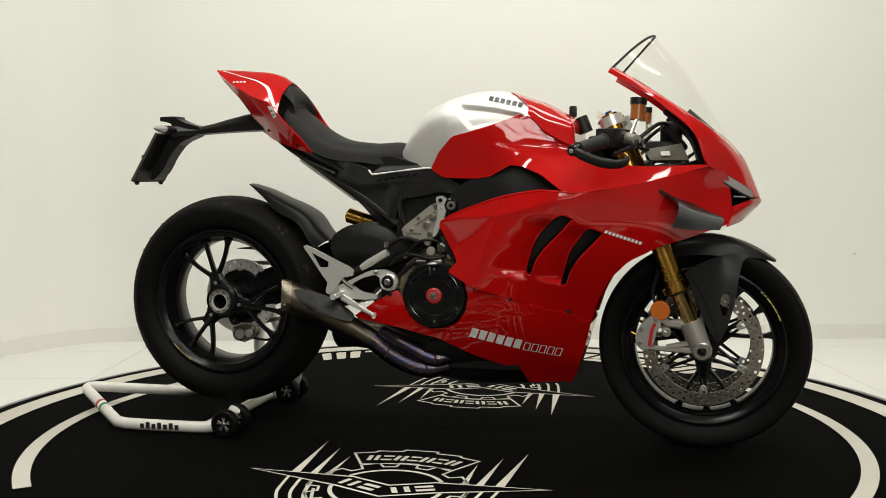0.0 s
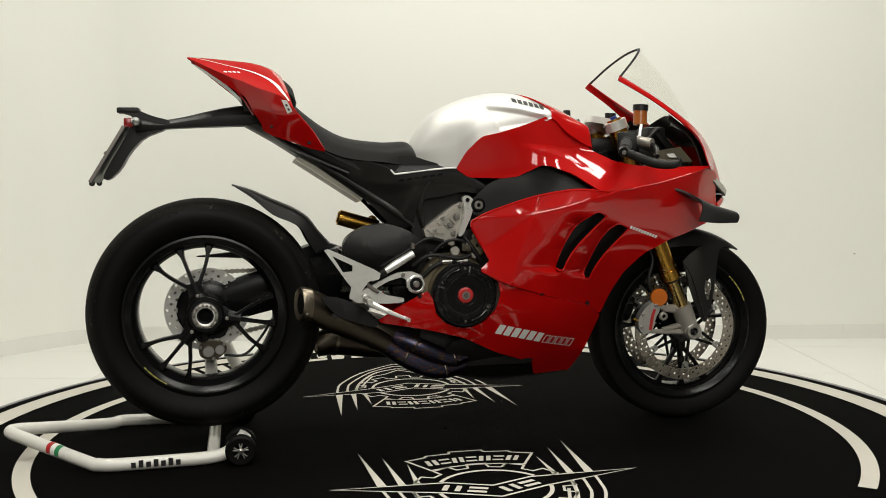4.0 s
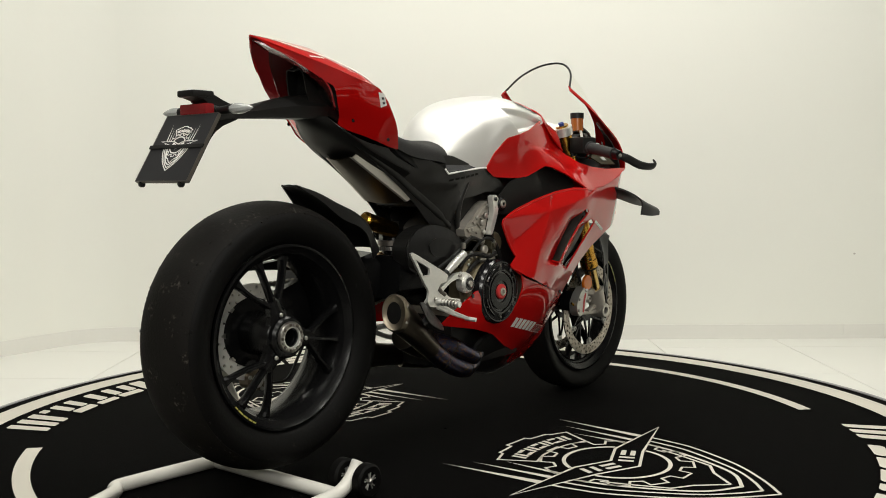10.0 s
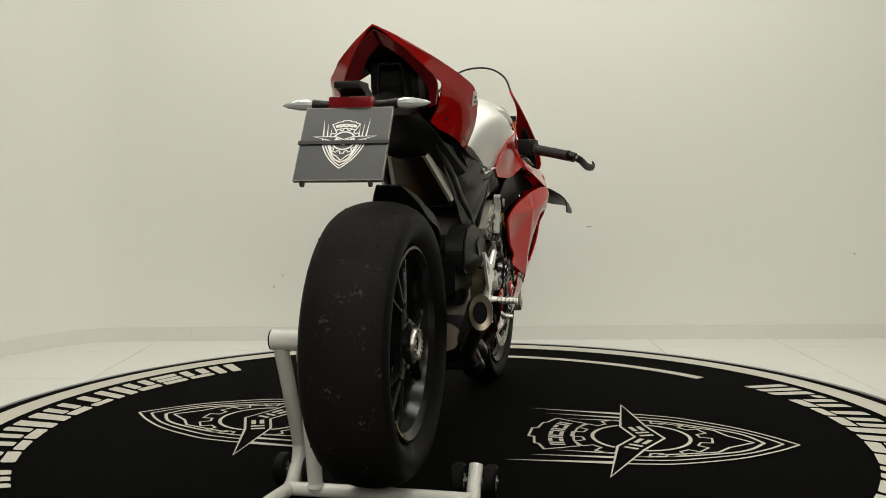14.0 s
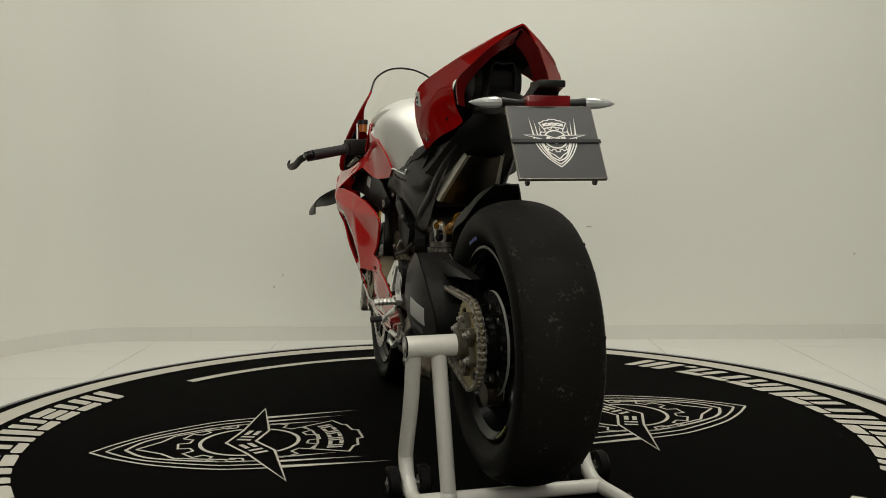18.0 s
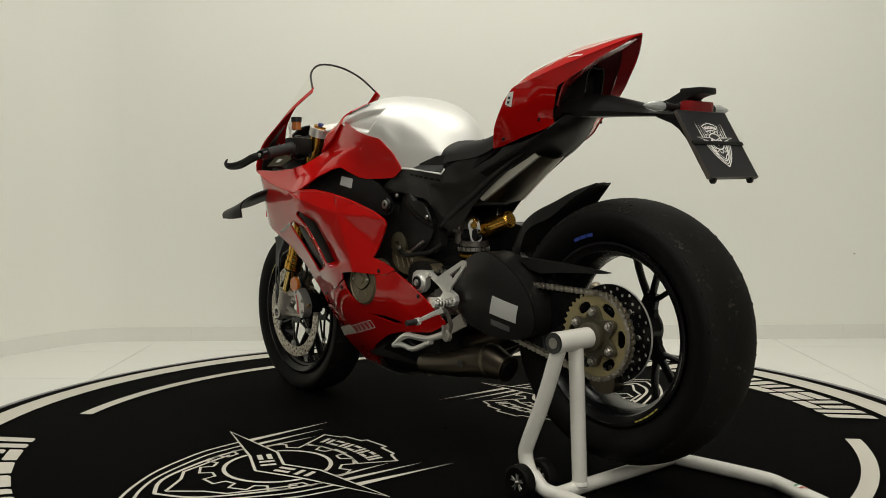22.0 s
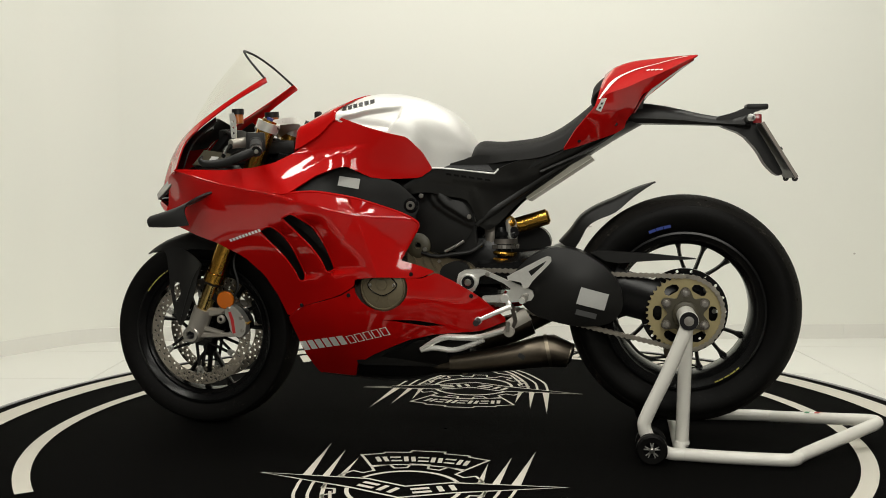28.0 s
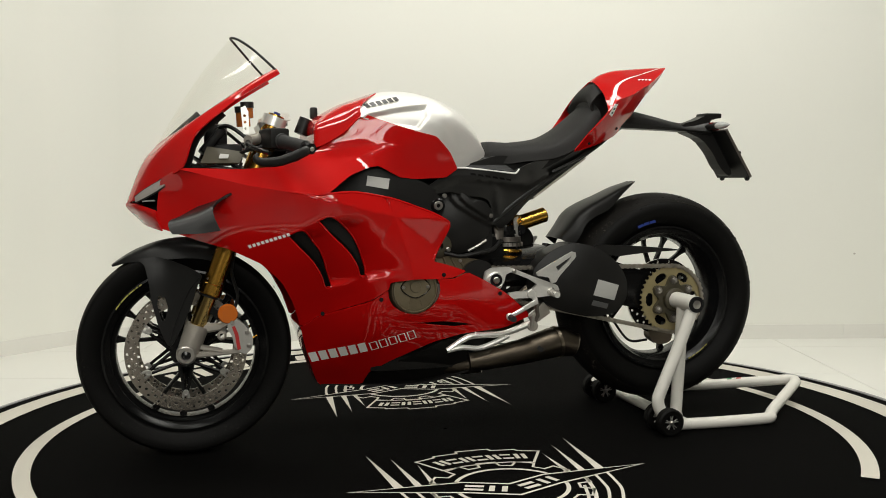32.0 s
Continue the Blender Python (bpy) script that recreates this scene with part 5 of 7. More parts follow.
def on_roof(p, lift=.002):
    q, n, i, d = roof_tree.find_nearest(Vector(p))
    n = n if n.z > 0 else -n
    return tuple(q + n * lift)


part("tail_liner", patch([[(x + .010, y * .93, z - .010) for x, y, z in r] for r in roof[:-1]], 3, 2, .003), RED_DARK, bike, "dark red inner lining of the tail")
tail = part("tail_cowl", thicken(*roof_sheet, .004), RED, bike, "glossy red tail cowl")
for side in (-1, 1):
    skin("tail_side", [(-.742, 1.117), (-.690, 1.087), (-.625, 1.053), (-.589, 1.038), (-.546, 1.017), (-.487, .997), (-.455, .962), (-.446, .950), (-.400, .898), (-.366, .846), (-.400, .854), (-.440, .867), (-.512, .893), (-.536, .908), (-.541, .926), (-.552, .942), (-.562, .956), (-.584, .998), (-.612, 1.016), (-.660, 1.052), (-.705, 1.086)], h_tail, side, RED, tail, step=.016, rounds=1, q=.1)
    stripe = lambda x, z: h_tail(x, z) + .0025
    mid = [(-.715, .018, 1.114), (-.660, .050, 1.105), (-.600, .082, 1.096), (-.555, .100, 1.085), (-.522, .120, 1.069), (-.500, .143, 1.042), (-.484, .164, 1.012), (-.468, .180, .984)]
    width = [.001, .0020, .0025, .0035, .0045, .0055, .0055, .005]
    strip = [[], []]
    for i, (x, y, z) in enumerate(mid):
        for row, s in zip(strip, (-1, 1)):
            row.append((x + s * width[i] * (.3 if i < 3 else .9), y - s * width[i] * .6, z + s * width[i] * .4))
    fine_rows = [spline(r, 5) for r in strip]
    verts = [on_roof(p) for r in fine_rows for p in r]
    part("tail_stripe", sided((verts, grid_faces(2, len(fine_rows[0]))), side), WHITE_STICKER, tail, "white swoosh stripe along the crest")
    tag = part("stripe_end", panel([(-.488, .986), (-.474, .984), (-.459, .955), (-.472, .949)], stripe, side, step=0, rounds=0, t=.001), WHITE_STICKER, tail, "white end of the stripe")
    for dx, dz in ((0, 0), (.0055, -.011)):
        part("stripe_mark", panel([(-.479 + dx, .974 + dz), (-.474 + dx, .974 + dz), (-.471 + dx, .969 + dz), (-.476 + dx, .968 + dz)], lambda x, z: h_tail(x, z) + .004, side, step=0, rounds=0, t=.001), DARK_STICKER, tail)
    for q in range(4):
        x = -.640 + q * .012
        corners = [on_roof((x, .100, 1.078)), on_roof((x + .009, .103, 1.076)), on_roof((x + .008, .107, 1.070)), on_roof((x - .001, .104, 1.072))]
        part("lettering_bar", sided((corners, [(0, 1, 2, 3)]), side), WHITE_STICKER, tail)
    # inner black structure and lamp strip in the open tail
    part("tail_lamp_strip", sided(patch([[(-.730, .006, 1.106), (-.688, .056, 1.078), (-.620, .104, 1.028), (-.590, .116, .996), (-.562, .106, .950)], [(-.68, .004, 1.085), (-.640, .045, 1.055), (-.590, .080, 1.010), (-.565, .090, .980), (-.545, .085, .945)]], 4, 5, .004), side), RED_LENS, tail, "dark red tail lamp strip")
    for bx, bz in ((-.513, .918), (-.412, .872)):
        part("tail_screw", sided(knob((bx, h_tail(bx, bz) - .001, bz), .005, .003, (0, 1, 0), 10), side), GLOSS_BLACK, tail)
part("tail_spine", patch(both_sides([[(-.605, 0, 1.045), (-.602, .030, 1.040), (-.585, .036, .955)], [(-.565, 0, 1.052), (-.562, .036, 1.046), (-.555, .042, .945)], [(-.50, 0, 1.050), (-.50, .05, 1.040), (-.5, .05, .92)]]), 4, 4, .004), BLACK, tail, "black inner tail spine")
part("tail_underside", patch(both_sides([[(-.59, 0, .930), (-.575, .03, .928), (-.545, .055, .930)], [(-.50, 0, .880), (-.50, .05, .882), (-.50, .086, .892)], [(-.43, 0, .838), (-.43, .06, .838), (-.43, .105, .848)], [(-.30, 0, .760), (-.30, .07, .765), (-.30, .125, .790)]]), 4, 4, .006), BLACK, bike, "black under-tail tray")

sub_ctrl = [(-.50, .894, .080), (-.44, .845, .086), (-.25, .80, .138), (-.245, .718, .092), (-.17, .666, .104), (-.17, .773, .148), (0, .79, .150), (.083, .745, .152), (-.1, .70, .140), (-.09, .616, .116), (-.35, .80, .094)]
h_sub = surface_through(sub_ctrl)
BAND = [(.085, .738), (.045, .756), (-.005, .772), (-.090, .766), (-.170, .752), (-.235, .748), (-.300, .778), (-.400, .838)]
band_up = ridge(BAND, .006, .012, .030)
web_up = ridge([(-.112, .735), (-.128, .690), (-.148, .635)], .005, .014, .014)
h_band = lambda x, z: h_sub(x, z) + max(band_up(x, z), web_up(x, z))
for side in (-1, 1):
    sb = skin("subframe_cover", [(-.505, .895), (-.44, .866), (-.366, .850), (-.30, .834), (-.22, .812), (-.185, .796), (-.17, .789), (-.10, .795), (.00, .801), (.050, .775), (.097, .745), (.090, .722), (.024, .732), (-.025, .720), (-.090, .712), (-.108, .682), (-.120, .634), (-.150, .616), (-.182, .640), (-.236, .698), (-.285, .734), (-.366, .790), (-.43, .838), (-.50, .890)], h_band, side, FRAME_BLACK, bike, "satin black subframe side panel", step=.012, rounds=1)
    rails = [([(-.46, .862), (-.40, .828), (-.32, .780), (-.235, .724), (-.165, .676), (-.115, .634)], .012)]
    if side < 0:
        rails.append(([(-.075, .760), (-.098, .705), (-.092, .650), (-.080, .616)], .009))
    for line, r in rails:
        n = len(line)
        part("frame_rail", sided(tube([(x, h_sub(x, z) - r * .3, z) for x, z in line], [r * (.7 if k in (0, n - 1) else 1) for k in range(n)], 12, 4, .8), side), FRAME_BLACK, sb, "rounded black frame rail")
    part("side_rail_trim", sided(tube([(.004, .157, .800), (-.030, .1575, .7985), (-.100, .1575, .7915), (-.166, .1565, .7835), (-.176, .1565, .785), (-.186, .155, .796)], .0026, 8, 4), side), WHITE_STICKER, sb, "thin pale trim line")
    for k in range(6):
        u, v = -.043 - k * .0222, .7815 - k * .0033
        part("rail_slot", panel([(u + .008, v + .004), (u - .007, v + .002), (u - .009, v - .004), (u + .006, v - .002)], lambda x, z: h_band(x, z) + .0008, side, step=0, rounds=0, t=.002), RUBBER, sb, "dark slot")
    part("inner_frame", panel([(-.10, .745), (.06, .730), (.045, .66), (.02, .60), (-.06, .55), (-.12, .56), (-.11, .66)], lambda x, z: .115, side, step=.05, t=.03), BLACK, bike, "black engine side cover")
flange_rows, tray_rows = [], []
for k in range(5):
    s = k / 4
    x0, y0, z0 = (-.424 + s * .179, .062 + s * .034, .846 - s * .120)
    x1, y1, z1 = (-.446 + s * .184, .050 + s * .030, .827 - s * .120)
    flange_rows.append([(x0, y0, z0), (x1, y1, z1), (x1 - .001, y1 - .010, z1 - .001)])
    tray_rows.append([(x1 + .002, -y1 + .009, z1 + .002), (x1 - .004, 0, z1 - .004), (x1 + .002, y1 - .009, z1 + .002)])
# Same satin metal as the flanges; the tray's darker colour paints its shade.
shield = part("heat_shield", patch(tray_rows, 2, 2, .004), TITAN, bike, "heat shield under the seat, tray toned darker for shade")
for side in (-1, 1):
    part("shield_flange", sided(patch(flange_rows, 1, 1, .003), side), SHIELD, shield, "satin silver flange of the heat shield", sharp=15)

# plate carrier, lights and plate
arm = part("plate_carrier", patch([[(-.53, -.045, .925), (-.53, -.050, .955), (-.54, -.02, .985), (-.54, .02, .985), (-.53, .050, .955), (-.53, .045, .925), (-.53, -.045, .925)],
                                   [(-.65, -.035, .922), (-.65, -.038, .95), (-.65, -.015, .972), (-.65, .015, .972), (-.65, .038, .95), (-.65, .035, .922), (-.65, -.035, .922)],
                                   [(-.80, -.028, .915), (-.80, -.03, .928), (-.80, -.012, .940), (-.80, .012, .940), (-.80, .03, .928), (-.80, .028, .915), (-.80, -.028, .915)],
                                   [(-.885, -.045, .905), (-.885, -.05, .925), (-.885, -.02, .950), (-.885, .02, .950), (-.885, .05, .925), (-.885, .045, .905), (-.885, -.045, .905)]], 3, 2, 0), BLACK, bike, "long black plastic plate carrier")
part("carrier_tail", prism([(-.79, .938), (-.84, .950), (-.885, .970), (-.928, .972), (-.928, .960), (-.892, .950), (-.897, .930), (-.905, .905), (-.962, .81), (-.978, .776), (-.962, .770), (-.93, .80), (-.905, .845), (-.865, .890), (-.80, .915)], -.028, .028, rounds=1), BLACK, arm)
part("plate_lamp", block(-.935, -.875, -.030, .030, .958, .974, .005), BLACK, arm, "black plate lamp housing")
part("rear_reflector", block(-.915, -.890, -.048, .048, .918, .944, .004), RED_LENS, bike, "rectangular dark red rear reflector")
for side in (-1, 1):
    ind = part("indicator", tube([(-.875, side * .04, .928), (-.876, side * .07, .929), (-.878, side * .095, .930)], [.009, .010, .012], 12, 2), BLACK, bike, "black indicator stalk with a clear lens")
    part("indicator_lens", moved(lathe([(.002, 0), (.010, .002), (.0125, .016), (.0115, .036), (.0065, .060), (.0015, .072)], n=10), Matrix.Translation((-.877, side * .092, .930)) @ (pose(0, 0, 0) if side > 0 else pose(0, 0, 0, 0, 0, 180))), CLEAR_LENS, ind, "clear faceted indicator lens")

P_TOP, P_BOT = Vector((-.911, 0, .917)), Vector((-1.002, 0, .768))
p_dir = (P_BOT - P_TOP).normalized()
p_nrm = Vector((p_dir.z, 0, -p_dir.x)).normalized()
if p_nrm.x > 0:
    p_nrm = -p_nrm


def on_plate(u, v, lift):
    """u across (metres, to the left side of the bike), v down the plate 0 to 1."""
    q = P_TOP.lerp(P_BOT, v) + Vector((0, u, 0)) + p_nrm * lift
    return (q.x, q.y, q.z)


def plate_slab(u0, u1, v0, v1, l0, l1):
    c = [on_plate(u, v, l) for l in (l0, l1) for u, v in ((u0, v0), (u1, v0), (u1, v1), (u0, v1))]
    return c, [(0, 1, 2, 3), (7, 6, 5, 4), (0, 4, 5, 1), (1, 5, 6, 2), (2, 6, 7, 3), (3, 7, 4, 0)]


plate = part("number_plate", plate_slab(-.0915, .0945, 0, 1, 0, .004), DARK_STICKER, bike, "dark plate printed with a white gear and shield emblem")
part("plate_back", plate_slab(-.092, .095, 0, 1, -.006, -.0005), BLACK, plate, "black plate holder")
for u0, u1, v0, v1 in ((-.0930, .0960, -.008, .0), (-.0930, .0960, 1.0, 1.010), (-.0930, -.0918, -.008, 1.010), (.0948, .0960, -.008, 1.010)):
    part("plate_edge", plate_slab(u0, u1, v0, v1, -.004, .0046), DARK_STEEL, plate, "thin dull metal plate edge")
part("plate_strap", plate_slab(-.096, .099, .47, .52, .0045, .0075), BLACK, plate, "black rubber strap")
for u in (-.07, .075):
    part("plate_foot", moved(lathe([(.001, 0), (.008, 0), (.008, .006), (.001, .006)], n=10), Matrix.Translation(on_plate(u, 1.02, -.004))), BLACK, plate)
emblem(lambda u, v: on_plate(.0015 + u * .168, .085 + (v - .15) * .86, .0047), plate, 0, w=.022, mat=WHITE_STICKER)

# ---- hugger, swingarm, chain
hug_half = []
for (x0, z0), (x1, z1), hw in (((-.626, .758), (-.624, .754), .030), ((-.572, .742), (-.566, .714), .055), ((-.510, .714), (-.514, .670), .071), ((-.455, .690), (-.462, .648), .080), ((-.412, .662), (-.432, .626), .082), ((-.382, .622), (-.412, .588), .080), ((-.350, .586), (-.392, .556), .070)):
    hug_half.append([(x0, 0, z0), (x0, hw * .55, z0 - .002), (x0 * .75 + x1 * .25, hw * .92, z0 * .75 + z1 * .25), (x1, hw * 1.04, z1)])
part("rear_hugger", patch(both_sides(hug_half), 3, 3, .004), BLACK, bike, "matt black rear hugger")

ARM = [(-.225, .500), (-.281, .553), (-.345, .578), (-.417, .566), (-.490, .521), (-.531, .463), (-.537, .398), (-.500, .356), (-.410, .349), (-.290, .378), (-.235, .430)]
h_arm = lambda x, z: .196 - ((x + .385) ** 2 * 1.5 + (z - .462) ** 2 * 2.2)
sw = skin("swingarm", ARM, h_arm, 1, BLACK, bike, "black single-sided swingarm with a domed closed cover", t=.01, step=.025, rounds=3)
part("swingarm_wall", prism(ARM, .085, .150, rounds=3), BLACK, sw)
part("swingarm_skirt", skirt_wall(ARM, lambda x, z: h_arm(x, z) - .004, .148), BLACK, sw)
part("swingarm_beam", joined(beam((-.30, .03, .50), (-.52, .065, .44), .12, .14, .06, .13), beam((-.50, .068, .45), (-.707, .078, .39), .05, .13, .045, .11), beam((-.12, 0, .49), (-.32, .0, .50), .22, .10, .20, .12)), BLACK_METAL, sw)
part("axle_housing", lathe([(.03, .066), (.066, .066), (.070, .075), (.066, .098), (.03, .098)], REAR, n=40), BLACK_METAL, sw)
part("swingarm_label", panel([(-.421, .467), (-.497, .445), (-.484, .399), (-.407, .420)], lambda x, z: h_arm(x, z) + .0015, 1, step=.02, rounds=0, t=.001), GREY_STICKER, sw, "pale printed label")
part("swingarm_label", panel([(-.408, .404), (-.464, .389), (-.460, .374), (-.404, .389)], lambda x, z: h_arm(x, z) + .0015, 1, step=.02, rounds=0, t=.001), SMOKE_STICKER, sw, "small grey label")
part("chain_guard", prism([(-.43, .566), (-.60, .556), (-.735, .543), (-.735, .540), (-.62, .536), (-.50, .525)], .098, .122, rounds=1), BLACK, bike, "thin black chain guard fin")
SPR_Y = .118
teeth = []
for k in range(41):
    for da, r in ((-.045, .101), (-.015, .1075), (.015, .1075), (.045, .101)):
        a = 2 * math.pi * k / 41 + da
        teeth.append(Vector((r * math.cos(a), r * math.sin(a))))
slots = []
for k in range(6):
    a0 = radians(60 * k)
    slots.append([Vector((r * math.cos(a0 + i), r * math.sin(a0 + i))) for i, r in ((-.22, .066), (0, .064), (.22, .066), (.29, .074), (.24, .084), (.10, .089), (-.10, .089), (-.24, .084), (-.29, .074))])
spr = part("rear_sprocket", at(prism(teeth, SPR_Y - .0025, SPR_Y + .0025, slots + [circle2(0, 0, .035, 24)]), REAR), material("hard_anodised_sprocket", (.36, .30, .155), .46, metal=.5, grain=160, vary=.12), bike, "pale bronze chain sprocket")
flower = []
for k in range(72):
    a = 2 * math.pi * k / 72
    flower.append(Vector(((.062 + .013 * math.cos(6 * a)) * math.cos(a + math.pi / 6), (.062 + .013 * math.cos(6 * a)) * math.sin(a + math.pi / 6))))
part("sprocket_carrier", at(prism(flower, SPR_Y + .003, SPR_Y + .016), REAR), CARRIER, spr, "dark bronze sprocket carrier")
part("carrier_hub", at(lathe([(.02, SPR_Y), (.036, SPR_Y), (.036, SPR_Y + .030), (.030, SPR_Y + .034), (.02, SPR_Y + .034)], n=24), REAR), CARRIER, spr)
for k in range(6):
    a = 60 * k + 30
    part("nut_washer", at(spin(knob((.060, SPR_Y + .016, 0), .0125, .0025, (0, 1, 0), 18), a), REAR), DARK_STEEL, spr)
    part("sprocket_nut", at(spin(joined(knob((.060, SPR_Y + .016, 0), .0095, .009, (0, 1, 0), 6), knob((.060, SPR_Y + .025, 0), .005, .005, (0, 1, 0), 10)), a), REAR), STEEL, spr)
# chain: one link after another along its path
path = []
front_c, front_r, rear_r = Vector((-.055, .470)), .036, .104
rear_c = Vector((REAR[0], REAR[2]))
for i in range(19):
    a = radians(93 + i * 10)
    path.append(rear_c + rear_r * Vector((math.cos(a), math.sin(a))))
for i in range(10):
    a = radians(-80 + i * 18)
    path.append(front_c + front_r * Vector((math.cos(a), math.sin(a))))
path.append(path[0].copy())
fine = []
for i in range(len(path) - 1):
    n = max(1, int((path[i + 1] - path[i]).length / .002))
    fine += [path[i].lerp(path[i + 1], j / n) for j in range(n)]
run, marks = 0.0, [fine[0]]
for i in range(1, len(fine)):
    run += (fine[i] - fine[i - 1]).length
    if run >= .01588:
        marks.append(fine[i])
        run = 0.0
chain = part("chain", tube([(front_c.x, SPR_Y - .01, front_c.y), (front_c.x, SPR_Y + .01, front_c.y)], .034, 20), DARK_STEEL, bike, "oily steel drive chain")
link_mesh = {}
for i in range(len(marks)):
    a, b = marks[i], marks[(i + 1) % len(marks)]
    if (b - a).length > .03:
        continue
    if i % 2 not in link_mesh:
        w = .0095 if i % 2 else .0062
        oval = [Vector((.0079 + .0068 * math.cos(t), .0068 * math.sin(t))) for t in [math.pi * (j / 6 - .62) + .38 * math.pi * 0 for j in range(8)]] + [Vector((0, .0040))] + [Vector((-.0079 + .0068 * math.cos(t), .0068 * math.sin(t))) for t in [math.pi * (j / 6 + .40) for j in range(8)]] + [Vector((0, -.0040))]
        pins = [joined(knob((x, w - .001, 0), .0034, .0028, (0, 1, 0), 8), at(knob((0, 0, 0), .0046, .012, (0, 1, 0), 8), (x, -.006, 0))) for x in (-.0079, .0079)]
        g = joined(prism(oval, w - .0020, w), prism(oval, -w, -w + .0020), *pins)
        ob = part("chain_link", g, LIGHT_STEEL, chain)
        link_mesh[i % 2] = ob.data
    else:
        ob = new("chain_link", link_mesh[i % 2])
        ob.parent = chain
    mid = (a + b) / 2
    ang = math.degrees(math.atan2(b.y - a.y, b.x - a.x))
    ob.matrix_local = pose(mid.x, SPR_Y, mid.y, 0, -ang, 0)

# shock absorber
sh = part("shock_absorber", tube([(-.178, .045, .625), (-.183, .045, .58), (-.19, .045, .49)], [.028, .033, .024], 20), BLACK_METAL, bike, "dark shock absorber with a gold spring")
coil = [(-.188 + .038 * math.cos(a), .048 + .038 * math.sin(a), .555 - a / (2 * math.pi) * .020) for a in [i * math.pi / 8 for i in range(16 * 4)]]
part("spring", tube(coil, .0065, 8), GOLD, sh, "gold coil spring")
part("spring_seat", tube([(-.188, .048, .574), (-.188, .048, .564)], .044, 24), STEEL, sh)
for k in range(20):
    part("seat_notch", moved(block(.0425, .0462, -.0022, .0022, -.006, .006, .0006), Matrix.Translation((-.188, .048, .569)) @ pose(0, 0, 0, 0, 0, 18 * k)), DARK_STEEL, sh)
part("preload_ring", tube([(-.188, .046, .592), (-.188, .046, .577)], .041, 24), DARK_STEEL, sh)
part("preload_ring", tube([(-.184, .046, .612), (-.185, .046, .600)], .036, 24), BLACK_METAL, sh)
cap_a, cap_b = Vector((.003, .017)), Vector((-.003, -.017))
turn = Matrix.Translation((-.214, .066, .621)) @ Matrix.Rotation(radians(45), 4, "Z")
capsule = [cap_a + Vector((.0165 * math.cos(a), .0165 * math.sin(a))) for a in [radians(-18 + k * 18) for k in range(11)]] + [cap_b + Vector((.0165 * math.cos(a), .0165 * math.sin(a))) for a in [radians(162 + k * 18) for k in range(11)]]
part("clevis", moved(joined(prism(capsule, -.005, .005), knob((0, .005, .017), .010, .006, (0, 1, 0), 14)), turn), ALU, sh, "pale forged shock clevis")
part("clevis_bolt", moved(bolt((.003, .005, .017), .010), turn), GOLD, sh, "gold clevis bolt")
part("clevis_bolt", moved(bolt((-.003, .005, -.017), .011), turn), GLOSS_BLACK, sh, "black clevis bolt")
part("shock_link", joined(beam((-.147, .070, .645), (-.152, .072, .600), .016, .034, .016, .028), beam((-.152, .072, .602), (-.136, .075, .495), .016, .028, .016, .034), knob((-.150, .074, .628), .016, .010, (0, 1, 0), 18, .3)), DARK_STEEL, sh, "forged dark grey shock link")
part("link_bolt", bolt((-.150, .084, .628), .009), DARK_STEEL, sh)
rs = part("shock_reservoir", tube([(-.200, .03, .622), (-.25, .03, .636), (-.316, .03, .656)], [.0235, .0235, .0235], 20), GOLD, sh, "gold gas reservoir")
part("reservoir_cap", tube([(-.316, .03, .656), (-.321, .03, .6575)], [.021, .016], 20), GOLD, rs)
part("reservoir_knob", knob((-.222, .062, .612), .016, .014, (0, 1, 0), 16), GLOSS_BLACK, sh)
part("reservoir_adjuster", knob((-.210, .062, .645), .014, .012, (0, 1, 0), 12), GOLD, sh)

# ---- engine block and its covers
part("front_cylinder_bank", block(.055, .30, -.132, .132, .46, .700, .03), BLACK, bike, "black front cylinder bank")
eng = part("engine", joined(block(-.10, .26, -.120, .120, .36, .47, .03)), CAST, bike, "grey cast engine block")
head = part("rear_cylinder_head", joined(prism([(.024, .704), (-.004, .692), (-.090, .626), (-.084, .602), (-.030, .585), (.004, .594), (.020, .640), (.030, .680)], -.146, .10, rounds=1, q=.1), prism([(.012, .690), (-.006, .680), (-.052, .644), (-.046, .636), (.010, .676)], -.152, -.144), prism([(-.030, .612), (-.072, .614), (-.080, .624), (-.034, .632)], -.152, -.144)), CAST, eng, "pale cast cylinder head")
for bx, bz, br in ((-.013, .638, .0095), (.006, .659, .0095), (-.058, .622, .006), (-.004, .612, .008), (.014, .690, .006), (-.036, .655, .006)):
    part("head_bolt", bolt((bx, -.150, bz), br, (0, -1, 0)), STEEL, head)
for k in range(5):
    part("head_rib", beam((-.062 + k * .016, -.147, .606 + k * .016), (-.048 + k * .016, -.147, .592 + k * .016), .010, .003, .010, .003), CAST, head)
part("clutch_housing", lathe([(.02, -.13), (.096, -.13), (.096, -.150), (.086, -.165), (.02, -.170)], (CLUTCH[0] - .005, 0, CLUTCH[1] + .005), n=40), BRONZE, eng, "bronze clutch housing")
cl = part("clutch_cover", lathe([(.02, -.172), (.088, -.172), (.088, -.190), (.082, -.203), (.062, -.207), (.02, -.207)], (CLUTCH[0], 0, CLUTCH[1]), n=64), GLOSS_BLACK, bike, "glossy black slotted clutch cover")
for k in range(6):
    pl = []
    for i in range(7):
        pl.append(spin(beam((.054, -.2085, 0), (.078, -.205, 0), .004, .010, .004, .013), 60 * k + (i - 3) * 5.5))
    part("cover_rib", at(joined(*pl), (CLUTCH[0], 0, CLUTCH[1])), BLACK_METAL, cl)
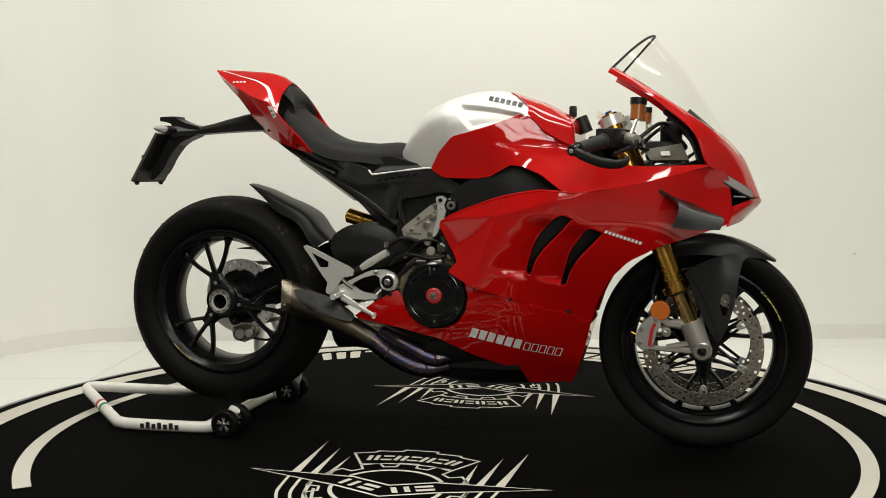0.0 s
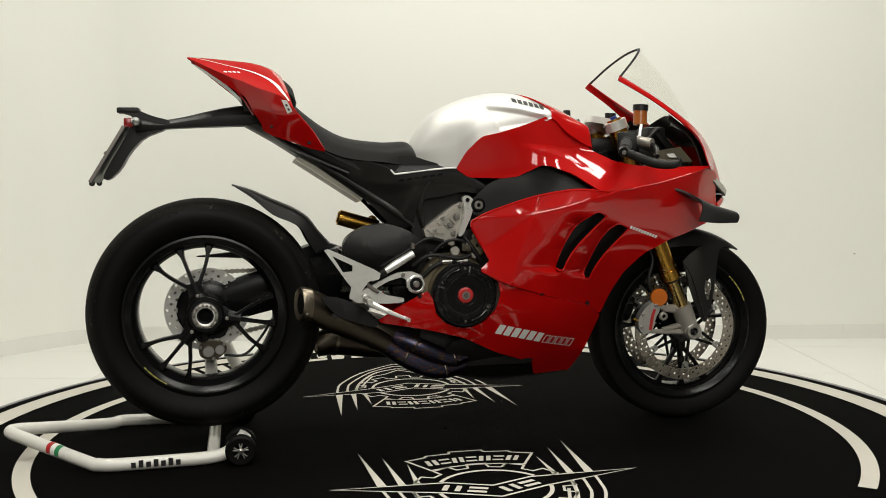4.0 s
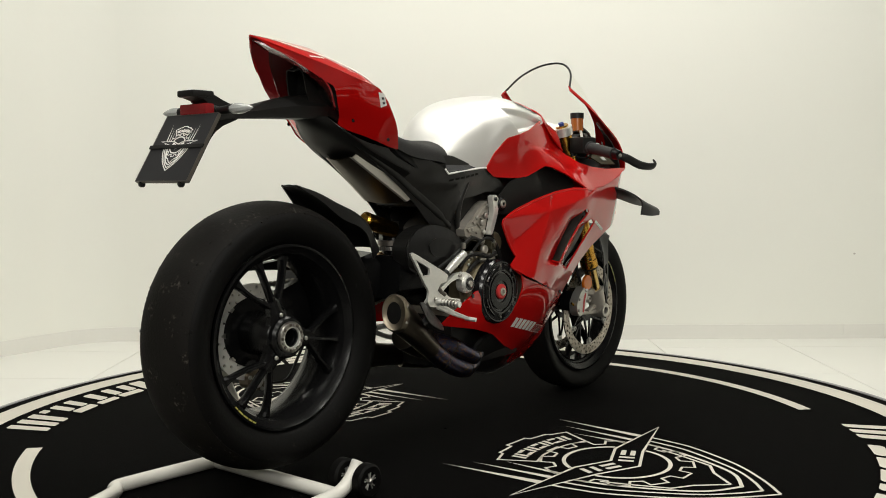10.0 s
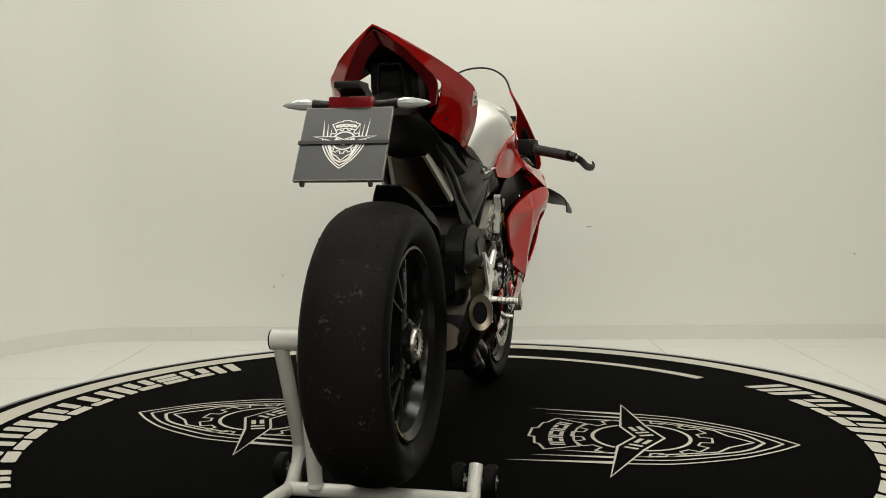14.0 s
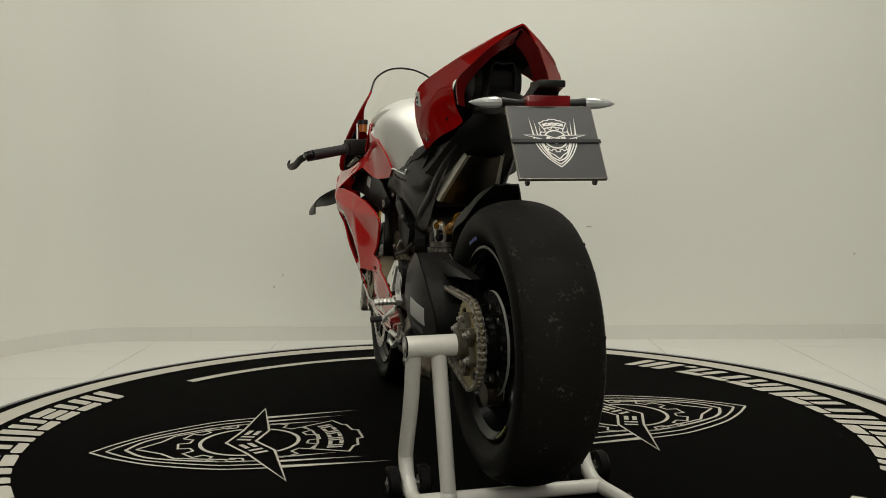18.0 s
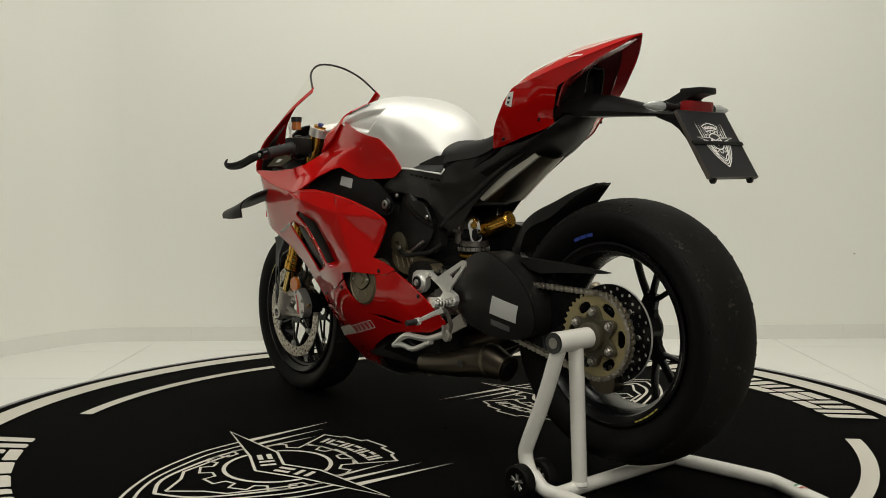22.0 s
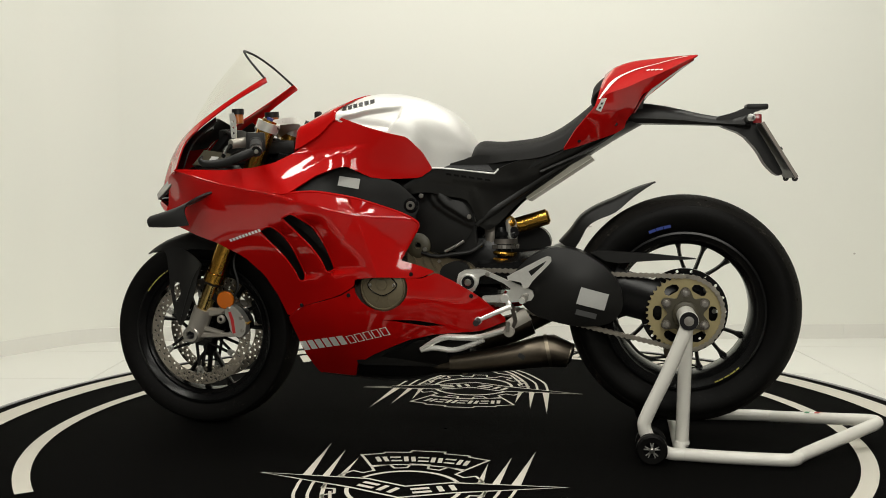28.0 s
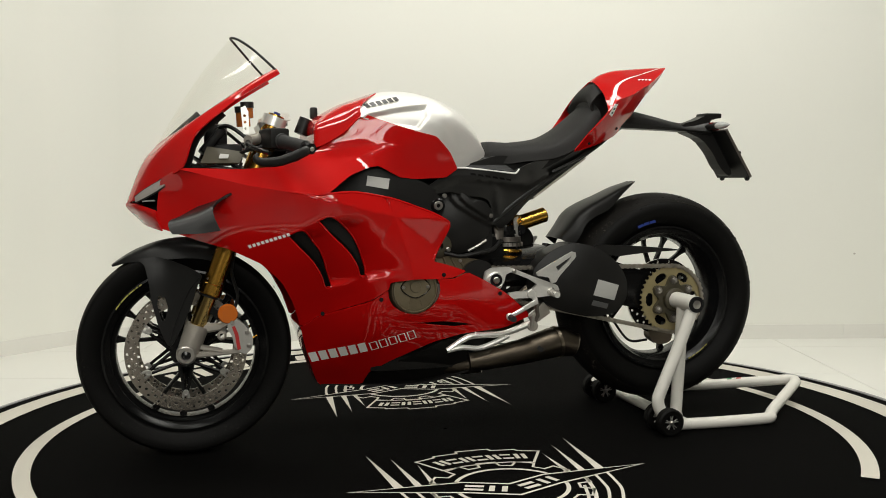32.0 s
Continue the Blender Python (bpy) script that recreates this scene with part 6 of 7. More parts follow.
part("cover_lip", at(lathe([(.0835, -.2030), (.0880, -.1985), (.0888, -.1980), (.0840, -.2040)], n=64), (CLUTCH[0], 0, CLUTCH[1])), GLOSS_BLACK, cl)
for k in range(6):
    arc = [Vector((r * math.cos(radians(60 * k + a)), r * math.sin(radians(60 * k + a)))) for r, span in ((.060, range(-17, 18, 5)), (.073, range(18, -18, -5))) for a in span]
    part("cover_window", at(prism(arc, -.2095, -.2065), (CLUTCH[0], 0, CLUTCH[1])), RUBBER, cl, "dark cooling slot")
for rr, yy in ((.0815, -.2050), (.0585, -.2085)):
    part("raised_ring", at(lathe([(rr - .0022, yy + .002), (rr - .0014, yy - .0022), (rr + .0014, yy - .0022), (rr + .0022, yy + .002)], n=72), (CLUTCH[0], 0, CLUTCH[1])), GLOSS_BLACK, cl)
for k in range(6):
    a = radians(60 * k + 30)
    part("cover_screw", bolt((CLUTCH[0] + .0705 * math.cos(a), -.2065, CLUTCH[1] + .0705 * math.sin(a)), .0036, (0, -1, 0)), DARK_STEEL, cl)
part("clutch_ring", lathe([(.030, -.206), (.050, -.206), (.050, -.2105), (.030, -.2105)], (CLUTCH[0], 0, CLUTCH[1]), n=40), BLACK_METAL, cl)
part("clutch_centre", lathe([(.001, -.205), (.021, -.205), (.021, -.212), (.017, -.215), (.001, -.215)], (CLUTCH[0], 0, CLUTCH[1]), n=28), RED_VINYL, cl, "red anodised clutch centre")
part("clutch_hub", lathe([(.006, -.214), (.0115, -.214), (.0105, -.2185), (.006, -.2185)], (CLUTCH[0], 0, CLUTCH[1]), n=24), STEEL, cl, "steel ring in the clutch centre")
part("clutch_bolt", bolt((CLUTCH[0], -.215, CLUTCH[1]), .0055, (0, -1, 0)), DARK_STEEL, cl)
for k in range(4):
    arc = [(CLUTCH[0] + .0705 * math.cos(radians(a)), -.2095, CLUTCH[1] + .0705 * math.sin(radians(a))) for a in range(90 * k + 12, 90 * k + 66, 6)]
    part("cover_bead", tube(arc, .0030, 8), GLOSS_BLACK, cl, "raised glossy arc")
for ob in [cl] + list(cl.children):
    ob.data.transform(Matrix.Translation((CLUTCH[0], .011, CLUTCH[1])) @ Matrix.Diagonal((1.07, 1, 1.07, 1)) @ Matrix.Translation((-CLUTCH[0], 0, -CLUTCH[1])))
gc = part("generator_cover", joined(lathe([(.001, .13), (.070, .13), (.070, .190), (.066, .199), (.054, .2035), (.001, .206)], (COVER[0], 0, COVER[1]), n=48)), BRONZE, bike, "bronze magnesium generator cover")
part("cover_ring", at(lathe([(.0585, .2025), (.0600, .2055), (.0625, .2050), (.0640, .2000)], n=64), (COVER[0], 0, COVER[1])), BRONZE, gc)
CAP = [(.161, .494), (.126, .494), (.098, .467), (.120, .446), (.144, .436), (.168, .446), (.189, .467)]
part("inspection_cap", bevelled(prism(CAP, .204, .2095, rounds=2), .0012), BRONZE, gc)
seam = rounded([(x * 1.04 - .0058, z * 1.04 - .0187) for x, z in CAP], 2)
part("cap_seam", tube([(p[0], .2068, p[1]) for p in seam + [seam[0]]], .0022, 6), GLOSS_BLACK, gc, "dark seal round the cap")
part("cap_boss", lathe([(.001, .2085), (.0165, .2085), (.0150, .2125), (.001, .2130)], (.144, 0, .468), n=28), BRONZE, gc)
for bx in (.109, .179):
    part("cap_screw", bolt((bx, .2095, .467), .0050), STEEL, gc)
for ray in (((.156, .434), (.164, .405)), ((.131, .434), (.121, .407))):
    part("cover_ray", beam((ray[0][0], .2040, ray[0][1]), (ray[1][0], .2010, ray[1][1]), .005, .004, .005, .005), BRONZE, gc)
part("frame_bracket", prism([(.018, .716), (.036, .722), (.054, .708), (.048, .668), (.034, .636), (.020, .606), (.008, .602), (.012, .622), (.026, .664), (.024, .694)], -.168, -.150, rounds=2), ALU, bike, "cast frame bracket below the pivot bolt")
part("bracket_screw", bolt((.034, -.168, .708), .006, (0, -1, 0)), BLACK_METAL, bike)
part("sensor_block", block(.022, .052, -.150, -.120, .590, .622, .004), BLACK, bike, "small black connector block")
part("oil_strainer_cover", lathe([(.005, -.10), (.034, -.10), (.034, -.140), (.028, -.146), (.005, -.146)], (.068, 0, .575), n=28), BRONZE, bike, "olive bronze side cover")
part("battery_case", block(-.230, -.040, -.080, .080, .690, .800, .02), BLACK, bike, "black battery case under the seat")
part("airbox", block(-.080, .330, -.105, .105, .700, .865, .03), BLACK, bike, "black airbox under the tank")
part("oil_pan", block(-.10, .26, -.105, .105, .205, .375, .03), BLACK, bike, "black oil pan")
part("gearbox_case", block(-.180, -.02, -.095, .085, .400, .600, .03), BLACK_METAL, bike, "black gearbox case")
part("front_sprocket_cover", prism([(-.105, .520), (-.060, .535), (-.015, .515), (-.010, .455), (-.045, .425), (-.095, .440)], .090, .150, rounds=2), BLACK, bike, "black front sprocket cover")
# black exhaust shroud and hoses
SHROUD = [(-.323, .572), (-.308, .606), (-.261, .634), (-.194, .643), (-.130, .622), (-.085, .580), (-.072, .538), (-.148, .508), (-.224, .500), (-.300, .515)]
shroud_h = lambda x, z: .152 - (x + .18) ** 2 * 1.3 - (z - .575) ** 2 * 6.0
es = part("exhaust_shroud", panel(SHROUD, shroud_h, -1, step=.025, rounds=2), CARBON, bike, "matt black exhaust shroud")
part("shroud_wall", prism(SHROUD, -.120, -.072, rounds=2), BLACK, es)
part("shroud_panel", panel([(-.255, .592), (-.215, .608), (-.150, .596), (-.128, .560), (-.175, .548), (-.240, .556)], lambda x, z: shroud_h(x, z) + .004, -1, step=.025, rounds=2), CARBON, es)
part("clutch_case", lathe([(.02, -.10), (.102, -.10), (.102, -.138), (.094, -.148), (.02, -.150)], (CLUTCH[0] - .022, 0, CLUTCH[1] + .016), n=48), BRONZE, eng, "olive bronze clutch case")
for k in range(7):
    a = radians(70 + k * 22)
    part("case_bolt", bolt((CLUTCH[0] - .022 + .096 * math.cos(a), -.147, CLUTCH[1] + .016 + .096 * math.sin(a)), .0055, (0, -1, 0)), STEEL, eng)
part("case_rib", joined(*[beam((-.050 + .012 * q, -.150, .520 - .004 * q), (-.062 + .012 * q, -.150, .490 - .004 * q), .006, .004, .006, .003) for q in range(4)]), BRONZE, eng)
for pts, r, m, tag in (
        ([(-.072, -.155, .548), (-.052, -.160, .572), (-.022, -.164, .592), (.015, -.164, .592), (.038, -.158, .578)], .0042, BLACK, "thin black hose loop"),
        ([(-.125, -.152, .520), (-.085, -.160, .548), (-.045, -.164, .550), (.005, -.166, .540), (.045, -.160, .548)], .0062, BLACK, "black oil hose"),
        ([(-.110, -.150, .475), (-.060, -.158, .520), (-.020, -.160, .532), (.040, -.160, .532)], .0065, BLACK, "black coolant hose"),
        ([(.030, -.150, .600), (.050, -.158, .570), (.070, -.156, .540), (.085, -.150, .515)], .0070, BLACK, "black coolant hose"),
        ([(-.215, -.150, .520), (-.150, -.165, .560), (-.085, -.165, .598), (-.035, -.160, .590)], .0055, BLACK, "black wire loom")):
    part("hose", tube(pts, r, 10, 6), m, bike, tag)
for p, q in (((-.078, -.156, .541), (-.066, -.157, .556)), ((.030, -.161, .584), (.042, -.158, .574)), ((-.040, -.160, .5315), (-.012, -.1605, .5325)), ((.002, -.160, .5325), (.034, -.160, .5325))):
    part("hose_clip", tube([p, q], .0078, 10), STEEL, bike, "bright hose ferrule")
part("sensor_plug", joined(block(.020, .046, -.162, -.138, .560, .584, .003), knob((.033, -.162, .572), .007, .006, (0, -1, 0), 10)), CARRIER, bike, "olive sensor plug")
for (bx, by, bz), br in (((.000, -.148, .560), .014), ((-.010, -.146, .585), .010), ((.058, -.146, .548), .011)):
    part("frame_boss", knob((bx, by, bz), br, .010, (0, -1, 0), 14, .3), CAST, bike, "cast frame boss")
DISH = [(.005, .738), (-.016, .743), (-.046, .715), (-.063, .721), (-.092, .711), (-.113, .676), (-.118, .646), (-.098, .640), (-.065, .661), (-.022, .688), (-.002, .709)]
dish_up = plateau(DISH, .010, .012)
brow_up = plateau([(.030, .745), (.024, .707), (.006, .685), (-.038, .655), (-.100, .623), (-.140, .617), (-.140, .760)], .008, .014)
h_head = lambda x, z: .142 - ((x + .03) ** 2 + (z - .645) ** 2) * 2.0 + dish_up(x, z) + brow_up(x, z)
hc = skin("left_head_cover", [(.040, .728), (.020, .734), (-.025, .725), (-.049, .710), (-.082, .703), (-.106, .676), (-.114, .641), (-.098, .600), (-.057, .560), (-.008, .550), (.041, .566), (.074, .593), (.070, .650)], h_head, 1, BLACK, bike, "sculpted black cylinder head cover", step=.006, t=.03)
for bx, bz in ((.040, .72), (-.10, .66), (.03, .565)):
    part("cover_bolt", bolt((bx, .146, bz), .007), STEEL, hc)
lc = part("left_crankcase", prism([(.095, .578), (.040, .566), (-.015, .540), (-.090, .528), (-.118, .500), (-.070, .478), (.050, .488), (.095, .530)], .088, .132, rounds=2), BRONZE, eng, "olive bronze crankcase cover")
for bx, bz in ((.082, .566), (.040, .556), (-.010, .530), (-.080, .520), (-.106, .503)):
    part("case_bolt", bolt((bx, .132, bz), .0055), STEEL, lc)
for k in range(4):
    part("case_rib", beam((.070 - .026 * k, .132, .556 - .008 * k), (.052 - .026 * k, .132, .505), .008, .005, .008, .005), BRONZE, lc)
part("hose", tube([(.040, .140, .555), (-.005, .148, .545), (-.055, .150, .552), (-.105, .142, .560), (-.140, .125, .585)], .0065, 10, 6), BLACK, bike, "black hose under the head cover")
part("hose", tube([(-.030, .150, .560), (-.060, .152, .575), (-.085, .150, .590)], .0045, 8, 5), STEEL, bike, "bright braided hose")
part("starter_cover", lathe([(.01, .10), (.036, .10), (.036, .135), (.028, .14), (.01, .14)], (.052, 0, .575), n=32), CARRIER, eng)

# ---- rearsets
for side in (-1, 1):
    y0, y1 = side * .166, side * .180
    if side < 0:
        arms = [(-.155, .432), (-.204, .441), (-.236, .462), (-.200, .482), (-.162, .492), (-.148, .484), (-.146, .464), (-.138, .450), (-.120, .444), (-.100, .450), (-.094, .472), (-.104, .496), (-.130, .507), (-.176, .505), (-.296, .447), (-.306, .436), (-.290, .423), (-.197, .418), (-.155, .421)]
        guard = [(-.380, .574), (-.368, .577), (-.222, .508), (-.227, .488), (-.256, .484), (-.284, .447), (-.300, .432), (-.312, .438), (-.305, .468), (-.319, .486), (-.362, .548)]
        gap = [(-.357, .557), (-.301, .529), (-.302, .513), (-.328, .511)]
        gy, boss = .184, (-.121, 0, .472)
    else:
        arms = [(-.141, .436), (-.207, .442), (-.226, .459), (-.205, .474), (-.150, .497), (-.134, .490), (-.130, .470), (-.118, .448), (-.096, .444), (-.074, .456), (-.068, .476), (-.074, .500), (-.092, .510), (-.145, .512), (-.212, .484), (-.286, .456), (-.291, .441), (-.282, .427), (-.217, .420), (-.147, .419)]
        guard = [(-.338, .552), (-.326, .554), (-.216, .497), (-.220, .486), (-.236, .484), (-.256, .480), (-.262, .463), (-.277, .466), (-.286, .482), (-.340, .538)]
        gap = [(-.326, .541), (-.276, .511), (-.284, .498), (-.318, .529)]
        gy, boss = .210, (-.102, 0, .475)
    lean = lambda g: ([(v[0], v[1] + side * max(0, -.12 - v[0]) * (.16 if side > 0 else .03), v[2]) for v in g[0]], g[1])
    rset = part("rearset", lean(bevelled(prism(arms, y0, y1, rounds=1, q=.12), .003)), ALU, bike, "machined aluminium footrest bracket")
    part("heel_guard", bevelled(prism(guard, side * gy, side * (gy + .007), holes=[[Vector(v) for v in gap]], rounds=1, q=.12), .0016), ALU, rset, "silver heel guard")
    part("bracket_boss", at(lathe([(.014, side * .158), (.0245, side * .158), (.0245, side * .186), (.021, side * .189), (.014, side * .187)], n=28), boss), ALU, rset)
    part("boss_recess", at(lathe([(.010, side * .1890), (.0185, side * .1890), (.0185, side * .1905), (.010, side * .1905)], n=24), boss), GLOSS_BLACK, rset, "dark recess ring")
    part("boss_bolt", bolt((boss[0], side * .187, boss[2]), .010, (0, side, 0)), STEEL, rset)
    part("boss_bolt", sided(knob((boss[0], .170, boss[2]), .013, .010, (0, 1, 0), 16, .3, .45), side), DARK_STEEL, rset)
    peg = part("footpeg", tube([(-.266, side * .186, .438), (-.264, side * .215, .436), (-.262, side * .262, .434)], [.010, .0095, .0085], 12), ALU, rset, "knurled footpeg")
    for k in range(5):
        part("peg_ring", tube([(-.2645, side * (.205 + k * .011), .4365), (-.2644, side * (.209 + k * .011), .4362)], .0108, 10), STEEL, peg)
    if side < 0:
        part("brake_pedal", joined(beam((-.262, -.186, .425), (-.205, -.196, .398), .008, .020, .008, .014), beam((-.205, -.196, .398), (-.156, -.212, .378), .010, .014, .010, .009), tube([(-.158, -.200, .379), (-.150, -.232, .376)], .006, 8)), ALU, rset, "aluminium brake pedal")
        part("master_cylinder", tube([(-.212, -.172, .506), (-.180, -.172, .526), (-.125, -.172, .558)], [.0085, .012, .011], 14), ALU, rset, "small silver rear brake cylinder")
        part("cylinder_boot", tube([(-.240, -.172, .490), (-.206, -.172, .510)], [.006, .012], 12), BLACK, rset, "black rubber boot")
        part("spring_coil", tube([(-.262, -.184, .478), (-.246, -.184, .462), (-.228, -.184, .452)], .006, 8), DARK_STEEL, rset)
        part("cylinder_fitting", knob((-.128, -.172, .572), .007, .016, (0, 0, 1), 10), STEEL, rset)
    else:
        part("gear_lever", joined(beam((-.226, .196, .410), (-.180, .206, .391), .008, .015, .008, .013), beam((-.181, .206, .391), (-.134, .214, .370), .009, .013, .008, .011), beam((-.222, .196, .412), (-.208, .192, .432), .009, .014, .009, .014), knob((-.207, .186, .432), .013, .014, (0, 1, 0), 16), knob((-.135, .208, .370), .011, .012, (0, 1, 0), 14)), ALU, rset, "aluminium gear lever")
        part("lever_tip", tube([(-.135, .216, .370), (-.133, .252, .368)], .0085, 12), GRIP, rset, "black rubber lever tip")
        part("shift_rod", tube([(-.226, .186, .412), (-.236, .176, .365), (-.226, .172, .342)], .006, 8), DARK_STEEL, rset)
    for bx, bz in ((-.158, .499), (-.270, .443), (-.246, .489)):
        part("rearset_bolt", sided(bolt((bx, .180 + max(0, -.12 - bx) * (.16 if side > 0 else .03), bz), .0065), side), STEEL, rset)

# ---- exhaust: two titanium silencers and the pipes
def silencer(points, radii, tip_dir, side, flat=.78, smooth=3):
    s = part("silencer", tube(points, radii, 24, smooth, flat), TITAN, bike, "short titanium silencer with a slanted tip")
    end = Vector(points[-1])
    d = Vector(tip_dir).normalized()
    part("silencer_rim", tube([end - d * .004, end + d * .004, end + d * .008, end + d * .004], [radii[-1] * 1.02, radii[-1] * 1.03, radii[-1] * .78, radii[-1] * .64], 24, 0, flat), TITAN_RIM, s)
    part("silencer_bore", tube([end + d * .006, end + d * .0085], [radii[-1] * .66, radii[-1] * .64], 20, 0, flat), RUBBER, s, "dark outlet")
    return s


def oval_loft(rings, n=36):
    """A body through oval rings (centre, axis, upright radius, side radius), closed at both ends."""
    verts = []
    for c, d, ru, rs in rings:
        d = Vector(d).normalized()
        sd = d.cross(Vector((0, 0, 1))).normalized()
        up = sd.cross(d)
        for k in range(n):
            a = 2 * math.pi * k / n
            verts.append(tuple(Vector(c) + sd * rs * math.cos(a) + up * ru * math.sin(a)))
    return verts, grid_faces(len(rings), n, False, True) + [tuple(range(n)), tuple(len(verts) - 1 - k for k in range(n))]


sr = part("silencer", oval_loft([((-.188, -.104, .283), (-.80, -.25, .52), .028, .028), ((-.255, -.122, .324), (-.84, -.28, .50), .033, .030), ((-.330, -.150, .370), (-.86, -.30, .44), .042, .031), ((-.395, -.173, .405), (-.88, -.35, .34), .047, .032), ((-.428, -.183, .422), (-.92, -.38, .14), .048, .033)]), TITAN, bike, "short titanium silencer with an upright oval tip", 50)
part("silencer_rim", oval_loft([((-.424, -.183, .421), (-.92, -.38, .10), .0495, .0345), ((-.444, -.190, .426), (-.92, -.39, .06), .0495, .0345), ((-.451, -.193, .428), (-.92, -.39, .06), .0460, .0310), ((-.446, -.190, .4265), (-.92, -.39, .06), .0290, .0195)]), TITAN_RIM, sr, "turned titanium end ring", 30)
part("silencer_bore", oval_loft([((-.4470, -.1905, .4265), (-.92, -.39, .06), .0285, .0190), ((-.410, -.177, .414), (-.9, -.38, .2), .025, .018)]), RUBBER, sr, "dark outlet")
part("rim_rivet", joined(*[knob((-.430 + .002 * k, -.2165 + .001 * k, .402 + .020 * k), .0032, .004, (-.3, -1, 0), 8) for k in range(3)]), FOOT, sr)

part("heat_guard", panel([(-.398, .452), (-.35, .446), (-.290, .420), (-.225, .372), (-.235, .350), (-.300, .372), (-.345, .392), (-.375, .420)], lambda x, z: .150 - (x + .25) * .30 + .046 - (z - .365 + (x + .29) * .62) ** 2 * 9.0, -1, step=.02), CARBON, sr, "matt black heat guard")
part("brand_plate", sided(prism([(-.355, .385), (-.335, .392), (-.338, .402), (-.348, .410), (-.362, .398)], .212, .2165), -1), DARK_STICKER, sr, "small dark badge")
slv = silencer([(-.040, .115, .226), (-.085, .116, .230), (-.207, .116, .248), (-.300, .112, .268), (-.335, .110, .272), (-.384, .105, .258)], [.028, .031, .038, .046, .047, .036], (-1, .1, -.35), 1, .9, 0)
part("silencer_band", tube([(-.318, .111, .270), (-.328, .110, .272)], [.0485, .0485], 24, 0, .9), TITAN_RIM, slv)
part("brand_plate", sided(prism([(-.262, .262), (-.246, .272), (-.240, .262), (-.256, .250)], .158, .159), 1), DARK_STICKER, slv, "small dark badge")
for pts, r in (([(-.196, -.106, .288), (-.144, -.109, .250), (-.090, -.109, .222), (-.030, -.100, .206), (.030, -.080, .215)], .0285), ([(-.168, -.092, .306), (-.112, -.113, .286), (-.060, -.116, .262), (-.004, -.108, .238), (.045, -.088, .246)], .0255)):
    pipe = part("tinted_pipe", tube(pts, r, 22, 7), BLUED, bike, "blue and straw heat-tinted titanium pipe")
    for k in (1, 3):
        c, d = Vector(pts[k]), (Vector(pts[k + 1]) - Vector(pts[k])).normalized()
        part("pipe_weld", tube([c - d * .003, c, c + d * .003], [r * 1.01, r * 1.06, r * 1.01], 22), TITAN, pipe)
part("cross_pipe", tube([(-.08, .11, .220), (.0, .07, .21), (.06, .02, .22)], .028, 18, 6), TITAN, bike)
part("collector_pipe", tube([(-.26, -.06, .33), (-.18, -.05, .30), (-.05, -.02, .26), (.08, 0, .24)], [.04, .045, .045, .04], 16, 5), TITAN, bike)
ss = part("side_stand", joined(tube([(.040, .165, .274), (-.021, .170, .311), (-.08, .172, .314), (-.137, .172, .317), (-.221, .172, .345)], [.008, .009, .009, .009, .010], 10, 3), tube([(.040, .165, .274), (-.005, .168, .281), (-.054, .170, .276), (-.10, .172, .290), (-.145, .172, .309)], [.008, .008, .008, .008, .008], 10, 3)), ALU, bike, "folded aluminium side stand")
part("stand_pivot", joined(beam((-.215, .172, .350), (-.270, .160, .385), .012, .03, .012, .04), knob((-.218, .172, .335), .016, .012, (0, 1, 0), 16)), CAST, ss)
part("stand_spring", tube([(-.215, .185, .365), (-.214, .185, .335)], .006, 8), STEEL, ss)
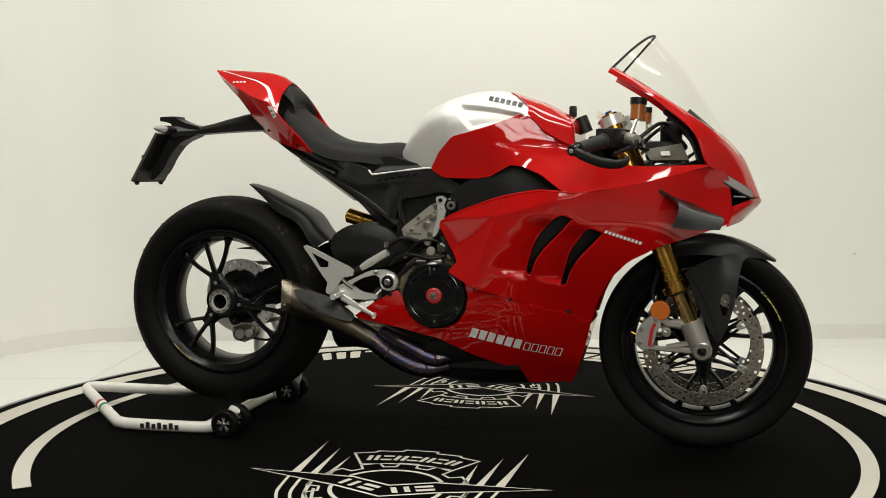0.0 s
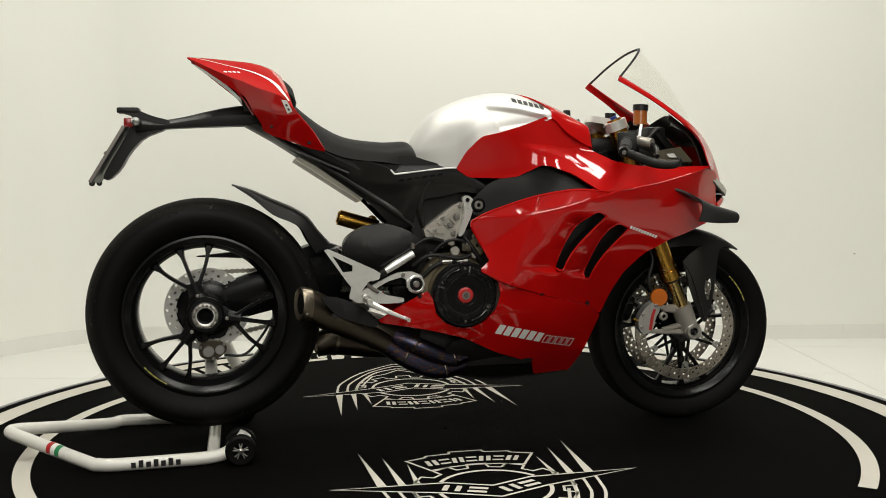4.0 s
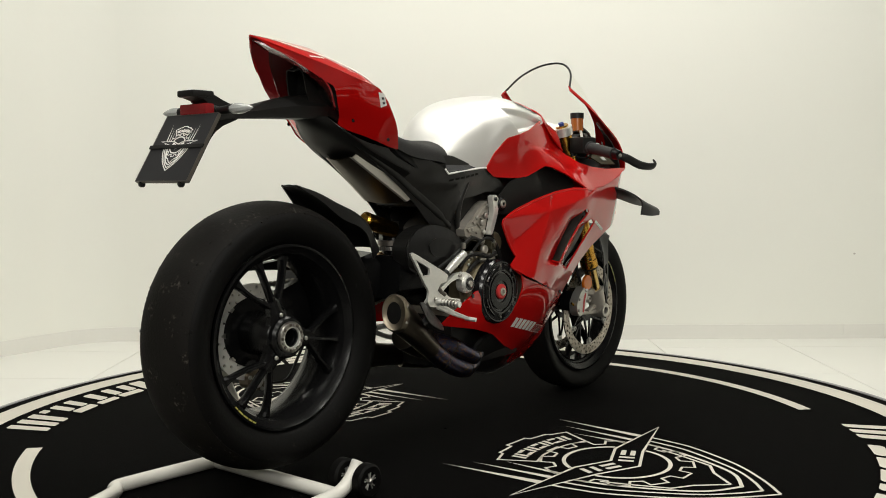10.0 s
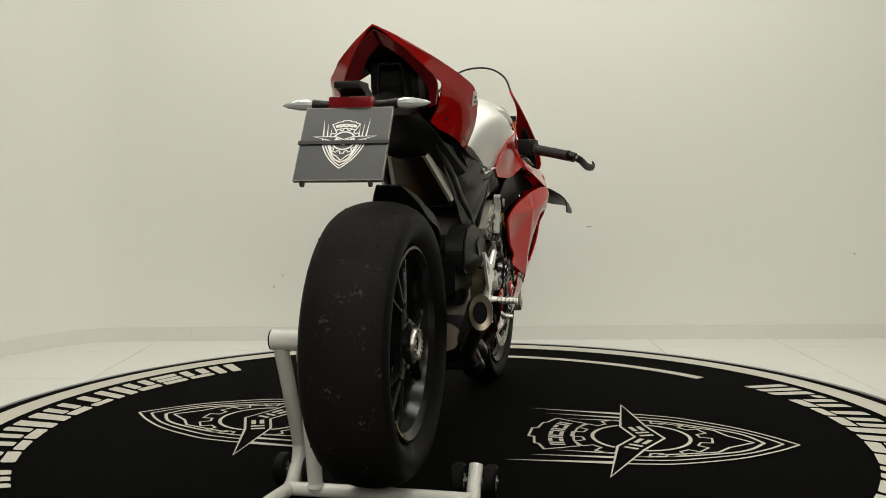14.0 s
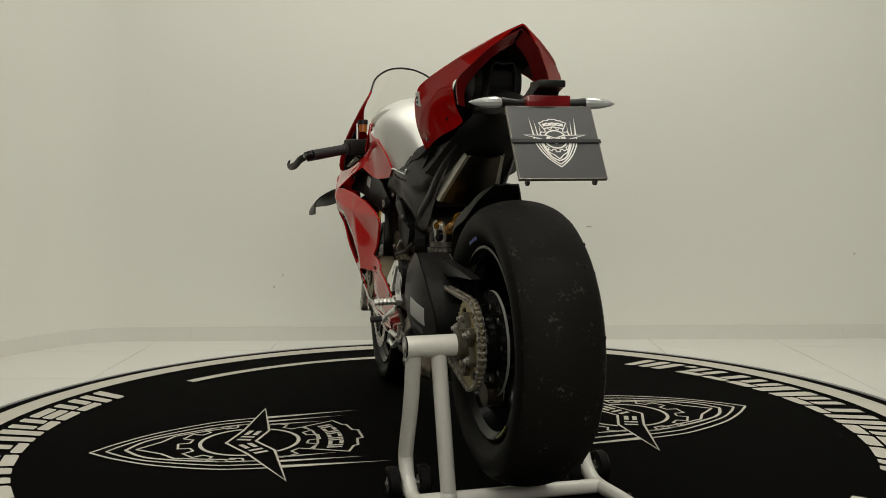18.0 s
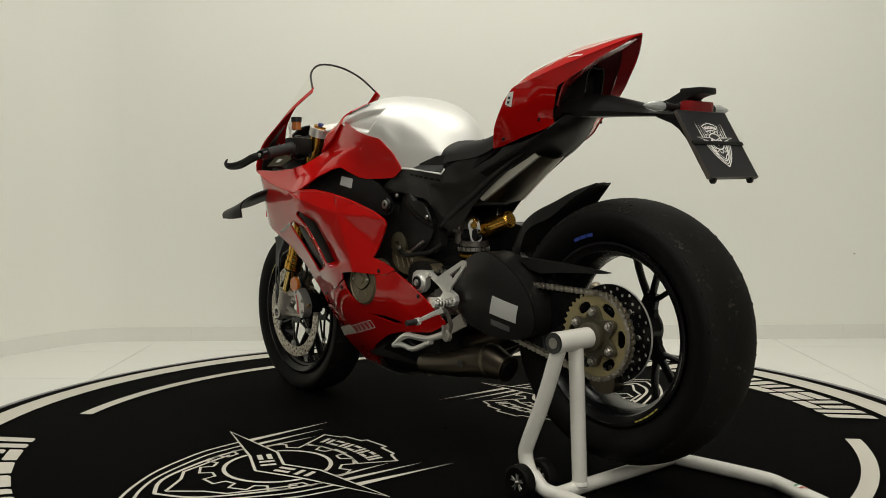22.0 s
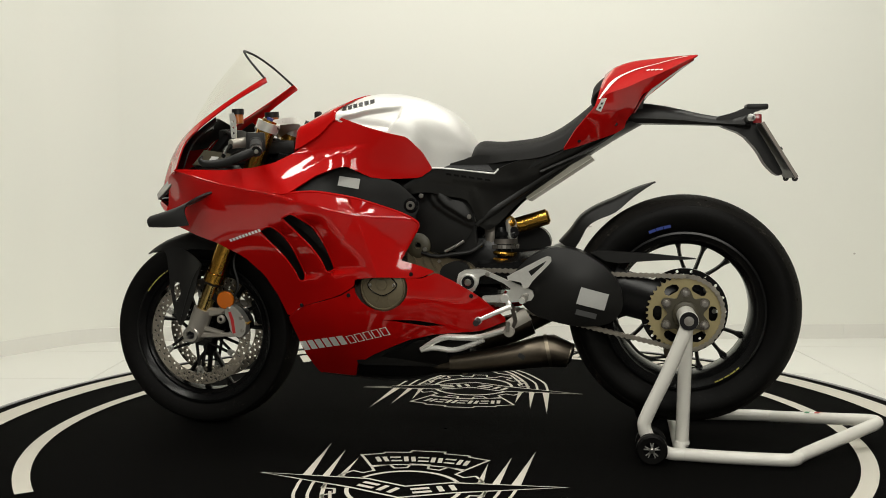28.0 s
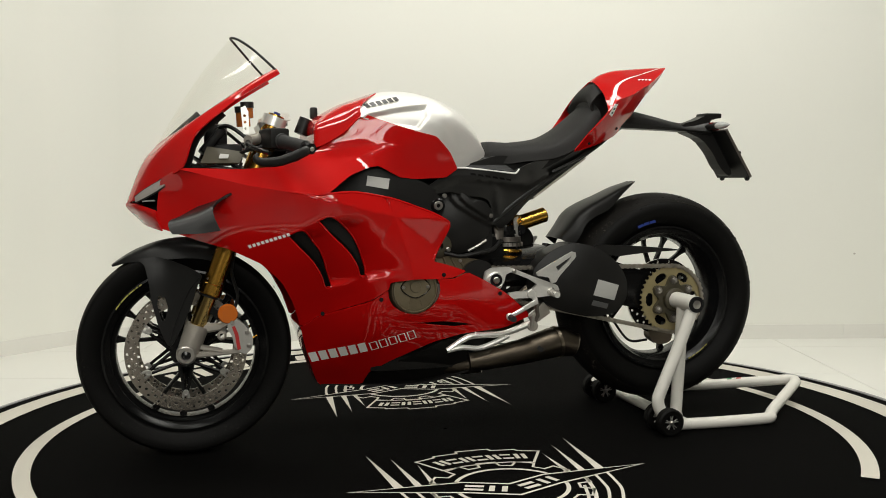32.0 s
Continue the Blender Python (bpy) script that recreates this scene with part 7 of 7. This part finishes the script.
# ---- cockpit
clamp = part("top_clamp", prism([(.505, .105), (.545, .13), (.575, .105), (.56, 0), (.575, -.105), (.545, -.13), (.505, -.105), (.47, -.03), (.47, .03)], -.01, .01, rounds=2), ALU, bike, "machined aluminium top clamp")
clamp.data.transform(pose(0, 0, .895) @ Matrix.Rotation(radians(90), 4, "X") @ Matrix.Diagonal((1, 1, -1, 1)))
clamp.data.transform(Matrix.Translation((.5165, 0, .929)) @ Matrix.Rotation(radians(21), 4, "Y") @ Matrix.Translation((-.53, 0, -.895)))
for side in (-1, 1):
    part("fork_clamp", tube([FORK_TOP - axis_f * .006 + Vector((0, side * .105, 0)), FORK_TOP + axis_f * .022 + Vector((0, side * .105, 0))], [.034, .034], 24), ALU, bike, "silver fork clamp ring")
    part("clamp_bolt", sided(knob((.486, .105, .924), .007, .010, (-1, 0, 0), 10), side), STEEL, bike)
    fk = part("fork_cap", tube([FORK_TOP + Vector((0, side * .105, 0)), FORK_TOP + axis_f * .028 + Vector((0, side * .105, 0))], [.024, .022], 18), GOLD, bike)
    part("fork_adjuster", tube([FORK_TOP + axis_f * .028 + Vector((0, side * .105, 0)), FORK_TOP + axis_f * .036 + Vector((0, side * .105, 0))], .010, 6), BLUE, fk, "blue adjuster nut")
    a, b = Vector((.540, side * .135, .885)), Vector((.450, side * .346, .846))
    bar = part("handlebar", tube([a, b], .0115, 12), BLACK_METAL, bike, "black clip-on handlebar")
    part("bar_clamp", tube([Vector((.548, side * .105, .865)) - axis_f * .018, Vector((.548, side * .105, .865)) + axis_f * .018], .034, 20), BLACK_METAL, bar)
    part("grip", tube([a.lerp(b, .40), a.lerp(b, .43), a.lerp(b, .44), a.lerp(b, .95), a.lerp(b, .97)], [.021, .021, .0178, .0172, .0185], 18), GRIP, bar, "black rubber grip")
    part("bar_end", tube([b, b + (b - a).normalized() * .022], [.017, .014], 14), BLACK_METAL, bar)
    part("switch_block", moved(block(-.028, .028, -.038, .038, -.026, .028, .008), Matrix.Translation(a.lerp(b, .22)) @ pose(0, 0, 0, 0, 0, side * 22)), BLACK, bar)
    part("switch_button", sided(knob((.515, .19, .885), .007, .008, (-.6, 0, .8), 10), side), RED_VINYL, bar)
    part("lever_guard", tube([b + (b - a).normalized() * .012, (.468, side * .380, .832), (.520, side * .396, .812), (.566, side * .411, .808), (.584, side * .414, .818), (.578, side * .410, .830)], [.011, .013, .013, .011, .008, .004], 12, 4, .62), BLACK, bar, "black hooked lever guard")
    part("guard_screw", knob(b + (b - a).normalized() * .024, .006, .003, (b - a), 10, .3), STEEL, bar)
    part("lever", tube([(.585, side * .165, .875), (.590, side * .23, .858), (.565, side * .30, .842), (.545, side * .350, .832)], [.009, .007, .006, .006], 8, 4), BLACK_METAL, bar, "black brake or clutch lever")
    part("master_cylinder", tube([(.555, side * .15, .880), (.590, side * .20, .872)], [.016, .014], 12), CAST, bar)
rz = part("fluid_reservoir", tube([(.585, -.118, .928), (.587, -.115, .971)], .0205, 20), AMBER, bike, "amber brake fluid cup with a black cap")
part("reservoir_lid", tube([(.587, -.115, .970), (.588, -.114, .988)], .0230, 20), BLACK, rz)
part("reservoir_bracket", tube([(.570, -.150, .885), (.584, -.132, .930)], .005, 8), ALU, rz)
cup = part("clutch_fluid_cup", tube([(.587, .150, .934), (.588, .150, .962)], .0155, 18), AMBER, bike, "small amber clutch fluid cup")
part("cup_lid", tube([(.588, .150, .961), (.5885, .150, .977)], .0180, 18), BLACK, cup)
part("cup_bracket", prism([(.585, .890), (.600, .890), (.606, .960), (.594, .966), (.586, .950)], .168, .172, [circle2(.594, .905, .004, 8), circle2(.595, .922, .004, 8), circle2(.596, .939, .004, 8)]), ALU, cup, "silver perforated bracket")
part("ignition_switch", tube([(.430, 0, .900), (.412, 0, .944)], .020, 16), BLACK, bike, "black ignition lock")
key = part("ignition_key", joined(block(.380, .402, -.009, .009, .944, .978, .006)), BLACK, bike, "black ignition key")
part("headstock_cover", block(.440, .560, -.085, .085, .845, .888, .015), BLACK, bike, "black cover round the steering head")
part("instrument_mount", joined(block(.600, .680, -.070, .070, .815, .870, .015), block(.640, .700, -.050, .050, .860, .925, .012)), BLACK, bike, "black instrument mount")
for side in (-1, 1):
    part("brake_hose", sided(tube([(.590, .150, .878), (.640, .120, .915), (.668, .060, .905), (.650, .040, .850), (.610, .060, .800)], .0055, 8, 6), side), BLACK, bike, "black rubber hose")
    part("cable", sided(tube([(.530, .175, .870), (.590, .170, .850), (.640, .120, .835), (.670, .060, .840)], .0045, 8, 6), side), BLACK, bike, "black cable")
    part("clip_on_bolt", sided(knob((.540, .142, .882), .007, .014, (-.5, .3, .8), 10), side), STEEL, bike)
    part("inner_side_panel", sided(patch([[(.500, .172, .800), (.600, .188, .800), (.700, .180, .806), (.752, .120, .820)], [(.490, .140, .775), (.600, .150, .770), (.700, .140, .780), (.740, .090, .800)]], 3, 4, .004), side), BLACK, bike, "black inner edge of the cockpit")
part("dash_hood", patch([[(.690, -.105, .925), (.715, -.055, .952), (.720, 0, .962), (.715, .055, .952), (.690, .105, .925)], [(.765, -.075, .898), (.792, -.035, .893), (.800, 0, .890), (.792, .035, .893), (.765, .075, .898)], [(.785, -.060, .872), (.808, -.030, .866), (.814, 0, .864), (.808, .030, .866), (.785, .060, .872)]], 4, 4, .004), BLACK, bike, "black dash hood under the screen")
part("dashboard", moved(block(-.012, .012, -.085, .085, -.045, .045, .008), pose(.680, 0, .880, 0, -40, 0)), BLACK, bike, "black dashboard display")
part("headstock", joined(tube([(.500, 0, .885), (.585, 0, .67)], .045, 18), beam((.49, 0, .83), (.38, 0, .80), .20, .07, .20, .06)), BLACK_METAL, bike, "black steering head")
part("lower_clamp", beam((.595, -.14, .715), (.595, .14, .715), .06, .045, .06, .045, (1, 0, 0)), BLACK_METAL, bike)
part("inner_cowl", joined(patch(both_sides([[(.74, 0, .84), (.73, .09, .83), (.70, .175, .81)], [(.66, 0, .80), (.64, .10, .795), (.60, .19, .795)], [(.52, 0, .79), (.50, .10, .79), (.47, .18, .80)]]), 3, 3, .004)), BLACK, bike, "black inner cockpit panel")
part("radiator", block(.40, .43, -.11, .11, .38, .62, .006), BLACK, bike, "black radiator core")
part("inner_shroud", block(.28, .40, -.10, .10, .40, .70, .02), BLACK, bike)
for side in (-1, 1):
    part("fuse_panel", sided(patch([[(.62, .192, .815), (.72, .190, .815)], [(.60, .150, .845), (.70, .15, .86)]], 2, 2, .004), side), CARRIER, bike, "dark olive inner panel")
    part("panel_label", sided(patch([[(.648, .184, .8275), (.672, .184, .8275)], [(.645, .172, .838), (.668, .172, .840)]], 1, 1, .001), side), GREY_STICKER, bike, "small silver label")

# the steering is turned two degrees to the right, about its own axis
pivot = Matrix.Translation((.520, 0, .835))
steered = pivot @ Matrix.Rotation(radians(-1.9), 4, axis_f) @ pivot.inverted()
STEERED = ("front_wheel", "fork_", "brake_caliper", "reflector", "front_mudguard", "handlebar", "clamp_bolt", "top_clamp", "fluid_reservoir", "clutch_fluid_cup", "clip_on_bolt", "lower_clamp")
for ob in bike.children:
    if ob.name.startswith(STEERED):
        ob.matrix_local = steered

# ------------------------------------------------------------------ paddock stand
stand = thing("paddock_stand", "white tubular single-sided rear paddock stand on small wheels", "paddock stand")
WS = .0175
half_loop = [(-.603, .207, .078), (-.622, .207, .052), (-.655, .210, .028), (-.700, .216, .019), (-.800, .226, .019), (-.940, .233, .020), (-.985, .226, .021), (-1.020, .204, .025), (-1.200, .056, .060), (-1.236, .026, .067)]
st = [(x, -y, z) for x, y, z in half_loop] + [(-1.250, 0, .069)] + [(x, y + (.024 if x > -.99 else 0), z) for x, y, z in reversed(half_loop[3:])]
part("base_tube", tube(st, WS, 18, 4), WHITE, stand)
part("cross_tube", tube([(-.692, .240, .020), (-.692, -.215, .020)], WS, 16), WHITE, stand)
part("base_end", tube([(-.700, .240, .019), (-.655, .246, .024), (-.620, .248, .052)], WS, 16, 4), WHITE, stand)
part("upright", tube([(-.704, .250, .370), (-.655, .247, .245), (-.603, .248, .130), (-.594, .248, .095), (-.610, .248, .055), (-.640, .247, .026)], .0185, 18, 5), WHITE, stand)
part("upright", tube([(-.706, .192, .372), (-.699, .168, .024)], .0185, 18), WHITE, stand)
part("weld_bead", lathe([(.0185, .026), (.0215, .030), (.0205, .037), (.0185, .040)], (-.699, .169, 0), axis="Z", n=18), WHITE, stand)
part("axle_sleeve", tube([(REAR[0], .152, REAR[2]), (REAR[0], .268, REAR[2])], .0255, 24), WHITE, stand)
part("sleeve_end", lathe([(.012, .266), (.0245, .266), (.0245, .272), (.012, .272)], REAR, n=24), GLOSS_BLACK, stand)
part("sleeve_pin", lathe([(.001, .255), (.013, .255), (.013, .273), (.001, .274)], REAR, n=20), STEEL, stand, "bright pin end")
part("axle_pin", lathe([(.001, .12), (.016, .12), (.016, .16), (.001, .16)], REAR, n=20), STEEL, stand)
for wx, wy, wz in ((-.613, .285, .042), (-.613, .210, .042), (-.617, -.246, .042), (-.617, -.168, .042)):
    w = part("stand_wheel", lathe([(.022, -.014), (.036, -.015), (.0415, -.010), (.0415, .010), (.036, .015), (.022, .014)], (wx, wy, wz), n=32), RUBBER, stand, "small black rubber wheel")
    part("wheel_disc", lathe([(.001, -.0095), (.025, -.0095), (.025, .0095), (.001, .0095)], (wx, wy, wz), n=24), BLACK_METAL, w, "dark wheel disc")
    for sg in (-1, 1):
        part("wheel_ring", at(lathe([(.0235, sg * .0095), (.0250, sg * .0120), (.0275, sg * .0120), (.0285, sg * .0095)], n=32), (wx, wy, wz)), FOOT, w, "silver wheel rim")
        part("wheel_star", joined(*[at(spin(beam((.005, sg * .0105, 0), (.025 * math.cos(q), sg * .0105, .025 * math.sin(q)), .004, .0042, .004, .0026), 72 * k + 18), (wx, wy, wz)) for k in range(5) for q in (-.20, .20)]), FOOT, w, "silver five-spoke star")
    part("wheel_bolt", joined(knob((wx, wy + .008, wz), .007, .010, (0, 1, 0), 10, .4), knob((wx, wy - .008, wz), .007, .010, (0, -1, 0), 10, .4)), STEEL, w)
part("wheel_axle", tube([(-.613, .195, .042), (-.613, .298, .042)], .008, 10), STEEL, stand)
part("wheel_axle", tube([(-.617, -.26, .042), (-.617, -.155, .042)], .008, 10), STEEL, stand)
for k in range(7):
    part("lettering_bar", block(-.775 - k * .019 - .012, -.775 - k * .019, -.2445 - k * .0009, -.2420 - k * .0009, .013, .027 + .005 * (k % 2), 0), DARK_STICKER, stand, "black lettering drawn as bars")
d_tube = Vector((-.180, .148, .035)).normalized()
n_tube = Vector((-.635, -.772, 0)).normalized()
for k, m in enumerate((GREEN, WHITE_STICKER, RED_VINYL)):
    rows = []
    for e in (0, 1):
        c = Vector((-1.085, -.1506, .0376)) + d_tube * (.016 * (k + e))
        rows.append([tuple(c + (n_tube * math.cos(a) + Vector((0, 0, 1)) * math.sin(a)) * (WS + .0012)) for a in [radians(b) for b in range(-20, 121, 20)]])
    part("flag_sticker", patch(rows, 1, 1), m, stand, "striped flag sticker")

# ------------------------------------------------------------------ what moves: the platform turns at an even pace
START_DEG, RATE = -14.32, 6.5784


def motions():
    steps = [i * 0.5 for i in range(65)]
    for ob in (turntable, carpet, bike, stand):
        walk(ob, [(t, pose(0, 0, 0, 0, 0, START_DEG + RATE * t)) for t in steps])


motions()
